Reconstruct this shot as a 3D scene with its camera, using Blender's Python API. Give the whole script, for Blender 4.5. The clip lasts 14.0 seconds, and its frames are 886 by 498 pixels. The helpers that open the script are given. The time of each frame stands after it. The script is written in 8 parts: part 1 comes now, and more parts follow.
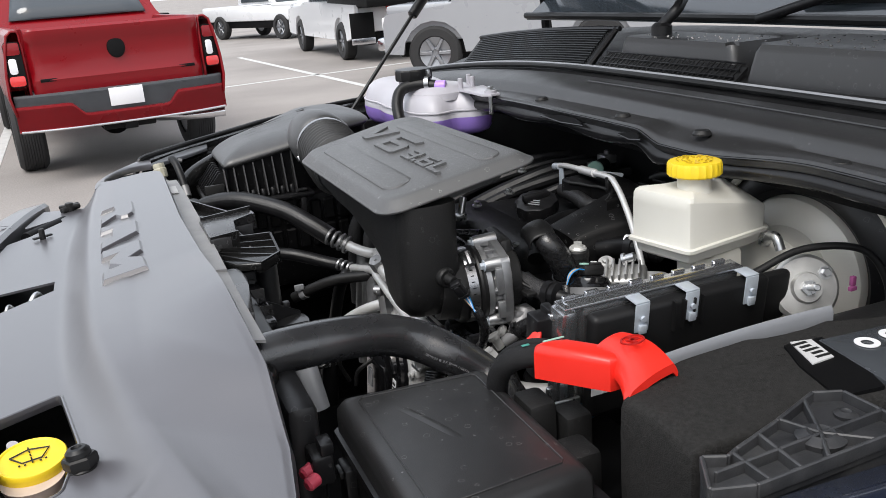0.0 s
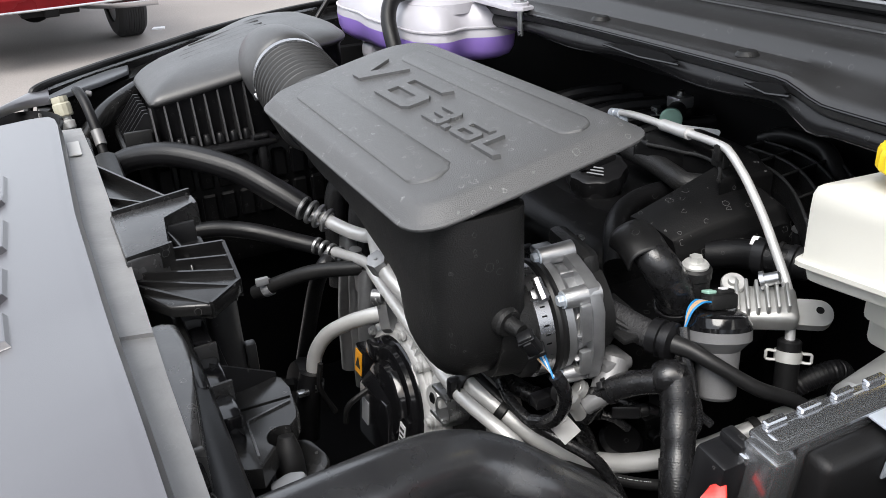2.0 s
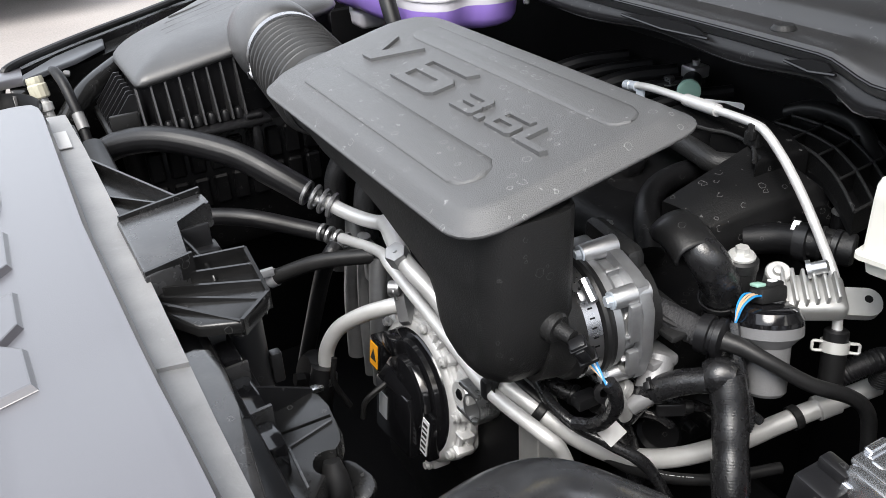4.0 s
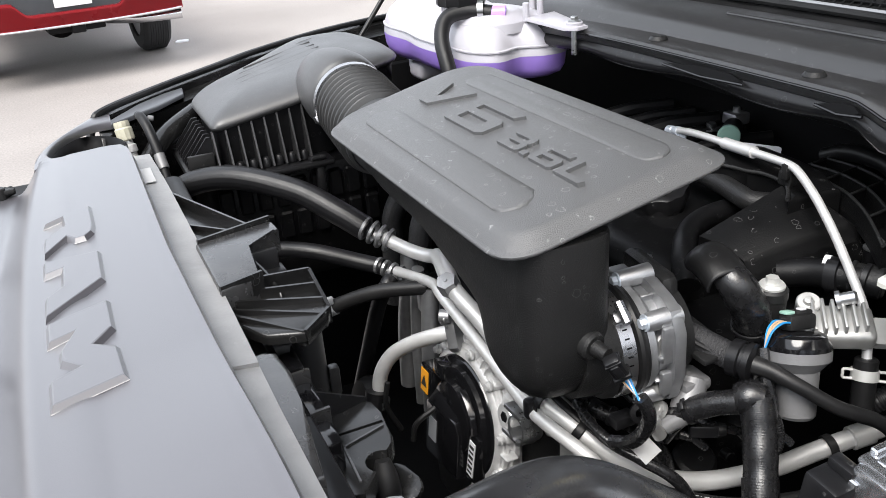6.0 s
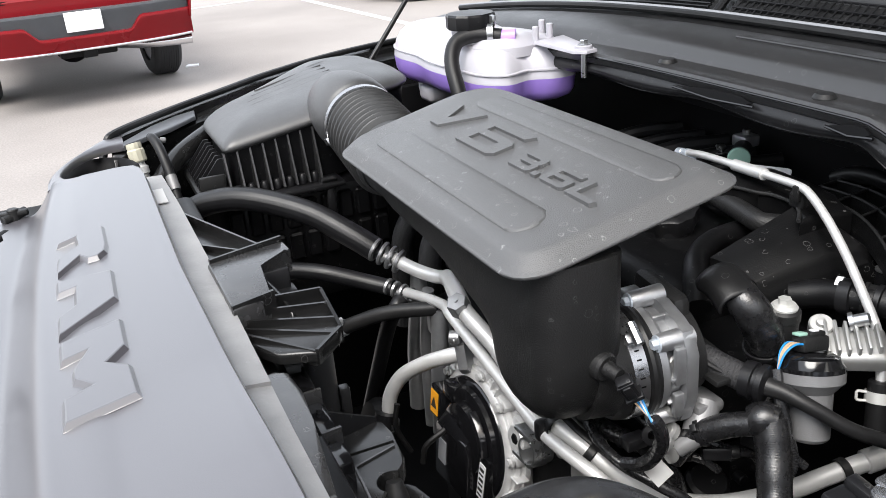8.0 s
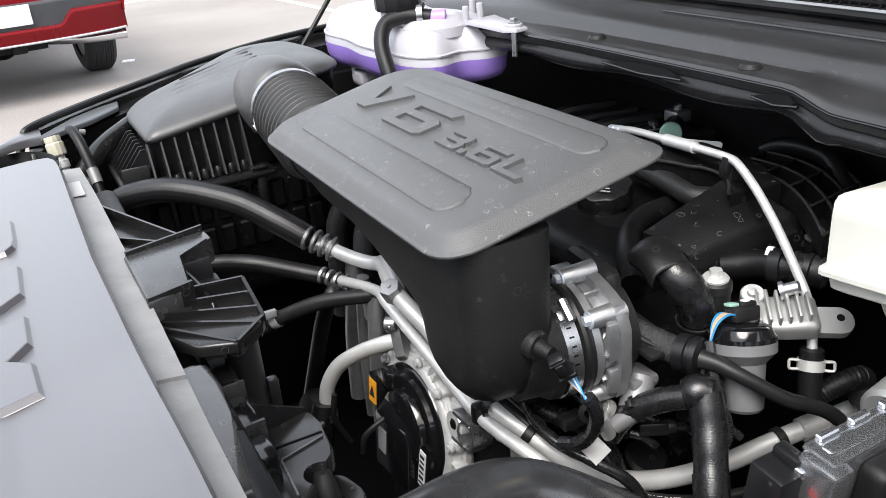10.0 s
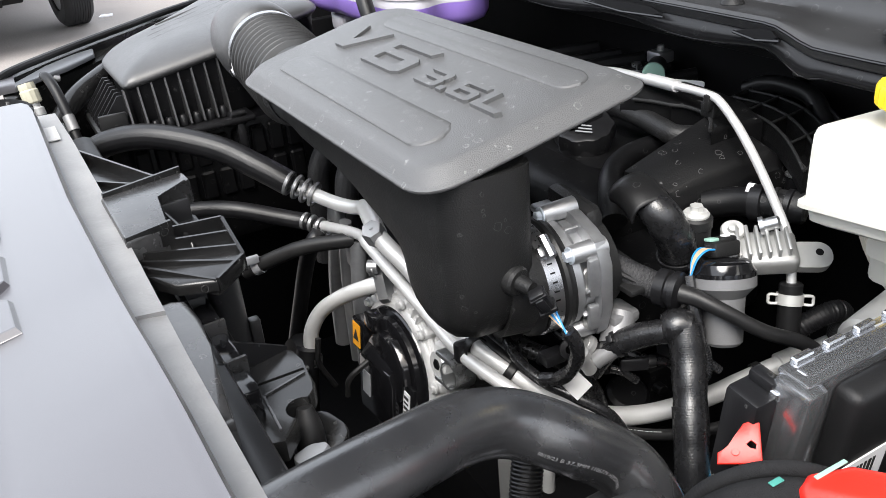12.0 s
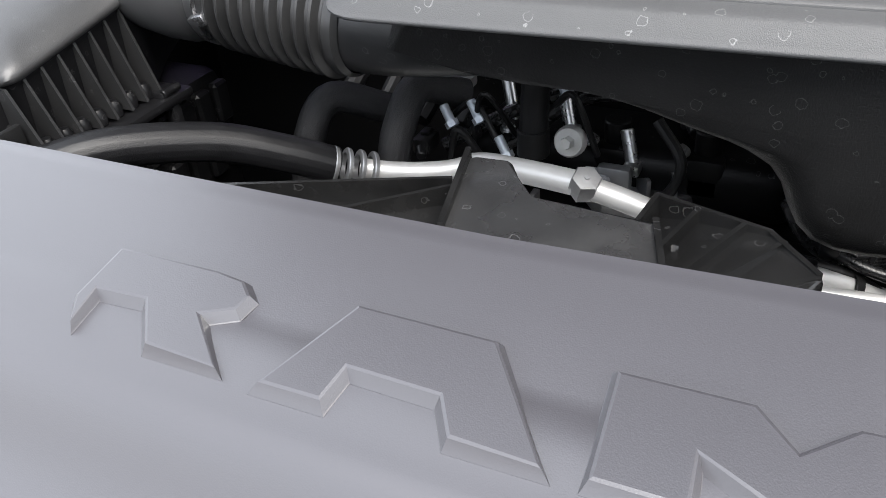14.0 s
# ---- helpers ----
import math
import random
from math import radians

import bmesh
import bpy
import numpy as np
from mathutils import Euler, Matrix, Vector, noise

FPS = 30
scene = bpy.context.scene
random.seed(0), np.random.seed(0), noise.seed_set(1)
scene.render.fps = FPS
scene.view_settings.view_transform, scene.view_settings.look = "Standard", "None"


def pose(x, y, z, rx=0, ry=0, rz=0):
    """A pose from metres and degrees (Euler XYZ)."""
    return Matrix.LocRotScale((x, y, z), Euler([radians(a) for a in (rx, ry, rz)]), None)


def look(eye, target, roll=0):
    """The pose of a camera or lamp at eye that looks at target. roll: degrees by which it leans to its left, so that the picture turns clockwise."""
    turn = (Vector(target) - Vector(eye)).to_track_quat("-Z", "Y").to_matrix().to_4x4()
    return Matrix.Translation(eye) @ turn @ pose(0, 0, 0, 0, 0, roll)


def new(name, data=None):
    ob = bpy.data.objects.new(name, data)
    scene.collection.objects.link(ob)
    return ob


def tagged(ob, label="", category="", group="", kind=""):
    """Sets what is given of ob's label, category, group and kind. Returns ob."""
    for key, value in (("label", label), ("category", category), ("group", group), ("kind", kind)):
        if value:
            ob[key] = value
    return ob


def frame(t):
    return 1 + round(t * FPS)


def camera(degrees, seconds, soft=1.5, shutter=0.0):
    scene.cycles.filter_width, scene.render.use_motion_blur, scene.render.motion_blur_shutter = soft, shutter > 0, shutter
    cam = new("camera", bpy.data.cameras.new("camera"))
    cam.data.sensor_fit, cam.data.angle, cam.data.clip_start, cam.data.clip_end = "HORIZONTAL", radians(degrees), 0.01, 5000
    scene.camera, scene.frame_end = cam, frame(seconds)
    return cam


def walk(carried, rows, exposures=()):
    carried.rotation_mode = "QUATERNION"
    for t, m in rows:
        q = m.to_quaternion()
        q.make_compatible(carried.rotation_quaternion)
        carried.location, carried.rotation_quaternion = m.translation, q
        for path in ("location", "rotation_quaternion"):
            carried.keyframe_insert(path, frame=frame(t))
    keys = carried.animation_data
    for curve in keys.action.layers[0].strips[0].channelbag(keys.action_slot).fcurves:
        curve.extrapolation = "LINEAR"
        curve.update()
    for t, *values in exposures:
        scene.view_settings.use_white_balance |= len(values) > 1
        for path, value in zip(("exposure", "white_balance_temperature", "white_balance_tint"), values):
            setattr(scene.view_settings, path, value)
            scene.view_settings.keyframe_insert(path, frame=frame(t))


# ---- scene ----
cam = camera(55.7, 14.0, soft=0.75)
PATH = [
    (0, (0.009, 0.006, 1.549), (0.686, 1.785, 0.934), -4.4),
    (0.5, (-0.064, 0.032, 1.57), (0.607, 1.778, 0.861), -3.5),
    (1, (-0.054, 0.137, 1.549), (0.687, 1.831, 0.788), -1.7),
    (1.5, (0.042, 0.337, 1.549), (0.776, 2.021, 0.758), -2.3),
    (2, (0.081, 0.427, 1.533), (0.825, 2.073, 0.676), -3.0),
    (2.5, (0.057, 0.424, 1.54), (0.893, 2.004, 0.644), -3.4),
    (3, (0.05, 0.446, 1.562), (0.901, 1.995, 0.625), -3.7),
    (3.5, (0.056, 0.513, 1.553), (0.88, 2.051, 0.575), -3.2),
    (5.8, (0.03, 0.445, 1.557), (0.738, 2.111, 0.705), -4.6),
    (6, (0.03, 0.444, 1.558), (0.738, 2.114, 0.715), -4.3),
    (6.5, (0.031, 0.438, 1.56), (0.738, 2.121, 0.743), -4.4),
    (7, (0.022, 0.444, 1.56), (0.728, 2.137, 0.762), -4.1),
    (7.5, (0.028, 0.444, 1.556), (0.726, 2.143, 0.765), -4.5),
    (7.7, (0.024, 0.443, 1.556), (0.724, 2.142, 0.767), -4.4),
    (9.8, (0.05, 0.454, 1.549), (0.833, 2.096, 0.718), -4.9),
    (10, (0.05, 0.449, 1.539), (0.854, 2.087, 0.72), -4.9),
    (10.5, (0.045, 0.451, 1.53), (0.859, 2.066, 0.677), -4.9),
    (11, (0.047, 0.431, 1.527), (0.86, 2.034, 0.649), -5.0),
    (11.5, (0.038, 0.427, 1.537), (0.847, 2.027, 0.649), -5.3),
    (12, (0.051, 0.443, 1.523), (0.855, 2.03, 0.609), -5.2),
    (12.5, (0.047, 0.466, 1.509), (0.843, 2.034, 0.556), -5.1),
    (13, (-0.052, 0.578, 1.511), (0.924, 1.969, 0.456), -5.7),
    (13.5, (-0.199, 0.773, 1.523), (1.146, 1.774, 0.432), -3.9),
    (14, (-0.201, 1.028, 1.471), (1.255, 1.81, 0.345), -5.3),
]
walk(cam, [(t, look(eye, target, roll)) for t, eye, target, roll in PATH],
     [(0, 0.5), (1.2, 0.6), (2.0, 0.85), (3.0, 1.2), (6.0, 1.13), (10.2, 1.14), (11.2, 1.30), (12.5, 1.36), (13.0, 1.28), (14.0, 1.20)])

# ---- light: overcast day, open sky ----
world = bpy.data.worlds.new("overcast_sky")
scene.world = world
world.use_nodes = True
wn, wl = world.node_tree.nodes, world.node_tree.links
sky = wn.new("ShaderNodeTexSky")
sky.sky_type = "NISHITA"
sky.sun_disc = False
sky.sun_elevation = radians(52)
sky.sun_rotation = radians(200)
sky.dust_density = 6.0
sky.air_density = 1.6
haze = wn.new("ShaderNodeMixRGB")
haze.inputs[0].default_value = 0.82
haze.inputs[2].default_value = (6.9, 7.25, 7.9, 1)
wl.new(sky.outputs[0], haze.inputs[1])
wl.new(haze.outputs[0], wn["Background"].inputs["Color"])
wn["Background"].inputs["Strength"].default_value = 0.13

sun_data = bpy.data.lights.new("sun", "SUN")
sun_data.energy = 2.0
sun_data.angle = radians(35)
sun_data.color = (1.0, 0.97, 0.93)
sun = new("sun", sun_data)
sun.matrix_world = look((0, 0, 0), (0.45, 0.35, -0.85))

# ---- materials ----
def mat(name, col, rough=0.5, metal=0.0, var=0.12, scale=40.0, bump=0.0, bscale=300.0, fine=0.0, spec=0.5, coat=0.0,
        stretch=(1, 1, 1), rvar=0.12, dust=0.0, rings=0.0, trans=0.0, alpha=None, sss=0.0, coat_rough=0.08):
    m = bpy.data.materials.new(name)
    m.use_nodes = True
    n, l = m.node_tree.nodes, m.node_tree.links
    b = n["Principled BSDF"]
    tc = n.new("ShaderNodeTexCoord")
    mp = n.new("ShaderNodeMapping")
    mp.inputs["Scale"].default_value = stretch
    l.new(tc.outputs["Object"], mp.inputs["Vector"])
    big = n.new("ShaderNodeTexNoise")
    big.inputs["Scale"].default_value = scale
    big.inputs["Detail"].default_value = 5
    l.new(mp.outputs[0], big.inputs["Vector"])
    ramp = n.new("ShaderNodeMixRGB")
    ramp.inputs[1].default_value = (*[max(0, c * (1 - var)) for c in col], 1)
    ramp.inputs[2].default_value = (*[min(1, c * (1 + var)) for c in col], 1)
    l.new(big.outputs["Fac"], ramp.inputs[0])
    out = ramp.outputs[0]
    if dust > 0:
        d = n.new("ShaderNodeTexNoise")
        d.inputs["Scale"].default_value = 9
        d.inputs["Detail"].default_value = 8
        d.inputs["Roughness"].default_value = 0.7
        l.new(tc.outputs["Object"], d.inputs["Vector"])
        mr = n.new("ShaderNodeMapRange")
        mr.inputs["From Min"].default_value = 0.45
        mr.inputs["From Max"].default_value = 0.75
        mr.inputs["To Max"].default_value = dust
        l.new(d.outputs["Fac"], mr.inputs["Value"])
        mx = n.new("ShaderNodeMixRGB")
        mx.inputs[2].default_value = (0.31, 0.305, 0.30, 1)
        l.new(mr.outputs[0], mx.inputs[0])
        l.new(out, mx.inputs[1])
        out = mx.outputs[0]
    if rings > 0:
        # dried water spots: thin pale rims round the cells of a sparse pattern
        nz = n.new("ShaderNodeTexNoise")
        nz.inputs["Scale"].default_value = 300
        l.new(tc.outputs["Object"], nz.inputs["Vector"])
        add = n.new("ShaderNodeMixRGB")
        add.blend_type = "ADD"
        add.inputs[0].default_value = 0.0035
        l.new(tc.outputs["Object"], add.inputs[1])
        l.new(nz.outputs["Color"], add.inputs[2])
        vo = n.new("ShaderNodeTexVoronoi")
        vo.inputs["Scale"].default_value = 105
        l.new(add.outputs[0], vo.inputs["Vector"])
        sub = n.new("ShaderNodeMath")
        sub.operation = "SUBTRACT"
        l.new(vo.outputs["Distance"], sub.inputs[0])
        sep = n.new("ShaderNodeSeparateColor")
        l.new(vo.outputs["Color"], sep.inputs[0])
        size = n.new("ShaderNodeMapRange")
        size.inputs["From Min"].default_value = 0.52
        size.inputs["From Max"].default_value = 1.0
        size.inputs["To Min"].default_value = -0.1
        size.inputs["To Max"].default_value = 0.38
        size.clamp = False
        l.new(sep.outputs[0], size.inputs["Value"])
        l.new(size.outputs[0], sub.inputs[1])
        ab = n.new("ShaderNodeMath")
        ab.operation = "ABSOLUTE"
        l.new(sub.outputs[0], ab.inputs[0])
        line = n.new("ShaderNodeMapRange")
        line.inputs["From Min"].default_value = 0.0
        line.inputs["From Max"].default_value = 0.032
        line.inputs["To Min"].default_value = rings
        line.inputs["To Max"].default_value = 0.0
        l.new(ab.outputs[0], line.inputs["Value"])
        mx = n.new("ShaderNodeMixRGB")
        mx.inputs[2].default_value = (0.42, 0.42, 0.42, 1)
        l.new(line.outputs[0], mx.inputs[0])
        l.new(out, mx.inputs[1])
        out = mx.outputs[0]
    l.new(out, b.inputs["Base Color"])
    rr = n.new("ShaderNodeMapRange")
    rr.inputs["To Min"].default_value = max(0.02, rough - rvar)
    rr.inputs["To Max"].default_value = min(1, rough + rvar)
    l.new(big.outputs["Fac"], rr.inputs["Value"])
    l.new(rr.outputs[0], b.inputs["Roughness"])
    b.inputs["Metallic"].default_value = metal
    b.inputs["Specular IOR Level"].default_value = spec
    b.inputs["Coat Weight"].default_value = coat
    b.inputs["Coat Roughness"].default_value = coat_rough
    b.inputs["Transmission Weight"].default_value = trans
    if sss:
        b.inputs["Subsurface Weight"].default_value = sss
        b.inputs["Subsurface Radius"].default_value = (0.02, 0.02, 0.02)
    if alpha is not None:
        b.inputs["Alpha"].default_value = alpha
    if bump > 0:
        fn = n.new("ShaderNodeTexNoise")
        fn.inputs["Scale"].default_value = bscale
        fn.inputs["Detail"].default_value = 3
        l.new(mp.outputs[0], fn.inputs["Vector"])
        bp = n.new("ShaderNodeBump")
        bp.inputs["Strength"].default_value = bump
        bp.inputs["Distance"].default_value = 0.001
        l.new(fn.outputs["Fac"], bp.inputs["Height"])
        l.new(bp.outputs[0], b.inputs["Normal"])
    return m


GREY = mat("shield_grey_plastic", (0.074, 0.072, 0.081), 0.33, var=0.06, scale=6, bump=0.10, bscale=1400, rvar=0.05, spec=1.0, coat=0.7, coat_rough=0.3)
LID = mat("lid_grey_plastic", (0.090, 0.091, 0.093), 0.40, var=0.10, scale=10, bump=0.45, bscale=1300, rings=0.5, rvar=0.08)
BLACK = mat("black_plastic", (0.0125, 0.0125, 0.0128), 0.46, var=0.25, scale=25, bump=0.5, bscale=700, rings=0.13, spec=0.36)
BLACKS = mat("satin_black_plastic", (0.009, 0.009, 0.010), 0.34, spec=0.4, var=0.2, scale=20, bump=0.1, bscale=700, rings=0.13)
DUCTM = mat("scuffed_duct_plastic", (0.010, 0.010, 0.0105), 0.42, var=0.35, scale=30, bump=0.2, bscale=900, spec=0.38, rings=0.2)
SATIN = mat("satin_black_moulding", (0.025, 0.025, 0.026), 0.36, var=0.2, scale=18, bump=0.15, bscale=1200, spec=0.7, rings=0.16)
# lid colour raised above the wall's to hold grazing sky sheen, plus some dust
AIRB = mat("dusty_air_box_lid_sky_sheen", (0.0475, 0.0475, 0.0488), 0.40, var=0.2, scale=14, bump=0.2, bscale=1200, spec=0.8, dust=0.08, rings=0.1)
HOLD = mat("matt_black_holder", (0.008, 0.008, 0.0085), 0.5, var=0.2, scale=30, bump=0.2, bscale=900, spec=0.35)
ENGB = mat("engine_black_polymer", (0.0045, 0.0045, 0.005), 0.42, spec=0.25, var=0.3, scale=30, bump=0.2, bscale=500, rings=0.15)
SHROUD = mat("dusty_black_plastic", (0.009, 0.009, 0.0092), 0.22, var=0.4, scale=14, bump=0.04, bscale=400, dust=0.05, rings=0.1, spec=0.5, rvar=0.1)
# dusty shroud plastic again, base paler to carry the sky's sheen on tops
DUST_SHEEN = mat("dusty_plastic_with_sky_sheen", (0.026, 0.026, 0.027), 0.27, var=0.45, scale=20, bump=0.06, bscale=300, dust=0.14, rings=0.15, spec=0.9)
DUSTY = mat("dusty_sealing_strip", (0.23, 0.23, 0.233), 0.5, var=0.45, scale=24, bump=0.3, bscale=300, dust=0.4, rings=0.2)
RUBBER = mat("black_rubber", (0.009, 0.009, 0.0095), 0.4, spec=0.35, var=0.2, scale=30, bump=0.15, bscale=500, dust=0.05)
BELLOW = mat("greyed_bellows_rubber", (0.024, 0.024, 0.0245), 0.36, spec=0.75, var=0.2, scale=30, bump=0.1, bscale=700, dust=0.08)
HOSE = mat("ribbed_rubber_hose", (0.009, 0.009, 0.010), 0.42, spec=0.35, var=0.3, scale=60, bump=0.3, bscale=900)
BRAID = mat("grey_braided_rubber", (0.022, 0.022, 0.024), 0.42, spec=0.6, var=0.6, scale=320, bump=0.9, bscale=1500)
RIBHOSE = mat("fluted_rubber_hose", (0.009, 0.009, 0.010), 0.36, spec=0.45, var=0.3, scale=60, bump=0.3, bscale=900)
GLOSS = mat("gloss_black", (0.007, 0.007, 0.008), 0.13, var=0.1, rvar=0.04, spec=0.7)
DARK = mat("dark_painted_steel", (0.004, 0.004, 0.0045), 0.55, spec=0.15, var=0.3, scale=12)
BLUE = mat("dark_blue_paint", (0.012, 0.016, 0.03), 0.25, var=0.1, coat=1.0)
ENGTOP = mat("spotted_engine_polymer", (0.0045, 0.0045, 0.0048), 0.42, spec=0.22, var=0.3, scale=30, bump=0.25, bscale=600, rings=0.32)
ALU = mat("cast_aluminium", (0.50, 0.50, 0.49), 0.48, 0.75, var=0.16, scale=70, bump=0.16, bscale=1100)
CASTAL = mat("bright_sand_cast_aluminium", (0.36, 0.365, 0.375), 0.38, 0.78, var=0.25, scale=80, bump=0.25, bscale=900)
PALE = mat("pale_zinc_bolt", (0.6, 0.6, 0.58), 0.4, 0.4, var=0.1, scale=90)
HOSEB = mat("worn_black_rubber_hose", (0.022, 0.0225, 0.0245), 0.26, spec=1.0, var=0.35, scale=26, bump=0.12, bscale=420, dust=0.07)
TUBE = mat("bare_aluminium_tube", (0.70, 0.70, 0.695), 0.44, 0.5, var=0.12, scale=60, bump=0.12, bscale=900)
STEEL = mat("zinc_steel", (0.55, 0.56, 0.57), 0.3, 0.95, var=0.2, scale=90, bump=0.08)
BOOST = mat("cream_zinc_booster_shell", (0.80, 0.77, 0.70), 0.34, 0.08, var=0.06, scale=9, spec=0.8)
BUMPG = mat("grey_bumper_plastic", (0.09, 0.095, 0.105), 0.45, var=0.15, scale=10)
TANK = mat("milky_polyethylene", (0.62, 0.61, 0.56), 0.40, var=0.05, scale=10, sss=0.35, bump=0.06, bscale=400)
NAT = mat("clear_white_polyethylene", (0.47, 0.46, 0.50), 0.33, var=0.12, scale=7, sss=0.4, bump=0.05)
PURPLE = mat("tank_wall_over_purple_coolant", (0.34, 0.22, 0.66), 0.35, var=0.12, scale=10, sss=0.3)
LILAC = mat("lilac_polyethylene", (0.52, 0.32, 0.85), 0.35, var=0.05, sss=0.3)
YELLOW = mat("yellow_plastic", (0.85, 0.6, 0.02), 0.42, var=0.05, bump=0.1)
RED = mat("red_plastic", (0.75, 0.025, 0.015), 0.36, var=0.05, bump=0.1, bscale=500)
FELT = mat("black_felt", (0.023, 0.0225, 0.022), 0.95, var=0.7, scale=260, bump=1.0, bscale=700, spec=0.12)
WHITE = mat("white_label", (0.75, 0.75, 0.77), 0.5, var=0.03)
PAPER = mat("creased_paper", (0.5, 0.5, 0.5), 0.7, var=0.08)
ORANGE = mat("orange_label", (0.85, 0.36, 0.01), 0.5, var=0.04)
INK = mat("black_ink", (0.01, 0.01, 0.01), 0.6)
MINT = mat("mint_plastic", (0.3, 0.5, 0.42), 0.4, var=0.05)
CYAN = mat("blue_wire", (0.02, 0.25, 0.6), 0.4)
TAN = mat("tan_wire", (0.6, 0.4, 0.25), 0.5)
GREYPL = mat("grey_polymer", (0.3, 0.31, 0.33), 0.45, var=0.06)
TAPE = mat("black_cloth_tape", (0.012, 0.012, 0.013), 0.27, spec=0.7, var=0.35, scale=120, bump=0.22, bscale=650)
CLOTH = mat("woven_cloth_sleeve", (0.010, 0.010, 0.011), 0.6, spec=0.3, var=0.6, scale=500, bump=0.8, bscale=2600)
BAND = mat("stainless_band", (0.40, 0.40, 0.41), 0.28, 0.95, var=0.2, scale=60, bump=0.05)
CAST = mat("grey_composite", (0.22, 0.22, 0.225), 0.45, 0.35, var=0.12, bump=0.25, bscale=700)
ZINC = mat("blue_white_zinc_plate", (0.52, 0.57, 0.63), 0.36, 0.35, var=0.15, scale=120, bump=0.05)
FUSELID = mat("scuffed_fuse_box_lid", (0.017, 0.017, 0.018), 0.40, var=0.25, scale=14, bump=0.15, bscale=1100, spec=0.6, rings=0.3, dust=0.04)


# ---- mesh kit ----
def thing(name, label, category, at=(0, 0, 0), group="", kind=""):
    e = new(name)
    e.location = at
    e.empty_display_size = 0.05
    return tagged(e, label, category, group, kind)


def finish(name, bm, material, sharp=32):
    bmesh.ops.recalc_face_normals(bm, faces=bm.faces)
    for f in bm.faces:
        f.smooth = True
    me = bpy.data.meshes.new(name)
    bm.to_mesh(me)
    bm.free()
    me.set_sharp_from_angle(angle=radians(sharp))
    me.materials.append(material)
    return me


def part(name, bm, material, parent, label="", sharp=32):
    ob = new(name, finish(name, bm, material, sharp))
    ob.parent = parent
    if parent.type == "EMPTY":
        ob.matrix_parent_inverse = Matrix.Translation(parent.location).inverted()
    if label:
        tagged(ob, label)
    return ob


def single(name, bm, material, label, category, group="", kind="", sharp=32):
    ob = new(name, finish(name, bm, material, sharp))
    return tagged(ob, label, category, group, kind)


def merge(*bms):
    me = bpy.data.meshes.new("tmp")
    for b in bms[1:]:
        b.to_mesh(me)
        bms[0].from_mesh(me)
        b.free()
    bpy.data.meshes.remove(me)
    return bms[0]


def basis(origin, zdir, xdir=(1, 0, 0)):
    z = Vector(zdir).normalized()
    x = Vector(xdir)
    x = x - z * x.dot(z)
    if x.length < 1e-6:
        x = Vector((0, 1, 0)) - z * z.y
    x.normalize()
    y = z.cross(x)
    m = Matrix((x, y, z)).transposed().to_4x4()
    m.translation = Vector(origin)
    return m


def box(c, s, bev=0.003, m=None, seg=2):
    bm = bmesh.new()
    bmesh.ops.create_cube(bm, size=1)
    bmesh.ops.scale(bm, vec=s, verts=bm.verts)
    if bev:
        bmesh.ops.bevel(bm, geom=bm.edges[:], offset=min(bev, min(s) * 0.45), segments=seg, profile=0.5, affect="EDGES")
    bmesh.ops.translate(bm, vec=c, verts=bm.verts)
    if m is not None:
        bmesh.ops.transform(bm, matrix=m, verts=bm.verts)
    return bm


def lathe(profile, m=None, seg=28, lobes=0, depth=0.0):
    """Turns (radius, height) pairs round the z axis."""
    bm = bmesh.new()
    rings = []
    for r, h in profile:
        if r < 1e-5:
            rings.append([bm.verts.new((0, 0, h))])
        else:
            ring = []
            for i in range(seg):
                a = 2 * math.pi * i / seg
                q = r * (1 + depth * (1 if math.cos(a * lobes) > 0 else -1)) if lobes else r
                ring.append(bm.verts.new((q * math.cos(a), q * math.sin(a), h)))
            rings.append(ring)
    for a, b in zip(rings, rings[1:]):
        for i in range(seg):
            j = (i + 1) % seg
            if len(a) == 1 and len(b) == 1:
                continue
            if len(a) == 1:
                bm.faces.new((a[0], b[i], b[j]))
            elif len(b) == 1:
                bm.faces.new((a[i], a[j], b[0]))
            else:
                bm.faces.new((a[i], a[j], b[j], b[i]))
    if len(rings[0]) > 1 and len(rings[-1]) > 1 and abs(profile[0][0] - profile[-1][0]) < 1e-4:
        a, b = rings[-1], rings[0]
        for i in range(seg):
            bm.faces.new((a[i], a[(i + 1) % seg], b[(i + 1) % seg], b[i]))
    else:
        for ring in (rings[0], rings[-1]):
            if len(ring) > 1:
                bm.faces.new(ring)
    if m is not None:
        bmesh.ops.transform(bm, matrix=m, verts=bm.verts)
    return bm


def rod(a, b, r, bev=0.001, seg=20):
    a, b = Vector(a), Vector(b)
    h = (b - a).length
    bev = min(bev, r * 0.4, h * 0.4)
    return lathe([(0, 0), (r - bev, 0), (r, bev), (r, h - bev), (r - bev, h), (0, h)], basis(a, b - a), seg)


def smooth_path(pts, n=6):
    p = [Vector(q) for q in pts]
    if len(p) < 3:
        return p
    p = [p[0] * 2 - p[1]] + p + [p[-1] * 2 - p[-2]]
    out = []
    for i in range(1, len(p) - 2):
        a, b, c, d = p[i - 1:i + 3]
        for k in range(n):
            t = k / n
            out.append(0.5 * ((2 * b) + (c - a) * t + (2 * a - 5 * b + 4 * c - d) * t * t + (3 * b - a - 3 * c + d) * t ** 3))
    out.append(p[-2])
    return out


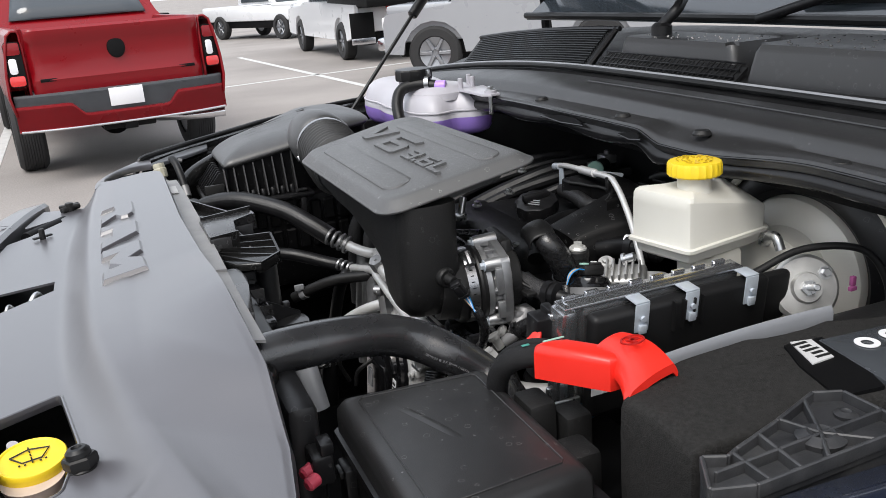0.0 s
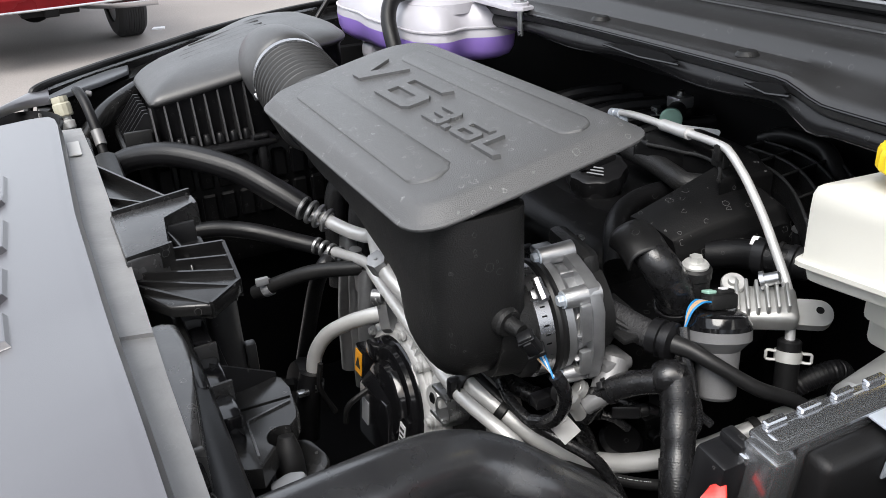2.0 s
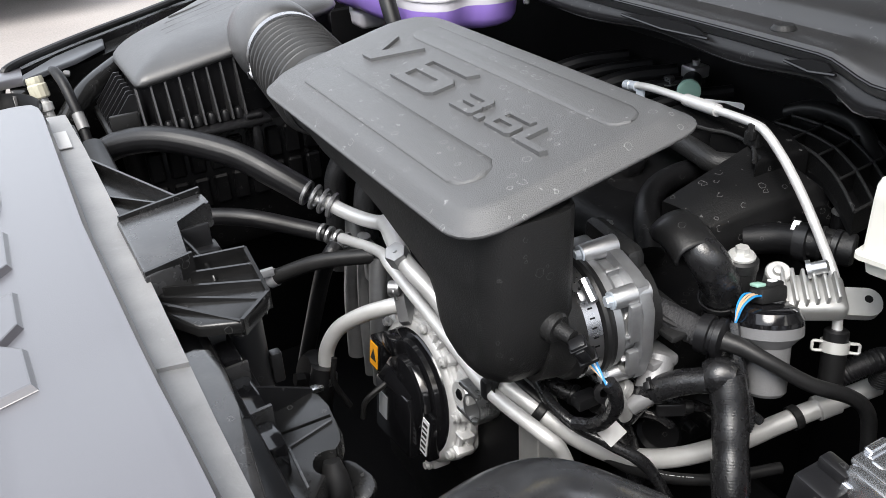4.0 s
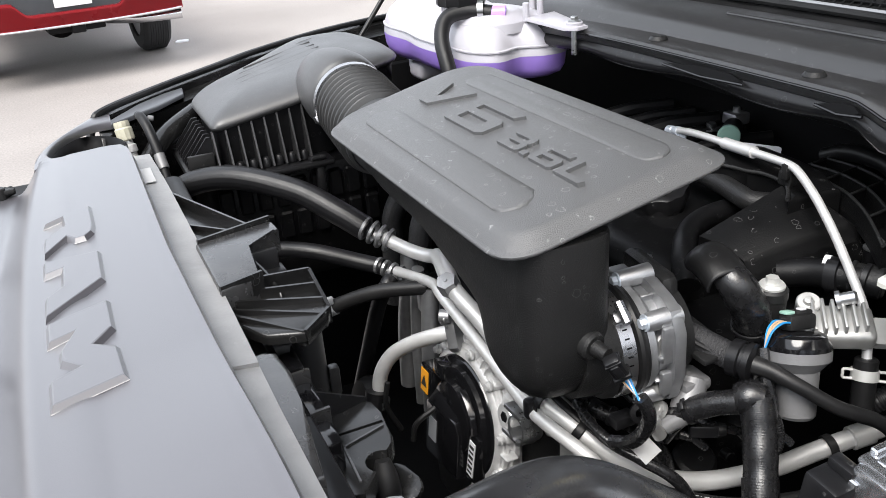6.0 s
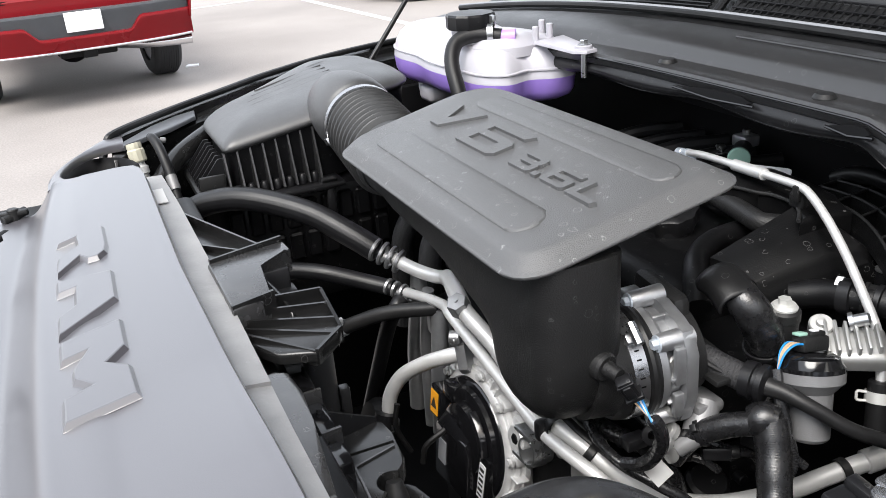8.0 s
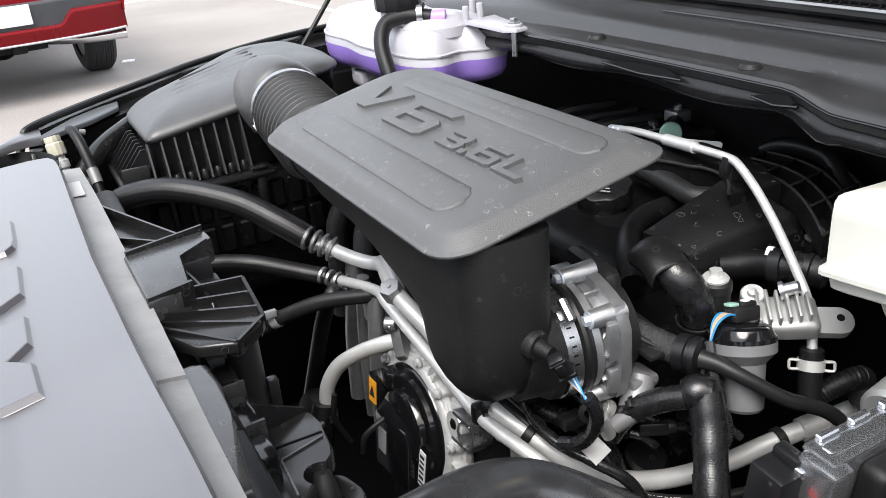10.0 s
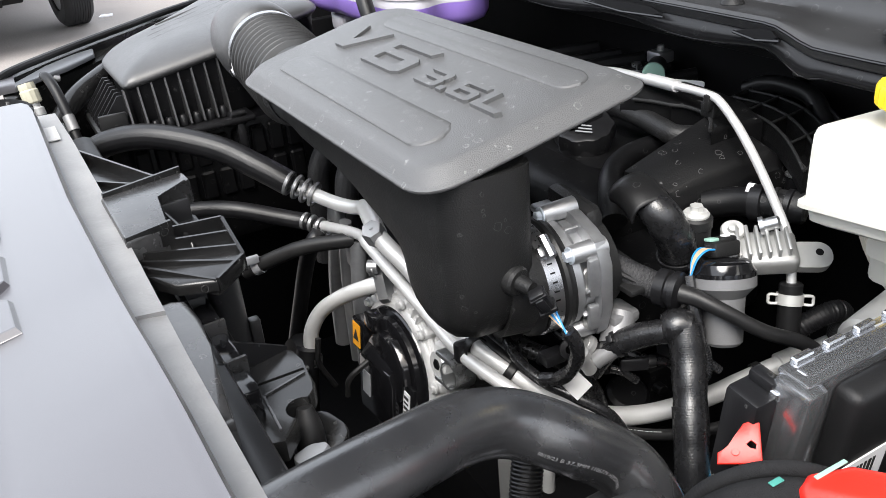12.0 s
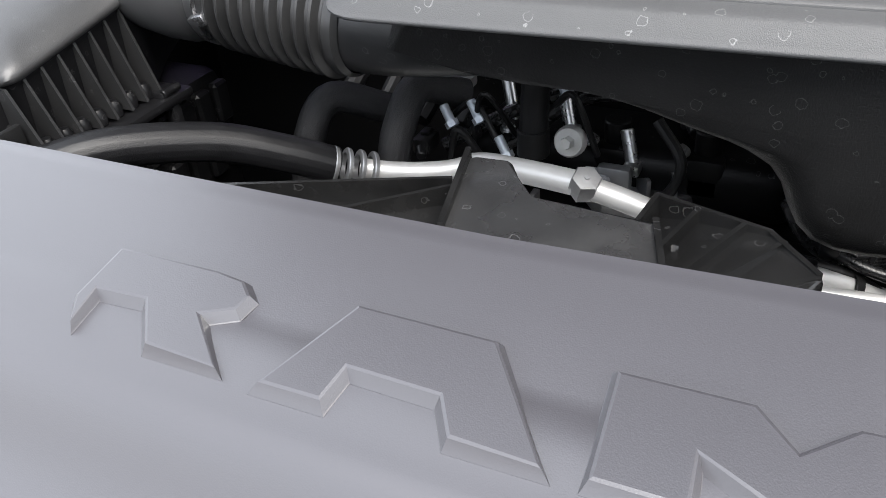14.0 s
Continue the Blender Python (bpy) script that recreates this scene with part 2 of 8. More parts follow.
def tube(pts, r, seg=14, n=6, ribs=0.0, pitch=0.004, wob=0.0, flutes=0):
    """A round bar along a smooth path; r is one radius or one for each point."""
    path = smooth_path(pts, n)
    if isinstance(r, (tuple, list)):
        rad = [v.x for v in smooth_path([(q, 0, 0) for q in r], n)]
    else:
        rad = [r] * len(path)
    if ribs:
        fine, frad, carry = [], [], 0.0
        for a, b, ra, rb in zip(path, path[1:], rad, rad[1:]):
            k = max(1, round((b - a).length / (pitch / 4)))
            for i in range(k):
                fine.append(a.lerp(b, i / k))
                frad.append(ra + (rb - ra) * i / k)
        path, rad = fine + [path[-1]], frad + [rad[-1]]
        rad = [q + (ribs if (i // 2) % 2 else 0) for i, q in enumerate(rad)]
    bm = bmesh.new()
    rings, up = [], None
    for i, p in enumerate(path):
        d = (path[min(i + 1, len(path) - 1)] - path[max(i - 1, 0)]).normalized()
        if up is None:
            up = d.orthogonal().normalized()
        up = (up - d * up.dot(d)).normalized()
        side = d.cross(up)
        q = rad[i] * (1 + wob * noise.noise(p * 60))
        ring = []
        for k in range(seg):
            f = q * (0.982 if flutes and k % 3 == 0 else 1.0)
            ring.append(bm.verts.new(p + up * math.cos(2 * math.pi * k / seg) * f + side * math.sin(2 * math.pi * k / seg) * f))
        rings.append(ring)
    for a, b in zip(rings, rings[1:]):
        for k in range(seg):
            bm.faces.new((a[k], a[(k + 1) % seg], b[(k + 1) % seg], b[k]))
    bm.faces.new(rings[0])
    bm.faces.new(rings[-1])
    return bm


def prism(outline, h0, h1, m=None, bev=0.0, seg=2, top_scale=1.0):
    """An outline in the xy plane raised from h0 to h1."""
    bm = bmesh.new()
    cx = sum(p[0] for p in outline) / len(outline)
    cy = sum(p[1] for p in outline) / len(outline)
    lo = [bm.verts.new((x, y, h0)) for x, y in outline]
    hi = [bm.verts.new((cx + (x - cx) * top_scale, cy + (y - cy) * top_scale, h1)) for x, y in outline]
    k = len(lo)
    bm.faces.new(lo)
    top = bm.faces.new(hi)
    for i in range(k):
        bm.faces.new((lo[i], lo[(i + 1) % k], hi[(i + 1) % k], hi[i]))
    if bev:
        bmesh.ops.bevel(bm, geom=list(top.edges), offset=bev, segments=seg, profile=0.5, affect="EDGES", clamp_overlap=True)
    if m is not None:
        bmesh.ops.transform(bm, matrix=m, verts=bm.verts)
    return bm


def rounded(x0, y0, x1, y1, r, k=5):
    out = []
    for cx, cy, a0 in ((x1 - r, y1 - r, 0), (x0 + r, y1 - r, 90), (x0 + r, y0 + r, 180), (x1 - r, y0 + r, 270)):
        for i in range(k + 1):
            a = radians(a0 + 90 * i / k)
            out.append((cx + r * math.cos(a), cy + r * math.sin(a)))
    return out


def sheet(fn, us, vs, thick=0.0, closed=False):
    """A surface fn(u, v) -> point over two lists of parameters, thickened downwards."""
    bm = bmesh.new()
    g = [[bm.verts.new(fn(u, v)) for v in vs] for u in us]
    for a, b in zip(g, g[1:]):
        for k in range(len(vs) - 1):
            bm.faces.new((a[k], a[k + 1], b[k + 1], b[k]))
    if thick:
        low = [[bm.verts.new(v.co - Vector((0, 0, thick))) for v in row] for row in g]
        for a, b in zip(low, low[1:]):
            for k in range(len(vs) - 1):
                bm.faces.new((a[k], b[k], b[k + 1], a[k + 1]))
        for row, lrow in ((g[0], low[0]), (g[-1], low[-1])):
            for k in range(len(vs) - 1):
                bm.faces.new((row[k], row[k + 1], lrow[k + 1], lrow[k]))
        for k in (0, -1):
            for i in range(len(us) - 1):
                bm.faces.new((g[i][k], g[i + 1][k], low[i + 1][k], low[i][k]))
    return bm


def steps(a, b, n):
    return [a + (b - a) * i / n for i in range(n + 1)]


def ease(x):
    x = min(1, max(0, x))
    return x * x * (3 - 2 * x)


def curve_at(table, y):
    """Piecewise-linear value of a short table of (y, x)."""
    if y <= table[0][0]:
        return table[0][1]
    for (a, p), (b, q) in zip(table, table[1:]):
        if y <= b:
            return p + (q - p) * (y - a) / (b - a)
    return table[-1][1]


def cut(ob, cutters):
    """Cuts the meshes out of ob and frees them."""
    tools = []
    for bm in cutters:
        bmesh.ops.recalc_face_normals(bm, faces=bm.faces)
        me = bpy.data.meshes.new("cutter")
        bm.to_mesh(me)
        bm.free()
        c = bpy.data.objects.new("cutter", me)
        scene.collection.objects.link(c)
        mod = ob.modifiers.new("cut", "BOOLEAN")
        mod.operation, mod.object, mod.solver = "DIFFERENCE", c, "EXACT"
        tools.append(c)
    dg = bpy.context.evaluated_depsgraph_get()
    me = bpy.data.meshes.new_from_object(ob.evaluated_get(dg))
    ob.modifiers.clear()
    ob.data = me
    for c in tools:
        bpy.data.objects.remove(c)
    for p in me.polygons:
        p.use_smooth = True
    me.set_sharp_from_angle(angle=radians(32))


def writing(text, size, depth, m, squash=1.0):
    """Raised words as a bmesh, from the built-in font."""
    cu = bpy.data.curves.new("words", "FONT")
    cu.body, cu.size, cu.extrude, cu.bevel_depth = text, size, depth, 0.0
    cu.align_x, cu.align_y = "CENTER", "CENTER"
    ob = bpy.data.objects.new("words", cu)
    scene.collection.objects.link(ob)
    me = bpy.data.meshes.new_from_object(ob.evaluated_get(bpy.context.evaluated_depsgraph_get()))
    bm = bmesh.new()
    bm.from_mesh(me)
    bpy.data.objects.remove(ob)
    bpy.data.curves.remove(cu)
    bpy.data.meshes.remove(me)
    bmesh.ops.transform(bm, matrix=m @ Matrix.Diagonal((1, squash, 1, 1)), verts=bm.verts)
    return bm


def bolt(at, axis=(0, 0, 1), r=0.007, h=0.006):
    """A hex head on a washer."""
    return merge(lathe([(0, 0), (r * 1.5, 0), (r * 1.5, 0.0015), (0, 0.0015)], basis(at, axis), 18),
                 lathe([(0, 0.0015), (r, 0.0015), (r, h), (r * 0.85, h + 0.001), (0, h + 0.001)], basis(at, axis), 6))


def around(text, size, pts, r, turn, lift=0.0004, start=0.3):
    """Printed words that lie on a round bar along a path: turn is the angle about it, start the share of its length."""
    path = smooth_path(pts, 8)
    cum = [0.0]
    for a, b in zip(path, path[1:]):
        cum.append(cum[-1] + (b - a).length)
    bm = writing(text, size, 0.0, Matrix.Identity(4))
    x0 = min(v.co.x for v in bm.verts)
    ups, up = [], None
    for i in range(len(path)):
        d = (path[min(i + 1, len(path) - 1)] - path[max(i - 1, 0)]).normalized()
        u = (Vector((0, 0, 1)) - d * d.z).normalized()
        ups.append((d, u, d.cross(u)))
    for v in bm.verts:
        q = start * cum[-1] + v.co.x - x0
        i = max(k for k in range(len(cum)) if cum[k] <= q) if q < cum[-1] else len(cum) - 2
        i = min(i, len(path) - 2)
        t = (q - cum[i]) / (cum[i + 1] - cum[i])
        p = path[i].lerp(path[i + 1], t)
        d, u, w = (ups[i][k].lerp(ups[i + 1][k], t).normalized() for k in range(3))
        a = radians(turn) - v.co.y / r
        v.co = p + (u * math.cos(a) + w * math.sin(a)) * (r + lift)
    return bm

# ---- the car park ----
def asphalt():
    m = bpy.data.materials.new("worn_asphalt")
    m.use_nodes = True
    n, l = m.node_tree.nodes, m.node_tree.links
    b = n["Principled BSDF"]
    tc = n.new("ShaderNodeTexCoord")
    a = n.new("ShaderNodeTexNoise")
    a.inputs["Scale"].default_value, a.inputs["Detail"].default_value = 0.35, 6
    c = n.new("ShaderNodeTexNoise")
    c.inputs["Scale"].default_value, c.inputs["Detail"].default_value = 60, 4
    for t in (a, c):
        l.new(tc.outputs["Object"], t.inputs["Vector"])
    r = n.new("ShaderNodeValToRGB")
    r.color_ramp.elements[0].position, r.color_ramp.elements[0].color = 0.35, (0.31, 0.285, 0.268, 1)
    r.color_ramp.elements[1].position, r.color_ramp.elements[1].color = 0.7, (0.455, 0.42, 0.395, 1)
    l.new(a.outputs["Fac"], r.inputs[0])
    mx = n.new("ShaderNodeMixRGB")
    mx.blend_type = "MULTIPLY"
    mx.inputs[0].default_value = 0.5
    l.new(r.outputs[0], mx.inputs[1])
    l.new(c.outputs["Fac"], mx.inputs[2])
    l.new(mx.outputs[0], b.inputs["Base Color"])
    b.inputs["Roughness"].default_value = 0.85
    bp = n.new("ShaderNodeBump")
    bp.inputs["Strength"].default_value, bp.inputs["Distance"].default_value = 0.4, 0.01
    l.new(c.outputs["Fac"], bp.inputs["Height"])
    l.new(bp.outputs[0], b.inputs["Normal"])
    return m


ASPHALT = asphalt()
PAINTLINE = mat("worn_white_road_paint", (0.55, 0.55, 0.54), 0.7, var=0.25, scale=6)
CARRED = mat("red_car_paint", (0.215, 0.0015, 0.006), 0.30, var=0.08, scale=3, coat=0.25, spec=0.35)
CARWHITE = mat("white_car_paint", (0.75, 0.76, 0.78), 0.3, var=0.03, scale=3, coat=0.8)
CARGREY = mat("grey_car_paint", (0.3, 0.31, 0.33), 0.3, var=0.05, scale=3, coat=0.8)
CARBLUE = mat("navy_car_paint", (0.01, 0.02, 0.06), 0.3, var=0.05, coat=0.8)
TYRE = mat("tyre_rubber", (0.022, 0.022, 0.023), 0.8, var=0.3, scale=20, bump=0.5, bscale=80)
RIM = mat("grey_alloy", (0.35, 0.36, 0.38), 0.35, 0.9, var=0.1)
GLASS = mat("tinted_car_glass", (0.05, 0.06, 0.07), 0.06, var=0.1, scale=2, spec=0.8)
CHROME = mat("chrome_trim", (0.6, 0.6, 0.62), 0.18, 1.0, var=0.1, scale=6)
LAMPRED = mat("red_lamp_lens", (0.65, 0.02, 0.02), 0.15, var=0.1, coat=1.0)

ground = single("ground", sheet(lambda u, v: (u, v, 0.0), [-900, -60, -10, 0, 10, 60, 900], [-900, -60, 0, 10, 20, 60, 900]), ASPHALT,
                "pale grey worn asphalt of an open car park", "ground", kind="structure")


def stripe(a, b, w):
    a, b = Vector((*a, 0)), Vector((*b, 0))
    m = basis(a, (0, 0, 1), b - a)
    length = (b - a).length
    return single("parking_line", box((length / 2, 0, 0.003), (length, w, 0.004), 0.001, m, 1), PAINTLINE,
                  "worn white painted parking bay line on asphalt", "road marking", "parking lines", "structure")


stripe((1.6, 15.15), (8.5, 16.55), 0.12)
stripe((3.3, 22.0), (4.1, 9.0), 0.12)
stripe((-1.2, 9.5), (-1.6, 22.0), 0.12)
stripe((-6.0, 15.0), (1.2, 15.1), 0.12)


def wheel(parent, c, axis, r=0.41, w=0.28, rimmat=None):
    """A wheel with its tyre and rim under a vehicle; axis points outwards."""
    m = basis(Vector(c) - Vector(axis).normalized() * w / 2, axis)
    prof = [(r * 0.62, 0), (r * 0.9, 0.0), (r * 0.985, 0.03)]
    for k in range(9):
        h = 0.04 + (w - 0.08) * k / 8
        prof += [(r, h), (r, h + 0.018), (r * 0.975, h + 0.02), (r * 0.975, h + 0.024)] if k < 8 else [(r, h)]
    prof += [(r * 0.985, w - 0.03), (r * 0.9, w), (r * 0.64, w), (r * 0.6, w - 0.04), (r * 0.6, 0.04), (r * 0.62, 0)]
    tyre = part("tyre", lathe(prof, m, 36), TYRE, parent)
    rim = lathe([(0, w - 0.09), (r * 0.2, w - 0.08), (r * 0.22, w - 0.1), (r * 0.6, w - 0.06), (r * 0.62, w - 0.02), (r * 0.6, 0.02), (0, 0.02)], m, 36)
    for k in range(6):
        a = k * math.pi / 3
        rim = merge(rim, box((r * 0.36, 0, w - 0.06), (r * 0.5, r * 0.14, 0.05), 0.01, m @ Matrix.Rotation(a, 4, "Z"), 1))
    ob = part("rim", rim, rimmat or RIM, tyre)
    ob.matrix_parent_inverse = Matrix.Identity(4)
    return tyre


def red_pickup():
    """Red crew-cab pickup seen from behind; its own axes: u to its right side, d ahead, z up."""
    p = thing("pickup_truck", "parked red pickup truck seen from behind on asphalt", "pickup truck", (0.14, 9.5, 0))
    F = pose(0.18, 8.36, 0, 0, 0, 7.0) @ Matrix.Scale(0.965, 4)
    BODY = pose(0, 0, 0.055) @ Matrix.Diagonal((0.965, 1, 0.985, 1))

    def add(name, bm, material, label="", parent=None):
        bmesh.ops.transform(bm, matrix=F @ BODY, verts=bm.verts)
        ob = part(name, bm, material, parent or p, label)
        if parent:
            ob.matrix_parent_inverse = Matrix.Identity(4)
        return ob

    # bed sides: section swept along the length
    side = [(-1.0, 0.62), (-1.03, 0.8), (-1.02, 1.0), (-0.99, 1.2), (-0.95, 1.36), (-0.9, 1.40), (-0.84, 1.40), (-0.82, 1.36), (-0.82, 0.62)]
    for s in (1, -1):
        bm = sheet(lambda u, v: (s * (side[u][0]), v, side[u][1]), range(len(side)), [0.06, 0.1, 0.6, 1.7, 1.9, 2.3])
        arch = add("bed_side", bm, CARRED)
        arch.modifiers.new("solid", "SOLIDIFY").thickness = 0.02
    # tailgate with a spoiler lip and a lower crease
    tg = [(0.66, 0.07), (0.7, 0.05), (0.88, 0.045), (0.93, 0.03), (1.0, 0.055), (1.2, 0.05), (1.27, 0.03), (1.33, -0.01), (1.38, -0.015), (1.405, 0.02), (1.4, 0.1)]
    add("tailgate", sheet(lambda u, v: (v, tg[u][1] + 0.05 * (abs(v) / 0.8) ** 4 * 0.4, tg[u][0]), range(len(tg)), steps(-0.8, 0.8, 14)), CARRED).modifiers.new("solid", "SOLIDIFY").thickness = 0.03
    add("tailgate_handle", box((0, 0.02, 1.335), (0.26, 0.03, 0.035), 0.01), BLACK)
    add("emblem", lathe([(0, 0.02), (0.06, 0.018), (0.085, 0.01), (0.09, 0), (0, 0)], basis((0, 0.045, 1.17), (0, -1, 0.05), (1, 0, 0)) @ Matrix.Diagonal((0.95, 1.1, 1, 1)), 32), DARK, "dark round emblem")
    for s in (-1, 1):
        add("badge", box((s * 0.62, 0.045, 0.93), (0.22, 0.012, 0.03), 0.004), DARK)
        lm = basis((s * 0.905, 0.11, 1.09), (s * 0.25, -1, 0.05), (1, 0, 0))
        lamp = add("tail_lamp", prism(rounded(-0.075, -0.20, 0.075, 0.21, 0.03), 0, 0.05, lm, 0.015), DARK)
        add("lens", prism(rounded(-0.068, -0.19, 0.068, -0.10, 0.02), 0.05, 0.06, lm, 0.006), LAMPRED, "", lamp)
        add("lens", prism(rounded(-0.068, 0.09, 0.068, 0.20, 0.02), 0.05, 0.06, lm, 0.006), CARRED, "", lamp)
        add("reversing_lens", prism(rounded(-0.05, -0.08, 0.02, 0.06, 0.02), 0.05, 0.058, lm, 0.006), WHITE, "", lamp)

    def drop(v):
        """The bumper's top edge steps down round the plate."""
        return 0.715 - 0.115 * ease((0.52 - abs(v)) / 0.14)

    def bumper_face(u, v):
        z0, z1 = 0.485, drop(v)
        return (v, -0.085 + 0.16 * abs(v) ** 3 + (0.035 if u in (0, 1) else 0.0), z0 + (z1 - z0) * u)

    add("bumper", sheet(bumper_face, [0, 0.04, 0.4, 0.7, 0.96, 1], steps(-1.0, 1.0, 60), 0.02), CARRED)
    add("bumper_step", sheet(lambda u, v: (v, -0.055 + 0.15 * abs(v) ** 3 + 0.10 * (u > 0.9), drop(v) - 0.03 + (0.81 - drop(v) + 0.03) * min(1, u / 0.9)), [0, 0.3, 0.6, 0.9, 1.0], steps(-0.99, 0.99, 60), 0.02), BUMPG, "grey plastic bumper step")
    add("bumper_lip", tube([(v, -0.075 + 0.16 * abs(v) ** 3, 0.478) for v in steps(-0.98, 0.98, 24)], 0.014, 10, 2), CHROME, "bright lower bumper lip")
    add("license_plate", box((0, -0.075, 0.72), (0.32, 0.012, 0.17), 0.004), WHITE, "blank white license plate")
    add("tow_hitch", merge(box((0, 0.05, 0.45), (0.5, 0.1, 0.09), 0.015), box((0, 0.0, 0.45), (0.12, 0.14, 0.1), 0.01)), DARK)
    add("rear_axle", merge(rod((-0.85, 1.1, 0.4), (0.85, 1.1, 0.4), 0.05), lathe([(0, -0.13), (0.1, -0.12), (0.17, -0.04), (0.17, 0.04), (0.1, 0.12), (0, 0.13)], basis((0, 1.1, 0.38), (0, 1, 0))), box((0, 1.8, 0.5), (1.5, 3, 0.12), 0.03)), DARK)
    add("exhaust_pipe", merge(tube([(0.30, 0.9, 0.38), (0.45, 0.5, 0.40), (0.68, 0.26, 0.405), (1.0, 0.16, 0.41)], 0.05, 20)), CHROME, "chrome exhaust tailpipe")
    for s in (-1, 1):
        add("mud_guard", box((s * 0.86, 1.6, 0.55), (0.28, 0.03, 0.35), 0.01), DARK)
    bm = prism([(-0.92, 0.62), (0.92, 0.62), (0.92, 1.36), (-0.92, 1.36)], 0, 0.05, basis((0, 2.3, 0), (0, -1, 0), (1, 0, 0)))
    add("bed_front", bm, CARRED)
    # cab
    cab = [(0, -0.98, 0.6), (0, -0.98, 1.36), (0.1, -0.92, 1.45), (0.45, -0.76, 1.9), (0.6, -0.68, 1.95)]
    pts = [(w, d, z) for d, w, z in cab]
    cabm = sheet(lambda u, v: (pts[u][0] * v, 2.36 + pts[u][1], pts[u][2]), range(len(pts)), steps(-1, 1, 8))
    add("cab", merge(cabm, box((0, 3.9, 1.0), (1.96, 2.6, 0.8), 0.08), box((0, 4.1, 1.68), (1.42, 2.3, 0.5), 0.12)), CARRED)
    add("rear_window", sheet(lambda u, v: (v * (0.78 - 0.13 * u), 2.44 + 0.36 * u - 0.012, 1.45 + 0.43 * u), steps(0, 1, 3), steps(-1, 1, 6)), GLASS, "tinted rear window").modifiers.new("solid", "SOLIDIFY").thickness = 0.012
    add("hood", box((0, 5.9, 1.05), (1.9, 1.6, 0.5), 0.12), CARRED)
    for s in (-1, 1):
        for d in (1.15, 5.0):
            c = F @ Vector((s * 0.86, d, 0.41))
            wheel(p, c, F.to_3x3() @ Vector((s, 0, 0)), 0.395, 0.27)


red_pickup()


def far_vehicle(name, label, base, yaw, paint, length, width, height, kind="pickup", wheel_r=0.4):
    """A parked vehicle: lower body, cab, windows, grille, lamps, wheels; u to the side, d ahead from its tail."""
    p = thing(name, label, "pickup truck" if kind != "suv" else "off-road car", (*base, 0))
    F = pose(base[0], base[1], 0, 0, 0, yaw)

    def add(nm, bm, material, lab=""):
        bmesh.ops.transform(bm, matrix=F, verts=bm.verts)
        return part(nm, bm, material, p, lab)

    w = width / 2
    for s in (-1, 1):
        prof = [(0.0, 0.55), (0.0, 1.15), (length * 0.4, 1.2), (length * 0.42, 1.2), (length * 0.72, 1.2), (length * 0.74, 1.15), (length - 0.05, 1.05), (length, 0.9), (length, 0.45)]
        arches = []
        for c in (length * 0.2, length * 0.81):
            arches += [(c + (wheel_r + 0.08) * math.cos(a), 0.42 + (wheel_r + 0.08) * math.sin(a)) for a in steps(0, math.pi, 8)][::1]
        front, rear = arches[9:], arches[:9]
        outline = prof + [(length * 0.81 + wheel_r + 0.1, 0.42)] + front + [(length * 0.2 + wheel_r + 0.1, 0.42)] + rear
        add("body_side", prism(outline, 0, 0.08, basis((s * w, 0, 0), (-s, 0, 0), (0, 1, 0)) if s < 0 else basis((w, 0, 0), (-1, 0, 0), (0, 1, 0))), paint)
    add("body", box((0, length / 2, 0.85), (width - 0.14, length - 0.1, 0.5), 0.06), paint)
    add("underside", box((0, length / 2, 0.5), (width - 0.3, length - 0.4, 0.25), 0.04), DARK)
    add("hood", box((0, length * 0.86, 1.1), (width - 0.12, length * 0.26, 0.16), 0.06), paint)
    cabl = (0.0 if kind == "suv" else 0.38)
    add("cab", prism([(length * cabl, 1.15), (length * (cabl + 0.02), height - 0.1), (length * (cabl + 0.06), height), (length * 0.62, height), (length * 0.75, 1.15)], -w * 0.82, w * 0.82, basis((0, 0, 0), (1, 0, 0), (0, 1, 0)), 0.06), paint)
    for s in (-1, 1):
        add("side_window", prism([(length * (cabl + 0.05), 1.22), (length * (cabl + 0.07), height - 0.12), (length * 0.61, height - 0.1), (length * 0.7, 1.22)], 0, 0.02, basis((s * w * 0.84, 0, 0), (1, 0, 0), (0, 1, 0))), GLASS)
        add("headlamp", box((s * w * 0.75, length, 0.92), (w * 0.4, 0.06, 0.18), 0.03), WHITE)
    add("windscreen", sheet(lambda u, v: (v * w * 0.76, length * (0.752 - 0.125 * u) + 0.02, 1.17 + (height - 1.27) * u), [0, 1], [-1, 0, 1]), GLASS).modifiers.new("solid", "SOLIDIFY").thickness = 0.015
    add("grille", box((0, length + 0.01, 0.88), (w * 1.0, 0.06, 0.28), 0.03), DARK)
    add("bumper", box((0, length + 0.04, 0.6), (width, 0.16, 0.2), 0.04), CHROME)
    for s in (-1, 1):
        for d in (0.2, 0.81):
            wheel(p, F @ Vector((s * (w - 0.13), length * d, wheel_r)), F.to_3x3() @ Vector((s, 0, 0)), wheel_r, 0.26)
    return p, F, add


far_vehicle("pickup_truck", "white crew-cab pickup parked far across the car park", (4.6, 33.0), -155, CARWHITE, 5.8, 2.0, 1.95)


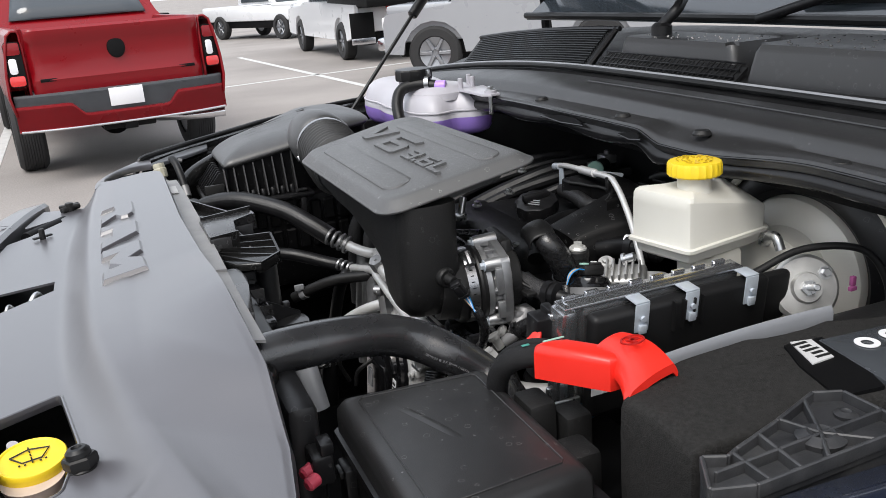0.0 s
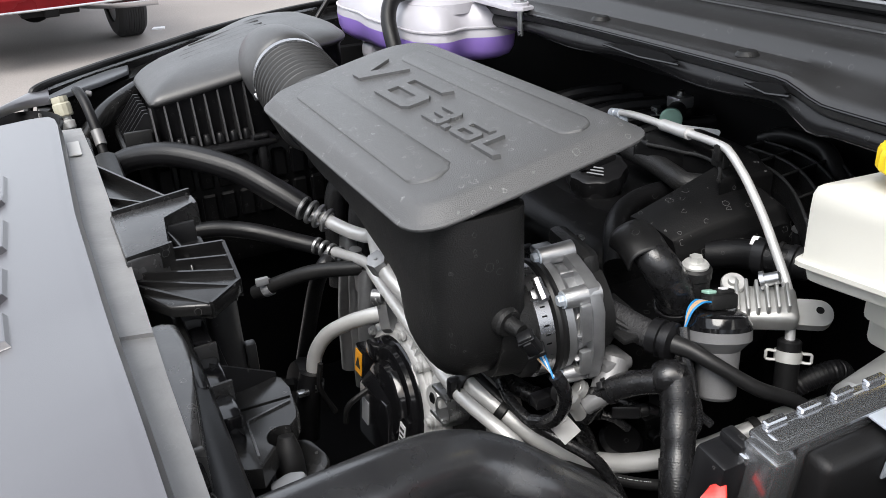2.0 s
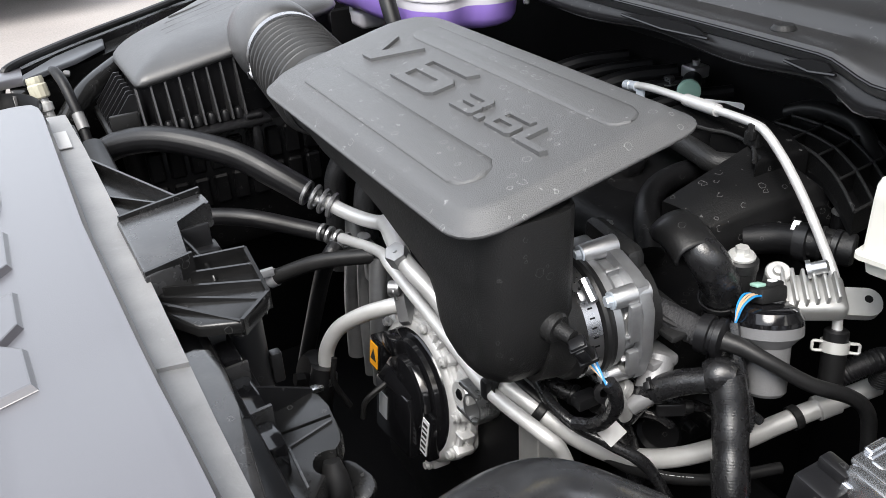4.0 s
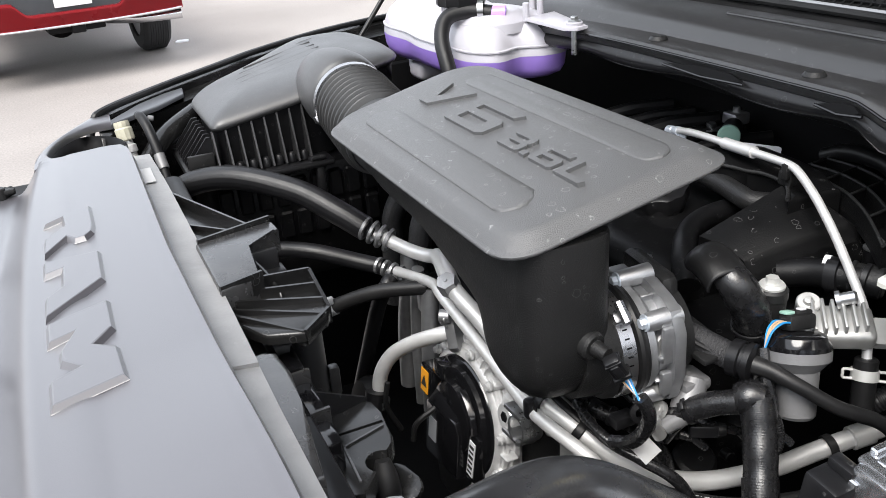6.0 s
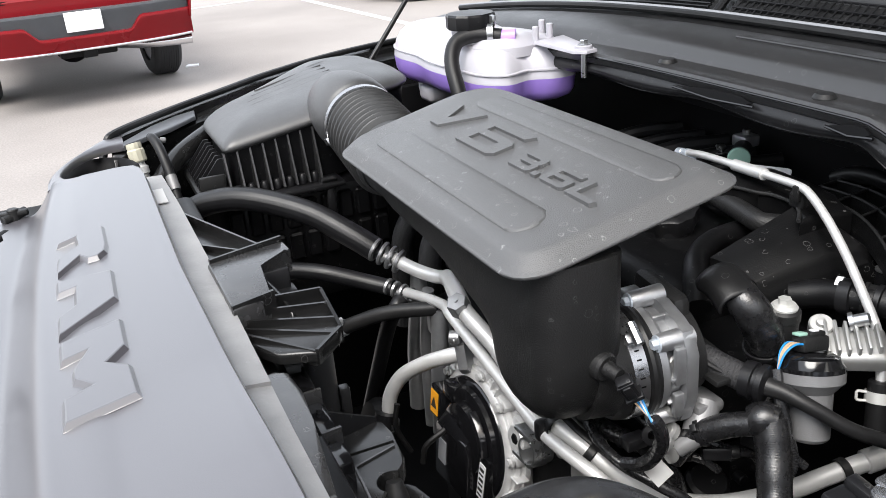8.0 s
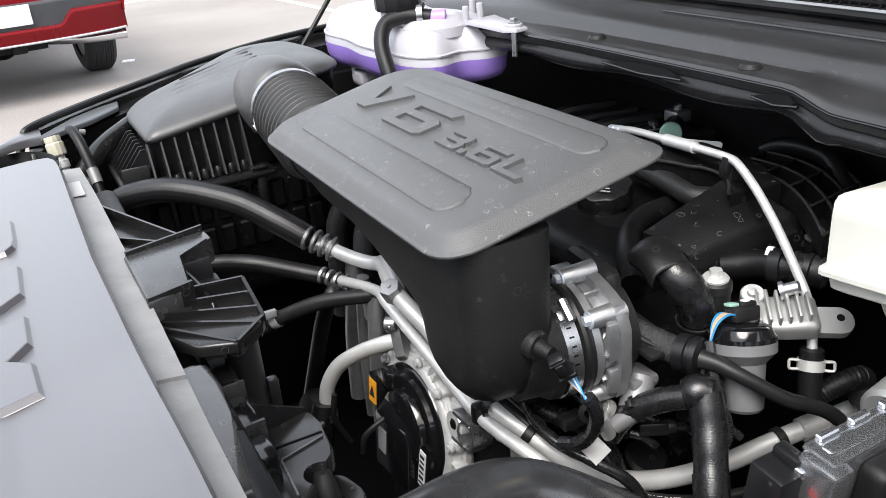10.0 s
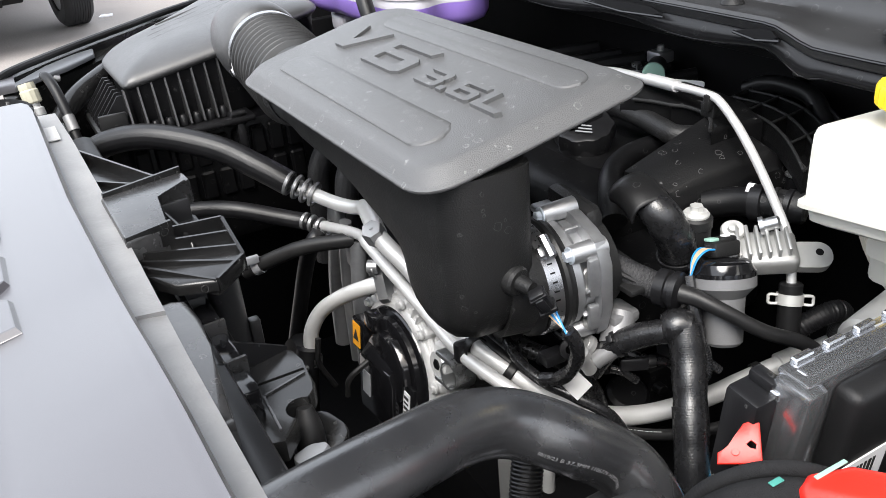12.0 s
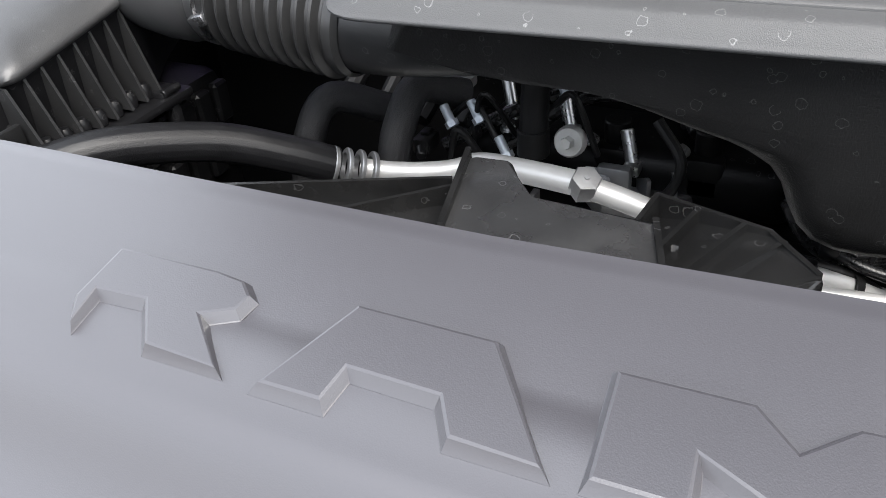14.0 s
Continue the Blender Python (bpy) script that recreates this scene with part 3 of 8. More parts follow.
def dump_truck():
    p, F, add = far_vehicle("work_truck", "white work truck with dark steel tipper bed", (5.9, 16.8), 0, CARWHITE, 6.3, 2.0, 2.1)
    add("tipper_bed", box((0, 0.9, 1.75), (2.3, 3.1, 0.9), 0.04), CARBLUE, "navy steel tipper bed")
    add("bed_frame", box((0, 0.8, 1.2), (1.9, 3.0, 0.2), 0.03), DARK)
    for s in (-1, 1):
        add("mud_flap", box((s * 0.88, -0.05, 0.72), (0.5, 0.02, 0.55), 0.005), DARK, "black rubber mud flap")
        add("mud_flap_trim", box((s * 0.88, -0.07, 0.44), (0.5, 0.015, 0.12), 0.005), CHROME)
        add("tail_lamp", box((s * 0.3, -0.1, 1.02), (0.14, 0.04, 0.14), 0.02), LAMPRED)
    add("license_plate", box((0.45, -0.1, 0.75), (0.32, 0.01, 0.16), 0.003), WHITE)


dump_truck()


def grey_suv():
    p, F, add = far_vehicle("off_road_car", "grey off-road car with wide fenders and raised dark hood", (8.3, 11.6), 58, CARGREY, 4.2, 1.85, 1.85, "suv", 0.42)
    return p


grey_suv()
far_vehicle("pickup_truck", "dark pickup parked beside the red pickup", (-3.1, 12.5), 10, CARBLUE, 5.8, 2.0, 1.95)
far_vehicle("pickup_truck", "black pickup parked behind the red pickup", (1.6, 30.5), 8, DARK, 5.8, 2.0, 1.95)

single("paper_scrap", prism([(-0.07, -0.05), (0.06, -0.06), (0.08, 0.03), (-0.03, 0.06)], 0.0, 0.012, pose(1.17, 9.75, 0.0)), WHITE, "white paper scrap on the asphalt beside the pickup", "paper")

# ---- the host truck: shell round the engine bay ----
CY = 1.11   # middle of the truck

# radiator cover: main pad, saddle and front plateau in one moulded panel
BEAD_A = [(0.40, 0.40), (0.48, 0.285), (0.54, 0.195), (0.585, 0.129), (0.62, 0.079), (0.645, 0.045), (0.675, 0.017), (0.735, -0.018), (0.80, -0.036), (0.865, -0.044), (0.98, -0.048), (1.2, -0.044), (1.37, -0.040), (1.66, -0.024)]
BEAD_B = [(0.40, 0.03), (0.513, 0.002), (0.607, -0.022), (0.72, -0.042), (0.842, -0.060), (1.03, -0.066), (1.2, -0.066), (1.355, -0.062), (1.50, -0.052), (1.66, -0.036)]


BEAD_A = [(p.x, p.y) for p in smooth_path([(a, b, 0) for a, b in BEAD_A], 6)]
BEAD_B = [(p.x, p.y) for p in smooth_path([(a, b, 0) for a, b in BEAD_B], 6)]


def cover_z(x, y):
    """Height of the cover: plateau in front, rolled bead, saddle, then the main pad."""
    xb, xa = curve_at(BEAD_B, y), curve_at(BEAD_A, y)
    sa = (curve_at(BEAD_A, y + 0.03) - curve_at(BEAD_A, y - 0.03)) / 0.06
    sb = (curve_at(BEAD_B, y + 0.03) - curve_at(BEAD_B, y - 0.03)) / 0.06
    da, db = (x - xa) / math.sqrt(1 + sa * sa), (x - xb) / math.sqrt(1 + sb * sb)
    a = ease(da / 0.085 + 0.5)
    b = ease(db / 0.045 + 0.5)
    bead = 0.0025 * math.exp(-((db - 0.016) / 0.012) ** 2)
    saddle = -0.012 * ease((0.72 - y) / 0.25) * ease((x - xb) / 0.05)
    ridge = 0.0030 * math.exp(-((y - 0.567) / 0.009) ** 2) * ease((x + 0.055) / 0.01) * ease((0.005 - x) / 0.035)
    return 1.208 + ridge + 0.030 * b + 0.022 * a + bead + saddle + (0.19 + 0.09 * ease((0.98 - y) / 0.14)) * max(0, x) * a * ease((y - 0.62) / 0.2) + 0.03 * (x + 0.06) * (1 - b)


def rim_x(y):
    return -0.198 + 0.30 * (y - 1.13) ** 2


EDGE_X = [(0.40, 0.066), (0.49, 0.079), (0.56, 0.090), (0.65, 0.094), (0.75, 0.088), (0.9, 0.082), (1.15, 0.075), (1.45, 0.076), (1.480, 0.074), (1.500, 0.068), (1.513, 0.054), (1.524, 0.030), (1.540, 0.0), (1.560, -0.018)]
radiator_cover = thing("radiator_cover", "grey moulded plastic radiator cover with embossed shapes", "engine cover", (0, CY, 1.2))


def cover_panel(u, v):
    y = 0.40 + 1.160 * v
    x1 = curve_at(EDGE_X, y)
    y += 0.05 * ease((v - 0.88) / 0.12) * (1 - u)
    x = rim_x(y) + (x1 - rim_x(y)) * u
    z = cover_z(x, y)
    if u > 0.97:
        z -= 0.0008 if u < 0.99 else 0.011
    return (x, y, z)


def inset(pts, d):
    """The outline moved inwards by d with mitred corners."""
    area = sum(a[0] * b[1] - b[0] * a[1] for a, b in zip(pts, pts[1:] + pts[:1]))
    w = 1 if area > 0 else -1
    out = []
    for i, p in enumerate(pts):
        a, c, b = Vector(pts[i - 1]), Vector(p), Vector(pts[(i + 1) % len(pts)])
        n0 = Vector((-(c - a).y, (c - a).x)).normalized() * w
        n1 = Vector((-(b - c).y, (b - c).x)).normalized() * w
        m = (n0 + n1) / max(0.6, 1 + n0.dot(n1))
        out.append(tuple(c + m * d))
    return out


def soften(pts, r, n=4):
    """The outline with rounded corners."""
    out = []
    for i, p in enumerate(pts):
        a, c, b = Vector(pts[i - 1]), Vector(p), Vector(pts[(i + 1) % len(pts)])
        p0, p1 = c + (a - c).normalized() * r, c + (b - c).normalized() * r
        out += [tuple(p0 * (1 - q) ** 2 + c * 2 * q * (1 - q) + p1 * q * q) for q in steps(0, 1, n)]
    return out


WASHER = soften([(-0.145, 0.766), (-0.080, 0.796), (-0.063, 0.686), (-0.075, 0.617), (-0.114, 0.607)], 0.007)
panel = part("panel", sheet(cover_panel, steps(0, 1, 72), steps(0, 1, 250), 0.003), GREY, radiator_cover)
cut(panel, [
    prism(WASHER, 1.1, 1.3),
    prism([(-0.215, 1.045), (-0.208, 1.152), (-0.097, 1.166), (-0.097, 1.127), (-0.18, 1.062)], 1.1, 1.3),
    prism([(-0.175, 1.580), (-0.175, 1.415), (-0.143, 1.442), (-0.096, 1.508), (-0.100, 1.538), (-0.152, 1.503)], 1.1, 1.3),
])
lip = [(-0.0022, 0.0004), (-0.0010, 0.0012), (0.0004, 0.0006), (0.0008, -0.002), (0.0008, -0.007)]
loops = [inset(WASHER, d) for d, h in lip]
part("opening_rim", sheet(lambda u, v: (loops[u][v % len(WASHER)][0], loops[u][v % len(WASHER)][1], cover_z(*loops[u][v % len(WASHER)]) + lip[u][1]), range(5), range(len(WASHER) + 1), 0.0015), GREY, radiator_cover, "", 50)
STRIP_X = [(0.60, 0.105), (0.75, 0.104), (0.9, 0.103), (1.1, 0.103), (1.2, 0.103), (1.4, 0.101), (1.54, 0.097)]
part("rear_lip", sheet(lambda u, v: (curve_at(EDGE_X, 0.965 + 0.565 * v) - 0.003 + (curve_at(STRIP_X, 0.965 + 0.565 * v) - curve_at(EDGE_X, 0.965 + 0.565 * v) + 0.003) * u, 0.965 + 0.565 * v, 1.2475 - 0.003 * u + 0.0012 * noise.noise((v * 40, u * 4, 0))), steps(0, 1, 4), steps(0, 1, 90), 0.004), DUSTY, radiator_cover, "mottled dusty sealing strip along the rear edge")
part("rear_lip", sheet(lambda u, v: (curve_at(EDGE_X, 0.74 + 0.222 * v) - 0.003 + (0.026 - 0.006 * (1 - v)) * u, 0.74 + 0.228 * v, 1.2450 - 0.004 * u), steps(0, 1, 4), steps(0, 1, 30), 0.003), DUSTY, radiator_cover)
part("paper_tag", box((0.0835, 1.43, 1.2485), (0.013, 0.055, 0.001), 0.0), PAPER, radiator_cover, "small white paper tag")


# three embossed blocks on the cover, plain shapes
def emboss(outline):
    bm = bmesh.new()
    rings = []
    for d, h in ((0.0, -0.003), (0.0, 0.0002), (0.0004, 0.0006), (0.0028, 0.0046), (0.0040, 0.0050)):
        rings.append([bm.verts.new((x, y, cover_z(x, y) + h)) for x, y in inset(outline, d)])
    k = len(outline)
    for a, b in zip(rings, rings[1:]):
        for i in range(k):
            bm.faces.new((a[i], a[(i + 1) % k], b[(i + 1) % k], b[i]))
    bm.faces.new(rings[-1])
    return bm


block = [
    [(-0.030, 1.301), (-0.012, 1.300), (-0.011, 1.277), (-0.030, 1.262), (-0.030, 1.221), (-0.009, 1.242), (-0.003, 1.231), (0.008, 1.229), (0.016, 1.238), (0.018, 1.254), (0.018, 1.312), (-0.016, 1.312)],
    [(-0.032, 1.208), (-0.032, 1.174), (-0.017, 1.171), (-0.018, 1.136), (-0.032, 1.127), (-0.032, 1.088), (0.017, 1.123), (0.018, 1.186)],
    [(-0.032, 1.079), (-0.032, 1.042), (-0.014, 1.044), (-0.024, 1.024), (-0.024, 1.008), (-0.014, 0.993), (-0.032, 0.989), (-0.032, 0.953), (0.019, 0.956), (0.017, 1.003), (0.004, 1.018), (0.017, 1.032), (0.017, 1.082)],
]
for outline in block:
    part("embossed_shape", emboss(outline), GREY, radiator_cover, "", 12)


# front fascia strip with its push pins
fascia = thing("front_fascia", "grey plastic front fascia strip with push pins", "car trim", (-0.25, CY, 1.1))


def fascia_fn(u, v):
    y = 0.30 + 1.35 * v
    x0 = rim_x(y) - 0.004
    prof = [(0.0, -0.022), (-0.002, 0.004), (-0.008, 0.010), (-0.05, 0.004), (-0.058, -0.004), (-0.085, -0.05), (-0.1, -0.2)]
    a, z = prof[u]
    return (x0 + a, y, 1.207 + z - 0.05 * max(0, abs(y - 1.13) - 0.45))


# added dark tube, blocks the bright ground and keeps the rim gap in shade
part("gap_filler", tube([(rim_x(y) - 0.003, y, 1.190) for y in steps(0.32, 1.40, 36)], 0.013, 8, 1), RUBBER, fascia)
part("strip", sheet(fascia_fn, range(7), steps(0, 1, 60)), GREY, fascia).modifiers.new("solid", "SOLIDIFY").thickness = 0.004
for y in (0.645, 0.856, 1.07, 1.28, 1.485):
    c = (rim_x(y) - 0.026, y, 1.2145)
    part("push_pin", lathe([(0, 0.0030), (0.0085, 0.0025), (0.0098, 0.0008), (0.0102, -0.004), (0.0128, -0.004), (0.0134, 0.0014), (0.0150, 0.0022), (0.0165, 0.0004), (0.0168, -0.005)], basis(c, (0, 0, 1)), 32), GREY, fascia)

# round stop and its mark on the cover
part("round_pad", lathe([(0, 0.008), (0.0165, 0.0078), (0.0195, 0.0065), (0.0215, 0.003), (0.0225, -0.006), (0, -0.006)], basis((-0.063, 0.567, cover_z(-0.063, 0.567)), (0, 0, 1)), 40), GREY, radiator_cover, "", 50)
part("clip", merge(rod((-0.122, 1.412, 1.205), (-0.122, 1.412, 1.223), 0.0045), box((-0.122, 1.412, 1.210), (0.030, 0.007, 0.003), 0.001, Matrix.Translation((-0.122, 1.412, 0)) @ Matrix.Rotation(0.5, 4, "Z") @ Matrix.Translation((0.122, -1.412, 0)))), BLACK, radiator_cover)
part("clip", merge(rod((-0.085, 1.580, 1.205), (-0.085, 1.580, 1.222), 0.007), box((-0.085, 1.580, 1.216), (0.034, 0.010, 0.006), 0.002), rod((-0.098, 1.572, 1.21), (-0.070, 1.590, 1.214), 0.006)), BLACK, radiator_cover)

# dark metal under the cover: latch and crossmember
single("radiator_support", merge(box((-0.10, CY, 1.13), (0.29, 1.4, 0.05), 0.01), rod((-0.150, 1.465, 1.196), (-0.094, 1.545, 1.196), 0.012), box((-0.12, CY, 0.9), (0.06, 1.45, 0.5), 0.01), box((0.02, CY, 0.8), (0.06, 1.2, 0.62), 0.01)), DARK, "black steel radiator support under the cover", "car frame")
latch = thing("hood_latch", "zinc hood latch inside the cover opening", "latch", (-0.15, 1.12, 1.155))
part("hook", tube([(-0.16, 1.10, 1.155), (-0.155, 1.105, 1.185), (-0.15, 1.115, 1.2), (-0.145, 1.125, 1.19)], 0.003), STEEL, latch)
part("hook", tube([(-0.135, 1.125, 1.155), (-0.128, 1.13, 1.19), (-0.118, 1.14, 1.202), (-0.112, 1.145, 1.185)], 0.004), STEEL, latch)

# washer filler under the opening
AMBERNECK = mat("hazy_filler_plastic", (0.62, 0.50, 0.42), 0.35, var=0.25, scale=30, sss=0.4)
filler = thing("washer_filler", "yellow washer fluid cap on a translucent filler neck", "washer cap", (-0.105, 0.70, 1.1))
part("neck", lathe([(0.019, 0.03), (0.021, 0.07), (0.025, 0.088), (0.0, 0.088)], basis((-0.102, 0.700, 1.1), (0, -0.1, 1)), 28), AMBERNECK, filler, "hazy translucent filler neck")
part("catch_tray", merge(sheet(lambda u, v: (-0.150 + 0.045 * u, 0.62 + 0.12 * v, 1.176 - 0.03 * math.sin(math.pi * u) ** 0.5), steps(0, 1, 8), steps(0, 1, 4), 0.003), box((-0.098, 0.64, 1.150), (0.05, 0.05, 0.03), 0.010), tube([(-0.128, 0.750, 1.15), (-0.124, 0.752, 1.178), (-0.120, 0.748, 1.192)], 0.005), prism(rounded(-0.102, 0.735, -0.078, 0.770, 0.008), 1.15, 1.165)), NAT, filler, "milky plastic tray")
CAPM = basis((-0.102, 0.706, 1.191), (0.02, -0.12, 1), (1, 0.2, 0))
cap = part("cap", merge(lathe([(0, 0.0058), (0.0245, 0.0062), (0.0256, 0.0072), (0.0270, 0.0072), (0.0278, 0.006), (0.0280, 0.002), (0.0280, -0.010), (0.0265, -0.0115), (0, -0.0115)], CAPM, 56), *[box((0.0279, 0, -0.008), (0.002, 0.012, 0.005), 0.0008, CAPM @ Matrix.Rotation(q, 4, "Z")) for q in (0.3, 1.9, 3.6, 5.4)]), YELLOW, filler)


def on_cap(pts, r=0.0007, m=CAPM, h=0.0073):
    return tube([m @ Vector((0.85 * x, 0.85 * y, h)) for x, y in pts], r, 6, 1)


mark = on_cap([(-0.018, 0.008), (-0.009, -0.006), (0.009, -0.006), (0.018, 0.008), (0.0, 0.014), (-0.018, 0.008)])
for k in range(5):
    mark = merge(mark, on_cap([(0, 0.017 - k * 0.006), (0, 0.0145 - k * 0.006)]))
for x in (-0.012, -0.007, 0.007, 0.012):
    mark = merge(mark, on_cap([(x - 0.001, -0.0115 + abs(x) * 0.2), (x + 0.001, -0.0115 + abs(x) * 0.2)]))
ob = part("washer_symbol", mark, INK, cap, "printed washer symbol")
ob.matrix_parent_inverse = Matrix.Identity(4)
part("tether", merge(*[tube([(-0.102 + q, 0.680, 1.184), (-0.101 + q, 0.673, 1.178), (-0.100 + q, 0.671, 1.158)], 0.0022) for q in (-0.0062, 0.0062)], box((-0.100, 0.671, 1.158), (0.016, 0.004, 0.004), 0.001)), YELLOW, filler)
part("strap", tube([(-0.101, 0.677, 1.178), (-0.100, 0.666, 1.165), (-0.099, 0.657, 1.14)], 0.0032), NAT, filler)

stop = thing("hood_bumper", "black rubber hood bumper on a threaded stem", "hood bumper", (-0.055, 0.668, 1.15))
prof = [(0.009, 0.0)]
for k in range(9):
    prof += [(0.0092, 0.005 * k), (0.0118, 0.005 * k + 0.0018), (0.0118, 0.005 * k + 0.0032)]
part("threaded_stem", lathe(prof + [(0.009, 0.046), (0, 0.046)], basis((-0.0565, 0.643, 1.165), (-0.08, 0.10, 1)), 24), RUBBER, stop)
part("hex_head", merge(lathe([(0, 0), (0.0125, 0), (0.0135, 0.002), (0.0135, 0.008), (0.0122, 0.0097), (0, 0.0097)], basis((-0.0600, 0.6475, 1.209), (-0.08, 0.10, 1)), 6),
                       lathe([(0.003, 0.006), (0.0098, 0.0098), (0.0094, 0.0135), (0.007, 0.016), (0.0042, 0.0165), (0.0032, 0.0145)], basis((-0.0600, 0.6475, 1.209), (-0.08, 0.10, 1)), 28)), RUBBER, stop)

# passenger-side fender, its flange and the lamp pocket
FENDER = [(-0.20, 1.47), (-0.10, 1.545), (-0.04, 1.62), (0.0, 1.683), (0.061, 1.80), (0.147, 1.886), (0.258, 1.975), (0.371, 2.06), (0.56, 2.15), (0.85, 2.20), (1.3, 2.21)]


def fender_z(x):
    return 1.238 + 0.02 * ease((x + 0.2) / 1.2)


fender = thing("fender", "dark blue painted fender with a black sealing flange", "fender", (0.4, 2.1, 0.9))
fend_out = [(0, 0), (0.012, 0.004), (0.05, -0.002), (0.09, -0.03), (0.10, -0.08), (0.10, -0.2)]
part("outer_panel", sheet(lambda u, v: (0.06 + 1.24 * v, curve_at(FENDER, 0.06 + 1.24 * v) + fend_out[u][0], fender_z(0.06 + 1.24 * v) + fend_out[u][1]), range(6), steps(0, 1, 60)), BLUE, fender).modifiers.new("solid", "SOLIDIFY").thickness = 0.003
fl = [(0, 0.0), (-0.012, -0.004), (-0.014, -0.014), (-0.06, -0.018), (-0.064, -0.06), (-0.07, -0.4)]
part("flange", sheet(lambda u, v: (0.05 + 1.25 * v, curve_at(FENDER, 0.05 + 1.25 * v) + fl[u][0], fender_z(0.05 + 1.25 * v) + fl[u][1]), range(6), steps(0, 1, 60)), SHROUD, fender).modifiers.new("solid", "SOLIDIFY").thickness = 0.003
part("seal", tube([(0.035, 1.775, 1.215), (0.045, 1.782, 1.235)] + [(x, y - 0.005, fender_z(x) + 0.006 ) for x, y in FENDER[4:]], 0.006, 10), RUBBER, fender)
part("gusset", prism([(0.066, 1.738), (0.068, 1.770), (0.117, 1.839), (0.159, 1.886), (0.196, 1.910), (0.191, 1.865), (0.142, 1.805), (0.100, 1.772)], 1.231, 1.238, None, 0.003), BUMPG, fender, "grey painted gusset plate")
part("flange_pipe", tube([(0.100, 1.71, 1.175), (0.14, 1.745, 1.205), (0.2, 1.80, 1.222), (0.26, 1.86, 1.23)], 0.015, 16), SHROUD, fender)
part("inner_wing", box((0.62, 2.0, 1.0), (0.9, 0.02, 0.4), 0.005), DARK, fender)
headlamp = thing("headlamp", "headlamp housing with black rear bowl", "headlamp", (-0.02, 1.64, 1.15))
part("bowl", sheet(lambda u, v: (0.025 + (0.055 - 0.02 * u) * math.cos(v), 1.66 + (0.085 - 0.02 * u) * math.sin(v), 1.225 - 0.07 * u), [0, 0.4, 1], steps(0, 2 * math.pi, 28)), DARK, headlamp).modifiers.new("solid", "SOLIDIFY").thickness = 0.004
def pocket(u, v):
    """Grey moulding that rolls round the open lamp pocket."""
    inner = smooth_path([(-0.004, 1.556, 1.250), (-0.017, 1.578, 1.249), (-0.021, 1.610, 1.246), (-0.011, 1.660, 1.243), (0.010, 1.710, 1.240), (0.038, 1.742, 1.238), (0.068, 1.755, 1.236)], 4)
    outer = smooth_path([(-0.040, 1.550, 1.244), (-0.037, 1.580, 1.246), (-0.029, 1.620, 1.246), (-0.013, 1.668, 1.245), (0.008, 1.715, 1.244), (0.036, 1.770, 1.243), (0.070, 1.825, 1.242)], 4)
    k = round(v * (len(inner) - 1))
    p = inner[k].lerp(outer[k], u)
    return (p.x, p.y, p.z + 0.002 * math.sin(math.pi * u) - (0.006 if u < 0.01 else 0) - (0.010 if u > 0.99 else 0))


part("rim", sheet(pocket, [0, 0.06, 0.2, 0.4, 0.6, 0.8, 0.94, 1], steps(0, 1, 24), 0.003), GREY, headlamp, "grey moulded rim", 60)
part("bulb_plug", merge(rod((0.03, 1.62, 1.19), (0.035, 1.61, 1.225), 0.008), tube([(0.03, 1.61, 1.22), (0.06, 1.64, 1.225), (0.07, 1.68, 1.21)], 0.004, 8)), GREYPL, headlamp)
ac_port = thing("service_port", "capped aluminium air conditioning service port", "service port", (0.085, 1.54, 1.19))
part("stem", lathe([(0, 0), (0.008, 0), (0.008, 0.05), (0.0105, 0.052), (0.0105, 0.062), (0.0075, 0.064), (0.0075, 0.072), (0, 0.072)], basis((0.090, 1.715, 1.145), (-0.10, 0.25, 1)), 24), TUBE, ac_port)
part("cap", lathe([(0, -0.002), (0.0105, -0.002), (0.0120, 0.0), (0.0122, 0.016), (0.0105, 0.018), (0.0112, 0.021), (0.0105, 0.027), (0, 0.0275)], basis((0.083, 1.732, 1.214), (-0.10, 0.25, 1)), 24, 12, 0.03), mat("cream_cap_plastic", (0.50, 0.48, 0.38), 0.45, var=0.15, scale=60), ac_port, "cream plastic cap")
dh = thing("drain_hose", "short black hose with a metal end beside the radiator cover", "hose", (0.11, 1.65, 1.2))
part("hose", tube([(0.104, 1.712, 1.252), (0.108, 1.700, 1.250), (0.113, 1.680, 1.235), (0.118, 1.655, 1.200), (0.122, 1.62, 1.14)], [0.0055, 0.0068, 0.0070, 0.0068, 0.0066], 20), HOSE, dh)
part("ferrule", tube([(0.1175, 1.658, 1.204), (0.1195, 1.645, 1.186)], 0.0078, 20), CAST, dh)
part("nipple", rod((0.116, 1.70, 1.248), (0.124, 1.70, 1.246), 0.004), CAST, dh)

# gas strut of the raised hood
strut = thing("hood_strut", "black gas strut rising from the fender to the hood", "gas strut", (0.58, 2.09, 1.24))
part("piston_rod", rod((0.58, 2.09, 1.24), (0.83, 2.17, 1.50), 0.005), BLACKS, strut)
part("cylinder", rod((0.79, 2.157, 1.458), (0.965, 2.211, 1.641), 0.014, 0.004), BLACKS, strut)
hood = thing("hood", "raised dark blue hood with a black insulated underside", "hood", (0.7, CY, 1.6))


def hood_fn(u, v, off):
    """The open hood slopes up and forward from its hinges."""
    x, z = 1.12 - 0.72 * u, 1.60 + 0.83 * u + 0.03 * math.sin(math.pi * u)
    y = CY + 1.02 * v
    return (x + 0.76 * off, y, z + 0.64 * off - 0.03 * v * v)


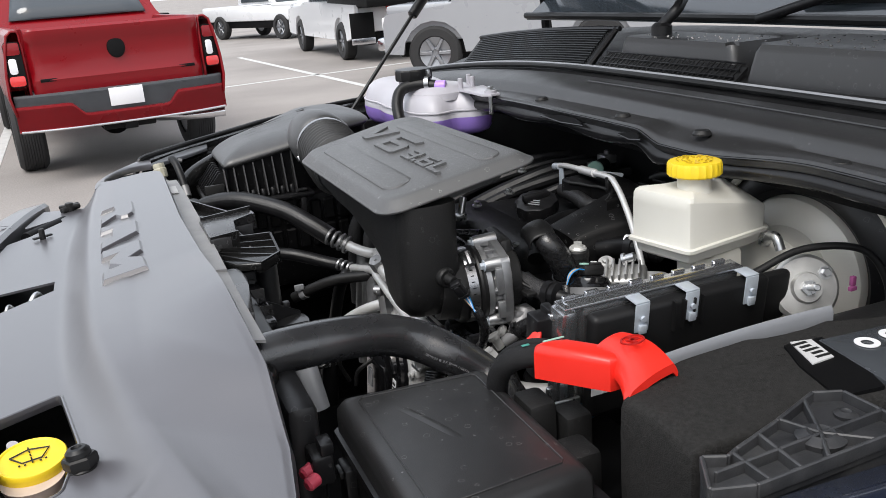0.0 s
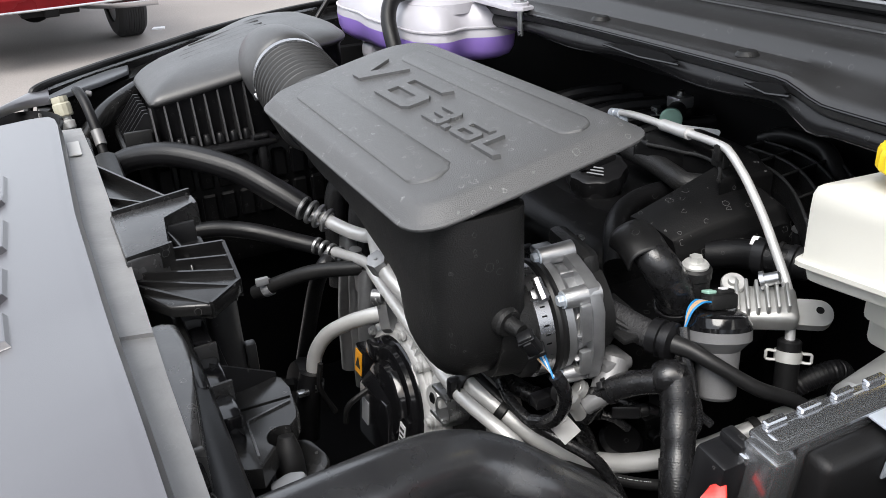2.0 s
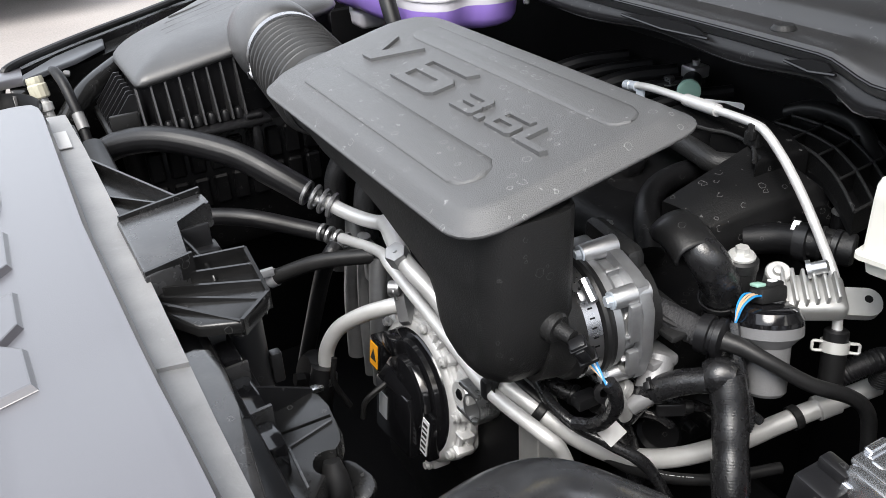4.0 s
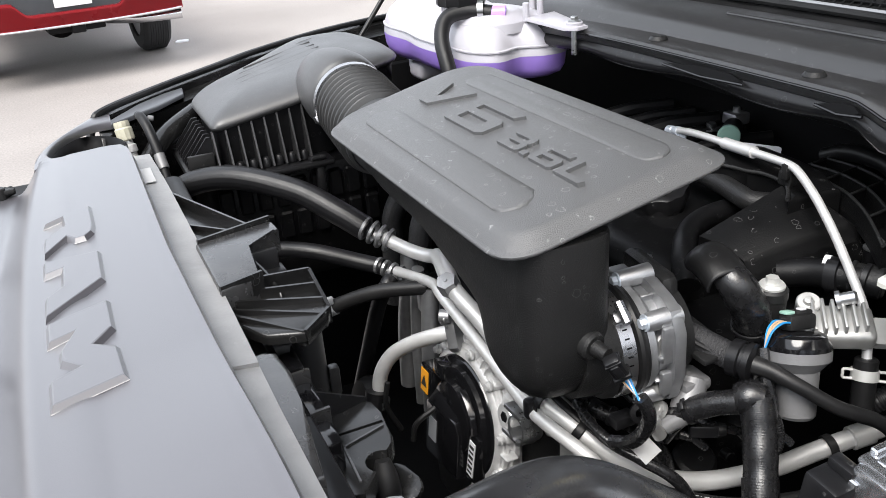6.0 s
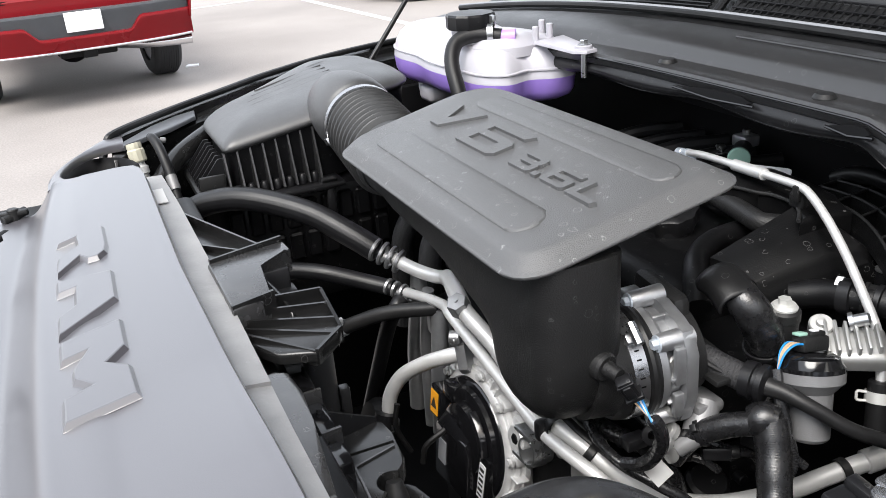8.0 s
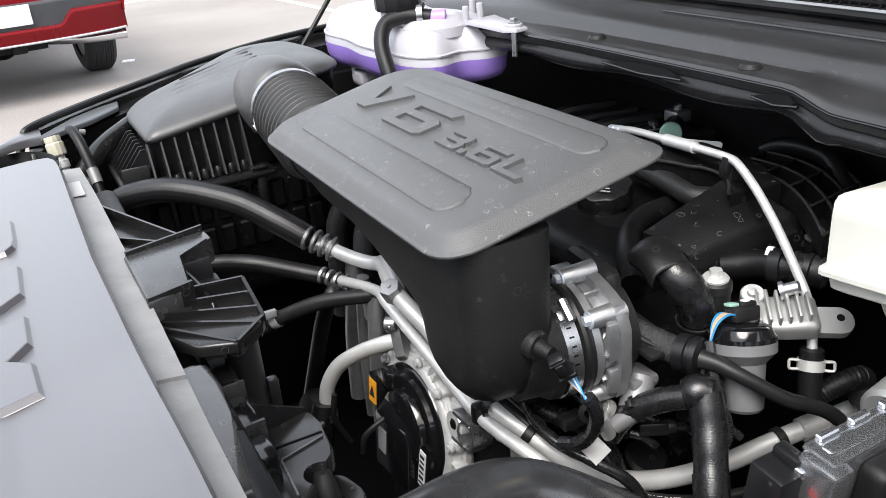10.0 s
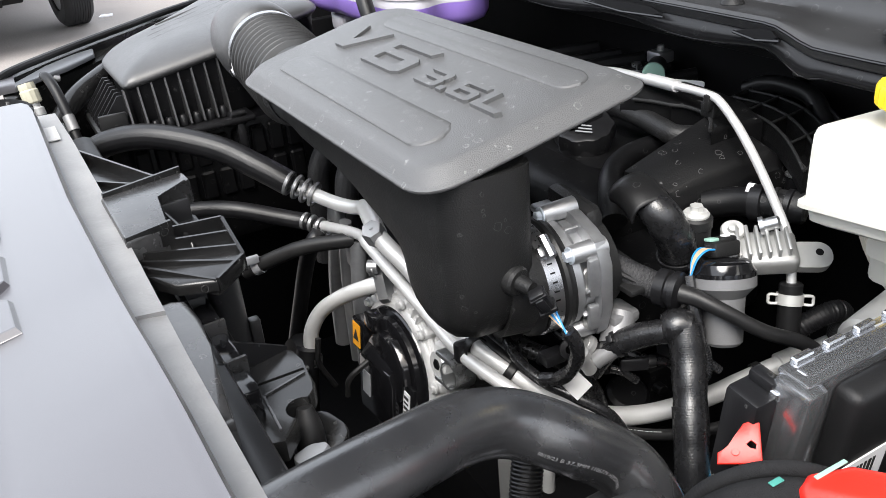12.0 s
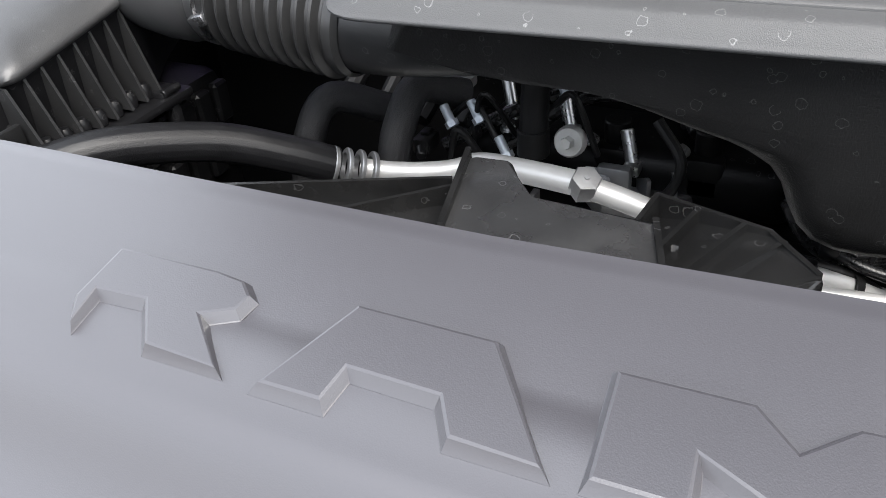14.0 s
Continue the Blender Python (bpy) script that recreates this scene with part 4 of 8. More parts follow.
part("outer_panel", sheet(lambda u, v: hood_fn(u, v, 0.03), steps(0, 1, 8), steps(-1, 1, 12), 0.004), BLUE, hood)
part("inner_panel", sheet(lambda u, v: hood_fn(u, v * 0.97, 0.0), steps(0.02, 0.98, 8), steps(-1, 1, 12), 0.01), FELT, hood, "black insulating liner")
for v in (-0.9, 0.9):
    part("hinge_arm", tube([(1.12, CY + 1.02 * v, 1.40), (1.11, CY + 1.02 * v, 1.5), (1.05, CY + 1.02 * v, 1.565)], 0.014, 8), DARK, hood)
# cowl: ledge, rail, seal, grille and windshield
cowl = thing("cowl_panel", "black plastic cowl panel with ledge, rail and rubber seal", "cowl", (0.8, CY, 1.3))


def bow(y):
    return -0.05 * ((y - CY) / 0.95) ** 2


LEDGE = [(0.694, 1.316), (0.687, 1.320), (0.684, 1.327), (0.688, 1.3335), (0.695, 1.3355), (0.716, 1.336), (0.722, 1.3375), (0.726, 1.342), (0.731, 1.351), (0.737, 1.3555), (0.760, 1.362), (0.782, 1.3655), (0.798, 1.366), (0.804, 1.360), (0.812, 1.362)]


def sag(y):
    """The cowl falls away towards the passenger side."""
    return 0.030 * max(0.0, (y - 1.3) / 0.6) ** 2


def lip_drop(y):
    """The front lip steps down beside the brake tank."""
    return 0.014 * ease((0.99 - y) / 0.06) - 0.020 * ease((0.88 - y) / 0.24)


def cowl_fn(u, v):
    y = 0.05 + 2.0 * v
    x, z = LEDGE[u]
    return (x + bow(y), y, z - sag(y) - lip_drop(y) * (1 - ease((u - 3) / 3)))


part("ledge", sheet(cowl_fn, range(len(LEDGE)), steps(0, 1, 150)), SATIN, cowl).modifiers.new("solid", "SOLIDIFY").thickness = 0.003


def scallop(u, v):
    y = 0.05 + 2.0 * v
    wave = 0.004 * math.sin((y - 1.03) * 26) * ease((y - 0.9) / 0.1) * ease((1.5 - y) / 0.1)
    drop = 0.017 + wave + 0.006 * ease((1.0 - y) / 0.05) - 0.008 * ease((0.95 - y) / 0.03)
    return (0.690 - 0.010 * math.sin(2.2 * u) + 0.006 * u + bow(y), y, 1.320 - sag(y) - lip_drop(y) - drop * u)


part("scalloped_flange", sheet(scallop, steps(0, 1, 8), steps(0, 1, 160), 0.002), BLACKS, cowl)
part("flange_bead", tube([scallop(1, v) for v in steps(0, 1, 140)], 0.0020, 8, 1), GLOSS, cowl)
part("lip_bead", tube([(0.684 + bow(y), y, 1.329 - sag(y) - lip_drop(y)) for y in steps(0.05, 2.05, 140)], 0.0016, 8, 1), GLOSS, cowl)
# slots are not cut: raised dark lens pieces paint the shade inside them
for y0, y1 in ((1.125, 1.25), (0.972, 1.02)):
    lens_ = [(y0, 0.0), (y0 + (y1 - y0) * 0.15, 0.004), (y0 + (y1 - y0) * 0.6, 0.0045), (y1, 0.001), (y0 + (y1 - y0) * 0.5, -0.005), (y0 + (y1 - y0) * 0.15, -0.005)]
    part("slot_shade", prism(lens_, 0, 0.004, basis((0.683 + bow(y0), 0, 1.319), (-1, 0, 0.2), (0, 1, 0))), DARK, cowl)
    part("slot_lip", tube([(0.679 + bow(y), y, 1.3135 + 0.003 * abs((y - y0) / (y1 - y0) * 2 - 1)) for y in steps(y0 - 0.004, y1 + 0.004, 12)], 0.0018, 8, 1), GLOSS, cowl)
# thin pale bead paints the specular highlight on the black seal
part("seal_highlight", tube([(0.8205 + bow(y), y, 1.3795 - sag(y)) for y in steps(0.05, 2.05, 40)], 0.0023, 8, 1), GREYPL, cowl, "pale bead painted as the highlight along the hood seal")
part("rail_rib", tube([(0.770 + bow(y), y, 1.3645 - sag(y)) for y in steps(0.2, 1.25, 40)], 0.0022, 8, 1), SATIN, cowl)
part("seal", merge(tube([(0.822 + bow(y), y, 1.3745 - sag(y)) for y in steps(0.05, 2.05, 24)], 0.006, 10, 2), sheet(lambda u, v: (0.810 + 0.022 * u + bow(0.05 + 2 * v), 0.05 + 2 * v, 1.361 + 0.010 * u - sag(0.05 + 2 * v)), [0, 1], steps(0, 1, 24), 0.004)), RUBBER, cowl, "black rubber hood seal below a pale highlight line")
for y in (0.64, 0.87, 1.052, 1.297, 1.56):
    part("push_pin", lathe([(0, 0.005), (0.009, 0.004), (0.012, 0.0), (0.012, -0.002), (0, -0.002)], basis((0.705 + bow(y), y, 1.3365 - sag(y)), (0, 0, 1)), 20), BLACK, cowl)
# tray behind the seal, grille mouldings, raised boxes
part("tray", sheet(lambda u, v: (0.828 + 0.30 * u + bow(0.05 + 2 * v), 0.05 + 2 * v, 1.362 + 0.060 * u + 0.01 * math.sin(3.1 * u) - sag(0.05 + 2 * v)), steps(0, 1, 8), steps(0, 1, 24), 0.004), BLACK, cowl)


def cowl_box(y0, y1, x0, x1, z0, z1, bev=0.012):
    return prism(rounded(x0, y0, x1, y1, 0.015), z0, z1, None, bev, 2, 0.94)


part("raised_housing", cowl_box(1.03, 1.34, 0.885, 1.0, 1.378, 1.424), SATIN, cowl)
part("raised_housing", cowl_box(0.42, 0.985, 0.862, 1.03, 1.37, 1.428), SATIN, cowl)
grille_1 = part("grille", sheet(lambda u, v: (0.852 + 0.062 * u + bow(1.38 + 0.54 * v), 1.38 + 0.54 * v, 1.368 + 0.064 * u - sag(1.38 + 0.54 * v)), steps(0, 1, 3), steps(0, 1, 16), 0.008), BLACK, cowl)
for k in range(15):
    u = 0.05 + 0.9 * k / 14
    ob = part("slat", tube([(0.850 + 0.062 * u + bow(y), y, 1.371 + 0.064 * u - sag(y)) for y in steps(1.40, 1.90, 12)], 0.0018, 8, 1), BLACKS, grille_1)
    ob.matrix_parent_inverse = Matrix.Identity(4)
part("grille_frame", merge(tube([(0.915 + bow(y), y, 1.435 - sag(y)) for y in steps(1.37, 1.92, 12)], 0.005, 8, 1), tube([(0.85 + 0.065 * u + bow(1.38), 1.38, 1.370 + 0.065 * u - sag(1.38)) for u in steps(0, 1, 4)], 0.006, 8, 1)), BLACKS, cowl)
g = part("grille", sheet(lambda u, v: (0.846 + 0.032 * u, 0.99 + 0.37 * v, 1.368 + 0.026 * u), steps(0, 1, 2), steps(0, 1, 4), 0.006), BLACK, cowl)
for k in range(4):
    ob = part("mesh_bar", tube([(0.845 + 0.032 * k / 3, y, 1.3715 + 0.026 * k / 3) for y in (0.995, 1.18, 1.355)], 0.0016, 6, 2), BLACKS, g)
    ob.matrix_parent_inverse = Matrix.Identity(4)
for k in range(30):
    y = 1.0 + 0.35 * k / 29
    ob = part("mesh_bar", tube([(0.845, y, 1.371), (0.877, y, 1.397)], 0.0012, 6, 2), BLACKS, g)
    ob.matrix_parent_inverse = Matrix.Identity(4)
windshield = thing("windshield", "dark tinted windshield behind the cowl", "windshield", (1.3, CY, 1.43))
part("glass", sheet(lambda u, v: (1.10 + 0.62 * u + bow(0.1 + 1.9 * v) * 1.2, 0.1 + 1.9 * v, 1.435 + 0.45 * u), steps(0, 1, 6), steps(0, 1, 20), 0.006), GLASS, windshield)
part("lower_trim", tube([(1.098 + bow(y) * 1.2, y, 1.440) for y in steps(0.1, 2.0, 24)], 0.008, 8, 1), RUBBER, windshield)
wiper = thing("windshield_wiper", "black wiper arm resting at the windshield base", "wiper", (1.05, 1.45, 1.42))
part("arm", tube([(0.935, 1.275, 1.44), (0.97, 1.27, 1.475), (1.06, 1.40, 1.50), (1.14, 1.75, 1.50)], 0.010), BLACKS, wiper)
part("pivot", rod((0.935, 1.275, 1.40), (0.935, 1.275, 1.446), 0.018, 0.006), BLACKS, wiper)
wiper2 = thing("windshield_wiper", "black wiper blade lying across the windshield", "wiper", (1.13, 0.8, 1.46))
part("blade", tube([(1.13, 1.15, 1.468), (1.14, 0.8, 1.472), (1.14, 0.4, 1.47)], 0.007), BLACK, wiper2)
part("arm", tube([(1.08, 1.2, 1.44), (1.11, 1.0, 1.49), (1.13, 0.85, 1.49)], 0.009), BLACKS, wiper2)
# water drops on the housings
drops = bmesh.new()
for k in range(160):
    x, y, z = random.uniform(0.875, 1.0), random.uniform(0.5, 0.98), 1.428
    if k % 3 == 0:
        x, y, z = random.uniform(0.90, 0.98), random.uniform(1.05, 1.32), 1.424
    drops = merge(drops, lathe([(0.0028, 0.0), (0.0022, 0.0012), (0, 0.0016)], pose(x, y, z) @ Matrix.Scale(random.uniform(0.4, 1.1), 4), 7))
DROP = mat("water_drop", (0.01, 0.01, 0.01), 0.03, spec=0.6, var=0.02, rvar=0.01)
single("water_drops", drops, DROP, "scattered water drops on the black cowl", "water drops", kind="stuff")

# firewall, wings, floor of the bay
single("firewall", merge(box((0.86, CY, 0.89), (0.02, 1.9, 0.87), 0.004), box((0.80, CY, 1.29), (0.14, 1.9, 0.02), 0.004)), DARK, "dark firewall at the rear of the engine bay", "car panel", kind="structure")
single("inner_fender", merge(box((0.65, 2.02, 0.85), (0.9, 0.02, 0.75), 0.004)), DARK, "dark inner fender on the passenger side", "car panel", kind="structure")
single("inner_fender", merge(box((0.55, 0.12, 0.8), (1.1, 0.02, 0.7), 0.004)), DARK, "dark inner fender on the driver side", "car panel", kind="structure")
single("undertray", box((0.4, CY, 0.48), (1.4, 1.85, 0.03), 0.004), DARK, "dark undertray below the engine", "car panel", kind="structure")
near = thing("fender", "dark blue painted fender beside the battery", "fender", (0.6, 0.1, 0.9))
part("outer_panel", sheet(lambda u, v: (0.20 + 1.05 * v, 0.374 - 0.05 * v - 0.27 * u, 1.213 - 0.012 * u - 0.35 * u * u * u), steps(0, 1, 10), steps(0, 1, 20)), BLUE, near).modifiers.new("solid", "SOLIDIFY").thickness = 0.003
part("inner_flange", sheet(lambda u, v: (0.20 + 1.05 * v, 0.374 - 0.05 * v + 0.004 * u, 1.2115 - 0.12 * u), steps(0, 1, 3), steps(0, 1, 20)), BLUE, near).modifiers.new("solid", "SOLIDIFY").thickness = 0.003

# ---- intake resonator ----
SL = 0.19
LIDM = basis((0.384, 1.127, 1.310), (-SL, 0, 1), (1, 0, SL))
resonator = thing("intake_resonator", "grey plastic intake resonator with raised lettering on its lid", "intake resonator", (0.37, 1.0, 1.1))


def lid_outline(g=0.0):
    out = []
    corner = [(0.120, 0.276, 0.070), (-0.103, 0.250, 0.036), (-0.098, -0.188, 0.038), (0.122, -0.186, 0.026)]
    for i, (x, y, r) in enumerate(corner):
        px, py, _ = corner[i - 1]
        nx, ny, _ = corner[(i + 1) % 4]
        c = Vector((x, y))
        a = c + (Vector((px, py)) - c).normalized() * r
        b = c + (Vector((nx, ny)) - c).normalized() * r
        for k in range(7):
            t = k / 6
            q = a * (1 - t) ** 2 + c * 2 * t * (1 - t) + b * t * t
            out.append((q.x * (1 - g / 0.108), q.y * (1 - g / 0.2)))
    return out


def lid_mesh():
    """Stacked outlines: skirt, lip, shoulder and a softly crowned top."""
    bm = bmesh.new()
    rings = []
    for g, h in ((0.036, -0.032), (0.026, -0.018), (0.005, -0.0165), (0.0008, -0.0155), (0.0, -0.0140), (0.0, -0.0125), (0.0012, -0.0115), (0.0020, -0.0112), (0.0035, -0.0096), (0.0115, -0.0022), (0.0140, -0.0004), (0.0170, 0.0006), (0.022, 0.0012), (0.035, 0.0022), (0.055, 0.003), (0.085, 0.0035)):
        rings.append([bm.verts.new((x, y, h)) for x, y in lid_outline(g)])
    k = len(rings[0])
    for a, b in zip(rings, rings[1:]):
        for i in range(k):
            bm.faces.new((a[i], a[(i + 1) % k], b[(i + 1) % k], b[i]))
    bm.faces.new(rings[-1])
    bm.faces.new(rings[0])
    bmesh.ops.transform(bm, matrix=LIDM, verts=bm.verts)
    return bm


lid = part("lid", lid_mesh(), LID, resonator, "grey grained lid with dried water spots", 50)
for x0, x1, y0, y1 in ((-0.072, -0.032, -0.140, 0.190), (0.054, 0.086, -0.160, 0.186)):
    ob = part("raised_panel", prism(rounded(x0, y0, x1, y1, 0.016), -0.001, 0.0038, LIDM, 0.0047, 5), LID, lid, "", 70)
    ob.matrix_parent_inverse = Matrix.Identity(4)
TXT = Matrix(((0, 1, 0, 0), (-1, 0, 0, 0), (0, 0, 1, 0), (0, 0, 0, 1)))
# square-cut characters as outlines in a unit box
GLYPH = {
    "V": [(0.0, 1.0), (0.28, 1.0), (0.52, 0.36), (0.76, 1.0), (1.0, 1.0), (0.64, 0.0), (0.38, 0.0)],
    "6": [(0.0, 0.1), (0.0, 0.9), (0.1, 1.0), (1.06, 1.0), (0.98, 0.8), (0.24, 0.8), (0.24, 0.62), (0.9, 0.62), (1.0, 0.52), (1.0, 0.1), (0.9, 0.0), (0.5, 0.0), (0.5, 0.19), (0.76, 0.19), (0.76, 0.43), (0.24, 0.43), (0.24, 0.19), (0.499, 0.19), (0.499, 0.0), (0.1, 0.0)],
    "3": [(0.0, 0.0), (0.0, 0.2), (0.74, 0.2), (0.74, 0.41), (0.15, 0.41), (0.15, 0.59), (0.74, 0.59), (0.74, 0.8), (0.0, 0.8), (0.0, 1.0), (0.9, 1.0), (1.0, 0.9), (1.0, 0.56), (0.94, 0.5), (1.0, 0.44), (1.0, 0.1), (0.9, 0.0)],
    ".": [(0.0, 0.0), (0.0, 0.24), (1.0, 0.24), (1.0, 0.0)],
    "L": [(0.0, 0.0), (0.0, 1.0), (0.26, 1.0), (0.26, 0.22), (1.0, 0.22), (0.94, 0.0)],
}
for ch, x0, y0, w, h in (("V", -0.205, -0.005, 0.082, 0.048), ("6", -0.105, -0.010, 0.086, 0.052), ("3", 0.012, -0.006, 0.036, 0.027), (".", 0.053, -0.006, 0.009, 0.027), ("6", 0.067, -0.006, 0.038, 0.027), ("L", 0.111, -0.006, 0.040, 0.027)):
    ob = part("raised_lettering", prism([(x0 + w * a, y0 + h * b) for a, b in GLYPH[ch]], 0.002, 0.0068, LIDM @ TXT), LID, lid)
    ob.matrix_parent_inverse = Matrix.Identity(4)


def resonator_body():
    prof = [(1.33, 1.283), (1.35, 1.246), (1.30, 1.236), (1.26, 1.233), (1.22, 1.2325), (1.19, 1.229), (1.16, 1.222), (1.13, 1.212), (1.10, 1.203), (1.08, 1.195), (1.064, 1.185), (1.053, 1.170), (1.047, 1.155), (1.040, 1.142), (1.028, 1.131), (1.012, 1.1255), (0.992, 1.1245), (0.972, 1.127), (0.956, 1.135), (0.946, 1.149), (0.941, 1.168), (0.938, 1.20), (0.938, 1.24), (0.940, 1.283)]
    bm = bmesh.new()
    rings = []
    cy, cz = 1.0, 1.22
    for x, g in ((0.312, 0.032), (0.3135, 0.022), (0.318, 0.012), (0.325, 0.005), (0.336, 0.001), (0.348, 0.0), (0.366, 0.0), (0.378, 0.003), (0.387, 0.010), (0.391, 0.022)):
        ring = []
        for y, z in prof:
            d = Vector((y - cy, z - cz))
            q = d - d.normalized() * g
            ring.append(bm.verts.new((x, cy + q.x, min(cz + q.y, 1.285) if z < 1.28 else 1.283)))
        rings.append(ring)
    k = len(prof)
    for a, b in zip(rings, rings[1:]):
        for i in range(k):
            bm.faces.new((a[i], a[(i + 1) % k], b[(i + 1) % k], b[i]))
    bm.faces.new(rings[0])
    bm.faces.new(rings[-1])
    return bm


part("body", resonator_body(), BLACK, resonator, "black moulded lower half", 60)
part("outlet", tube([(0.37, 0.985, 1.163), (0.385, 0.982, 1.161), (0.398, 0.981, 1.159)], [0.047, 0.046, 0.045], 28), BLACK, resonator)
part("inlet_duct", tube([(0.362, 1.25, 1.248), (0.362, 1.31, 1.248), (0.362, 1.36, 1.250), (0.363, 1.40, 1.253)], [0.030, 0.038, 0.044, 0.046], 40), SATIN, resonator, "smooth satin inlet neck")
part("air_sensor", merge(lathe([(0, 0), (0.0125, 0), (0.0132, 0.003), (0.0128, 0.012), (0.011, 0.0145), (0.007, 0.0145), (0.006, 0.028), (0, 0.028)], basis((0.362, 0.948, 1.190), (0.25, -1, -0.1)), 28)), BLACK, resonator)
SC = basis((0.3725, 0.9135, 1.1785), (0.3, 0.75, 0.2), (0.30, -0.42, -0.85))
part("connector", merge(box((0, 0, 0), (0.026, 0.013, 0.011), 0.002, SC), box((-0.002, 0, -0.0065), (0.014, 0.007, 0.003), 0.001, SC), box((0.009, 0, 0), (0.004, 0.0155, 0.0135), 0.001, SC), box((-0.009, 0, 0), (0.003, 0.0145, 0.0125), 0.001, SC)), BLACKS, resonator)
for k, m_ in enumerate((CYAN, WHITE, CYAN, TAN)):
    part("wire", tube([SC @ Vector((0.012, -0.004 + 0.0026 * k, 0)), SC @ Vector((0.019, -0.003 + 0.002 * k, 0.0)), (0.385 + 0.0006 * k, 0.899, 1.150), (0.389, 0.896, 1.142)], 0.0009, 6), m_, resonator)
part("wire_sleeve", tube([(0.387, 0.900, 1.152), (0.392, 0.898, 1.142), (0.397, 0.901, 1.125), (0.399, 0.912, 1.103), (0.398, 0.928, 1.085), (0.392, 0.945, 1.076)], 0.0062, 10, wob=0.1), TAPE, resonator)

# bellows between resonator and air box
bellows = thing("bellows_duct", "black corrugated rubber intake duct with band clamps", "intake duct", (0.35, 1.47, 1.2))
BA, BB = Vector((0.362, 1.378, 1.251)), Vector((0.369, 1.526, 1.269))
prof, n = [(0.046, 0.0), (0.05, 0.004), (0.05, 0.012)], 9
for k in range(n):
    h = 0.014 + k * 0.0128
    prof += [(0.0475, h), (0.048, h + 0.002), (0.0545, h + 0.0050), (0.0552, h + 0.0064), (0.0545, h + 0.0080), (0.048, h + 0.0108)]
prof += [(0.050, 0.130), (0.050, 0.145), (0.046, 0.149)]
part("bellows", lathe(prof, basis(BA, BB - BA), 48), BELLOW, bellows, "", 25)
c = BA.lerp(BB, 0.91)
part("band_clamp", merge(lathe([(0.0502, 0), (0.0535, 0.0006), (0.0535, 0.0095), (0.0502, 0.010)], basis(c, BB - BA), 48), box((0, 0, 0), (0.010, 0.018, 0.009), 0.002, basis(c + Vector((-0.052, 0, -0.014)), (-1, 0, -0.3), (0, 0.3, 1)))), BAND, bellows, "steel band clamp")

# ---- air filter box ----
airbox = thing("air_filter_box", "dusty black air filter box with ribbed wall and straked lid", "air filter box", (0.33, 1.75, 1.0))
AIR_PLAN = [(0.187, 1.597), (0.345, 1.594), (0.420, 1.640), (0.512, 1.690), (0.524, 1.80), (0.505, 1.925), (0.40, 1.922), (0.27, 1.845), (0.185, 1.79)]


def fold_z(x):
    """The edge between the walls and the lid climbs towards the firewall."""
    return 1.246 + 0.17 * (min(x, 0.40) - 0.19)


def air_outline(g=0.0):
    out = []
    for i, p in enumerate(AIR_PLAN):
        a, c, b = Vector(AIR_PLAN[i - 1]), Vector(p), Vector(AIR_PLAN[(i + 1) % len(AIR_PLAN)])
        r = 0.018 if i < 2 else 0.04
        a, b = c + (a - c).normalized() * r, c + (b - c).normalized() * r
        for k in range(7):
            t = k / 6
            q = a * (1 - t) ** 2 + c * 2 * t * (1 - t) + b * t * t
            d = q - Vector((0.345, 1.75))
            q = q - d.normalized() * g
            out.append((q.x, q.y))
    return out


def air_stack(levels):
    """Rings round the plan; a level is (inset, height over the fold) or (inset, None, height)."""
    bm = bmesh.new()
    rings = [[bm.verts.new((x, y, lv[2] if lv[1] is None else fold_z(x) + lv[1])) for x, y in air_outline(lv[0])] for lv in levels]
    k = len(rings[0])
    for a, b in zip(rings, rings[1:]):
        for i in range(k):
            bm.faces.new((a[i], a[(i + 1) % k], b[(i + 1) % k], b[i]))
    bm.faces.new(rings[-1])
    bm.faces.new(rings[0])
    return bm


part("lid", air_stack([(0.012, -0.014), (0.003, -0.009), (0.001, -0.005), (0.003, -0.001), (0.008, 0.003), (0.016, 0.007), (0.030, 0.0115), (0.050, 0.0150), (0.075, 0.0170), (0.10, 0.0178)]), AIRB, airbox, "dusty black lid lightened for sky sheen, with long strakes", 50)
# same plastic as the lid, given a blacker material for the wall's shade
part("wall", air_stack([(0.016, None, 1.172), (0.014, None, 1.190), (0.010, -0.016), (0.006, -0.010)]), BLACKS, airbox, "ribbed side wall darkened for shade", 40)
for k in range(4):
    y0 = 1.705 + 0.026 * k
    part("strake", tube([(x, y0 + 0.22 * (x - 0.24), fold_z(x) + 0.0155 - 0.8 * max(0.0, 0.265 - x) ** 1.5) for x in steps(0.245 + 0.012 * k, 0.40, 10)], 0.0024, 8, 2), AIRB, airbox)
for k in range(8):
    x = 0.318 - 0.0185 * k
    zt = fold_z(x) - 0.010
    part("rib", prism([(1.578, 1.180), (1.612, 1.180), (1.612, zt), (1.603, zt)], -0.0013, 0.0013, basis((x, 0, 0), (1, 0, 0), (0, 1, 0))), SATIN, airbox)
    part("rib_foot", lathe([(0, 0), (0.0065, 0), (0.0065, 0.010), (0.004, 0.014), (0, 0.015)], basis((x - 0.008, 1.592, 1.177), (0, 0, 1)), 14), BLACKS, airbox)
part("base_flange", merge(box((0.262, 1.60, 1.171), (0.175, 0.060, 0.010), 0.004), box((0.172, 1.70, 1.171), (0.020, 0.25, 0.010), 0.004)), BLACKS, airbox)
part("base", box((0.30, 1.735, 1.075), (0.25, 0.28, 0.185), 0.02), ENGB, airbox)
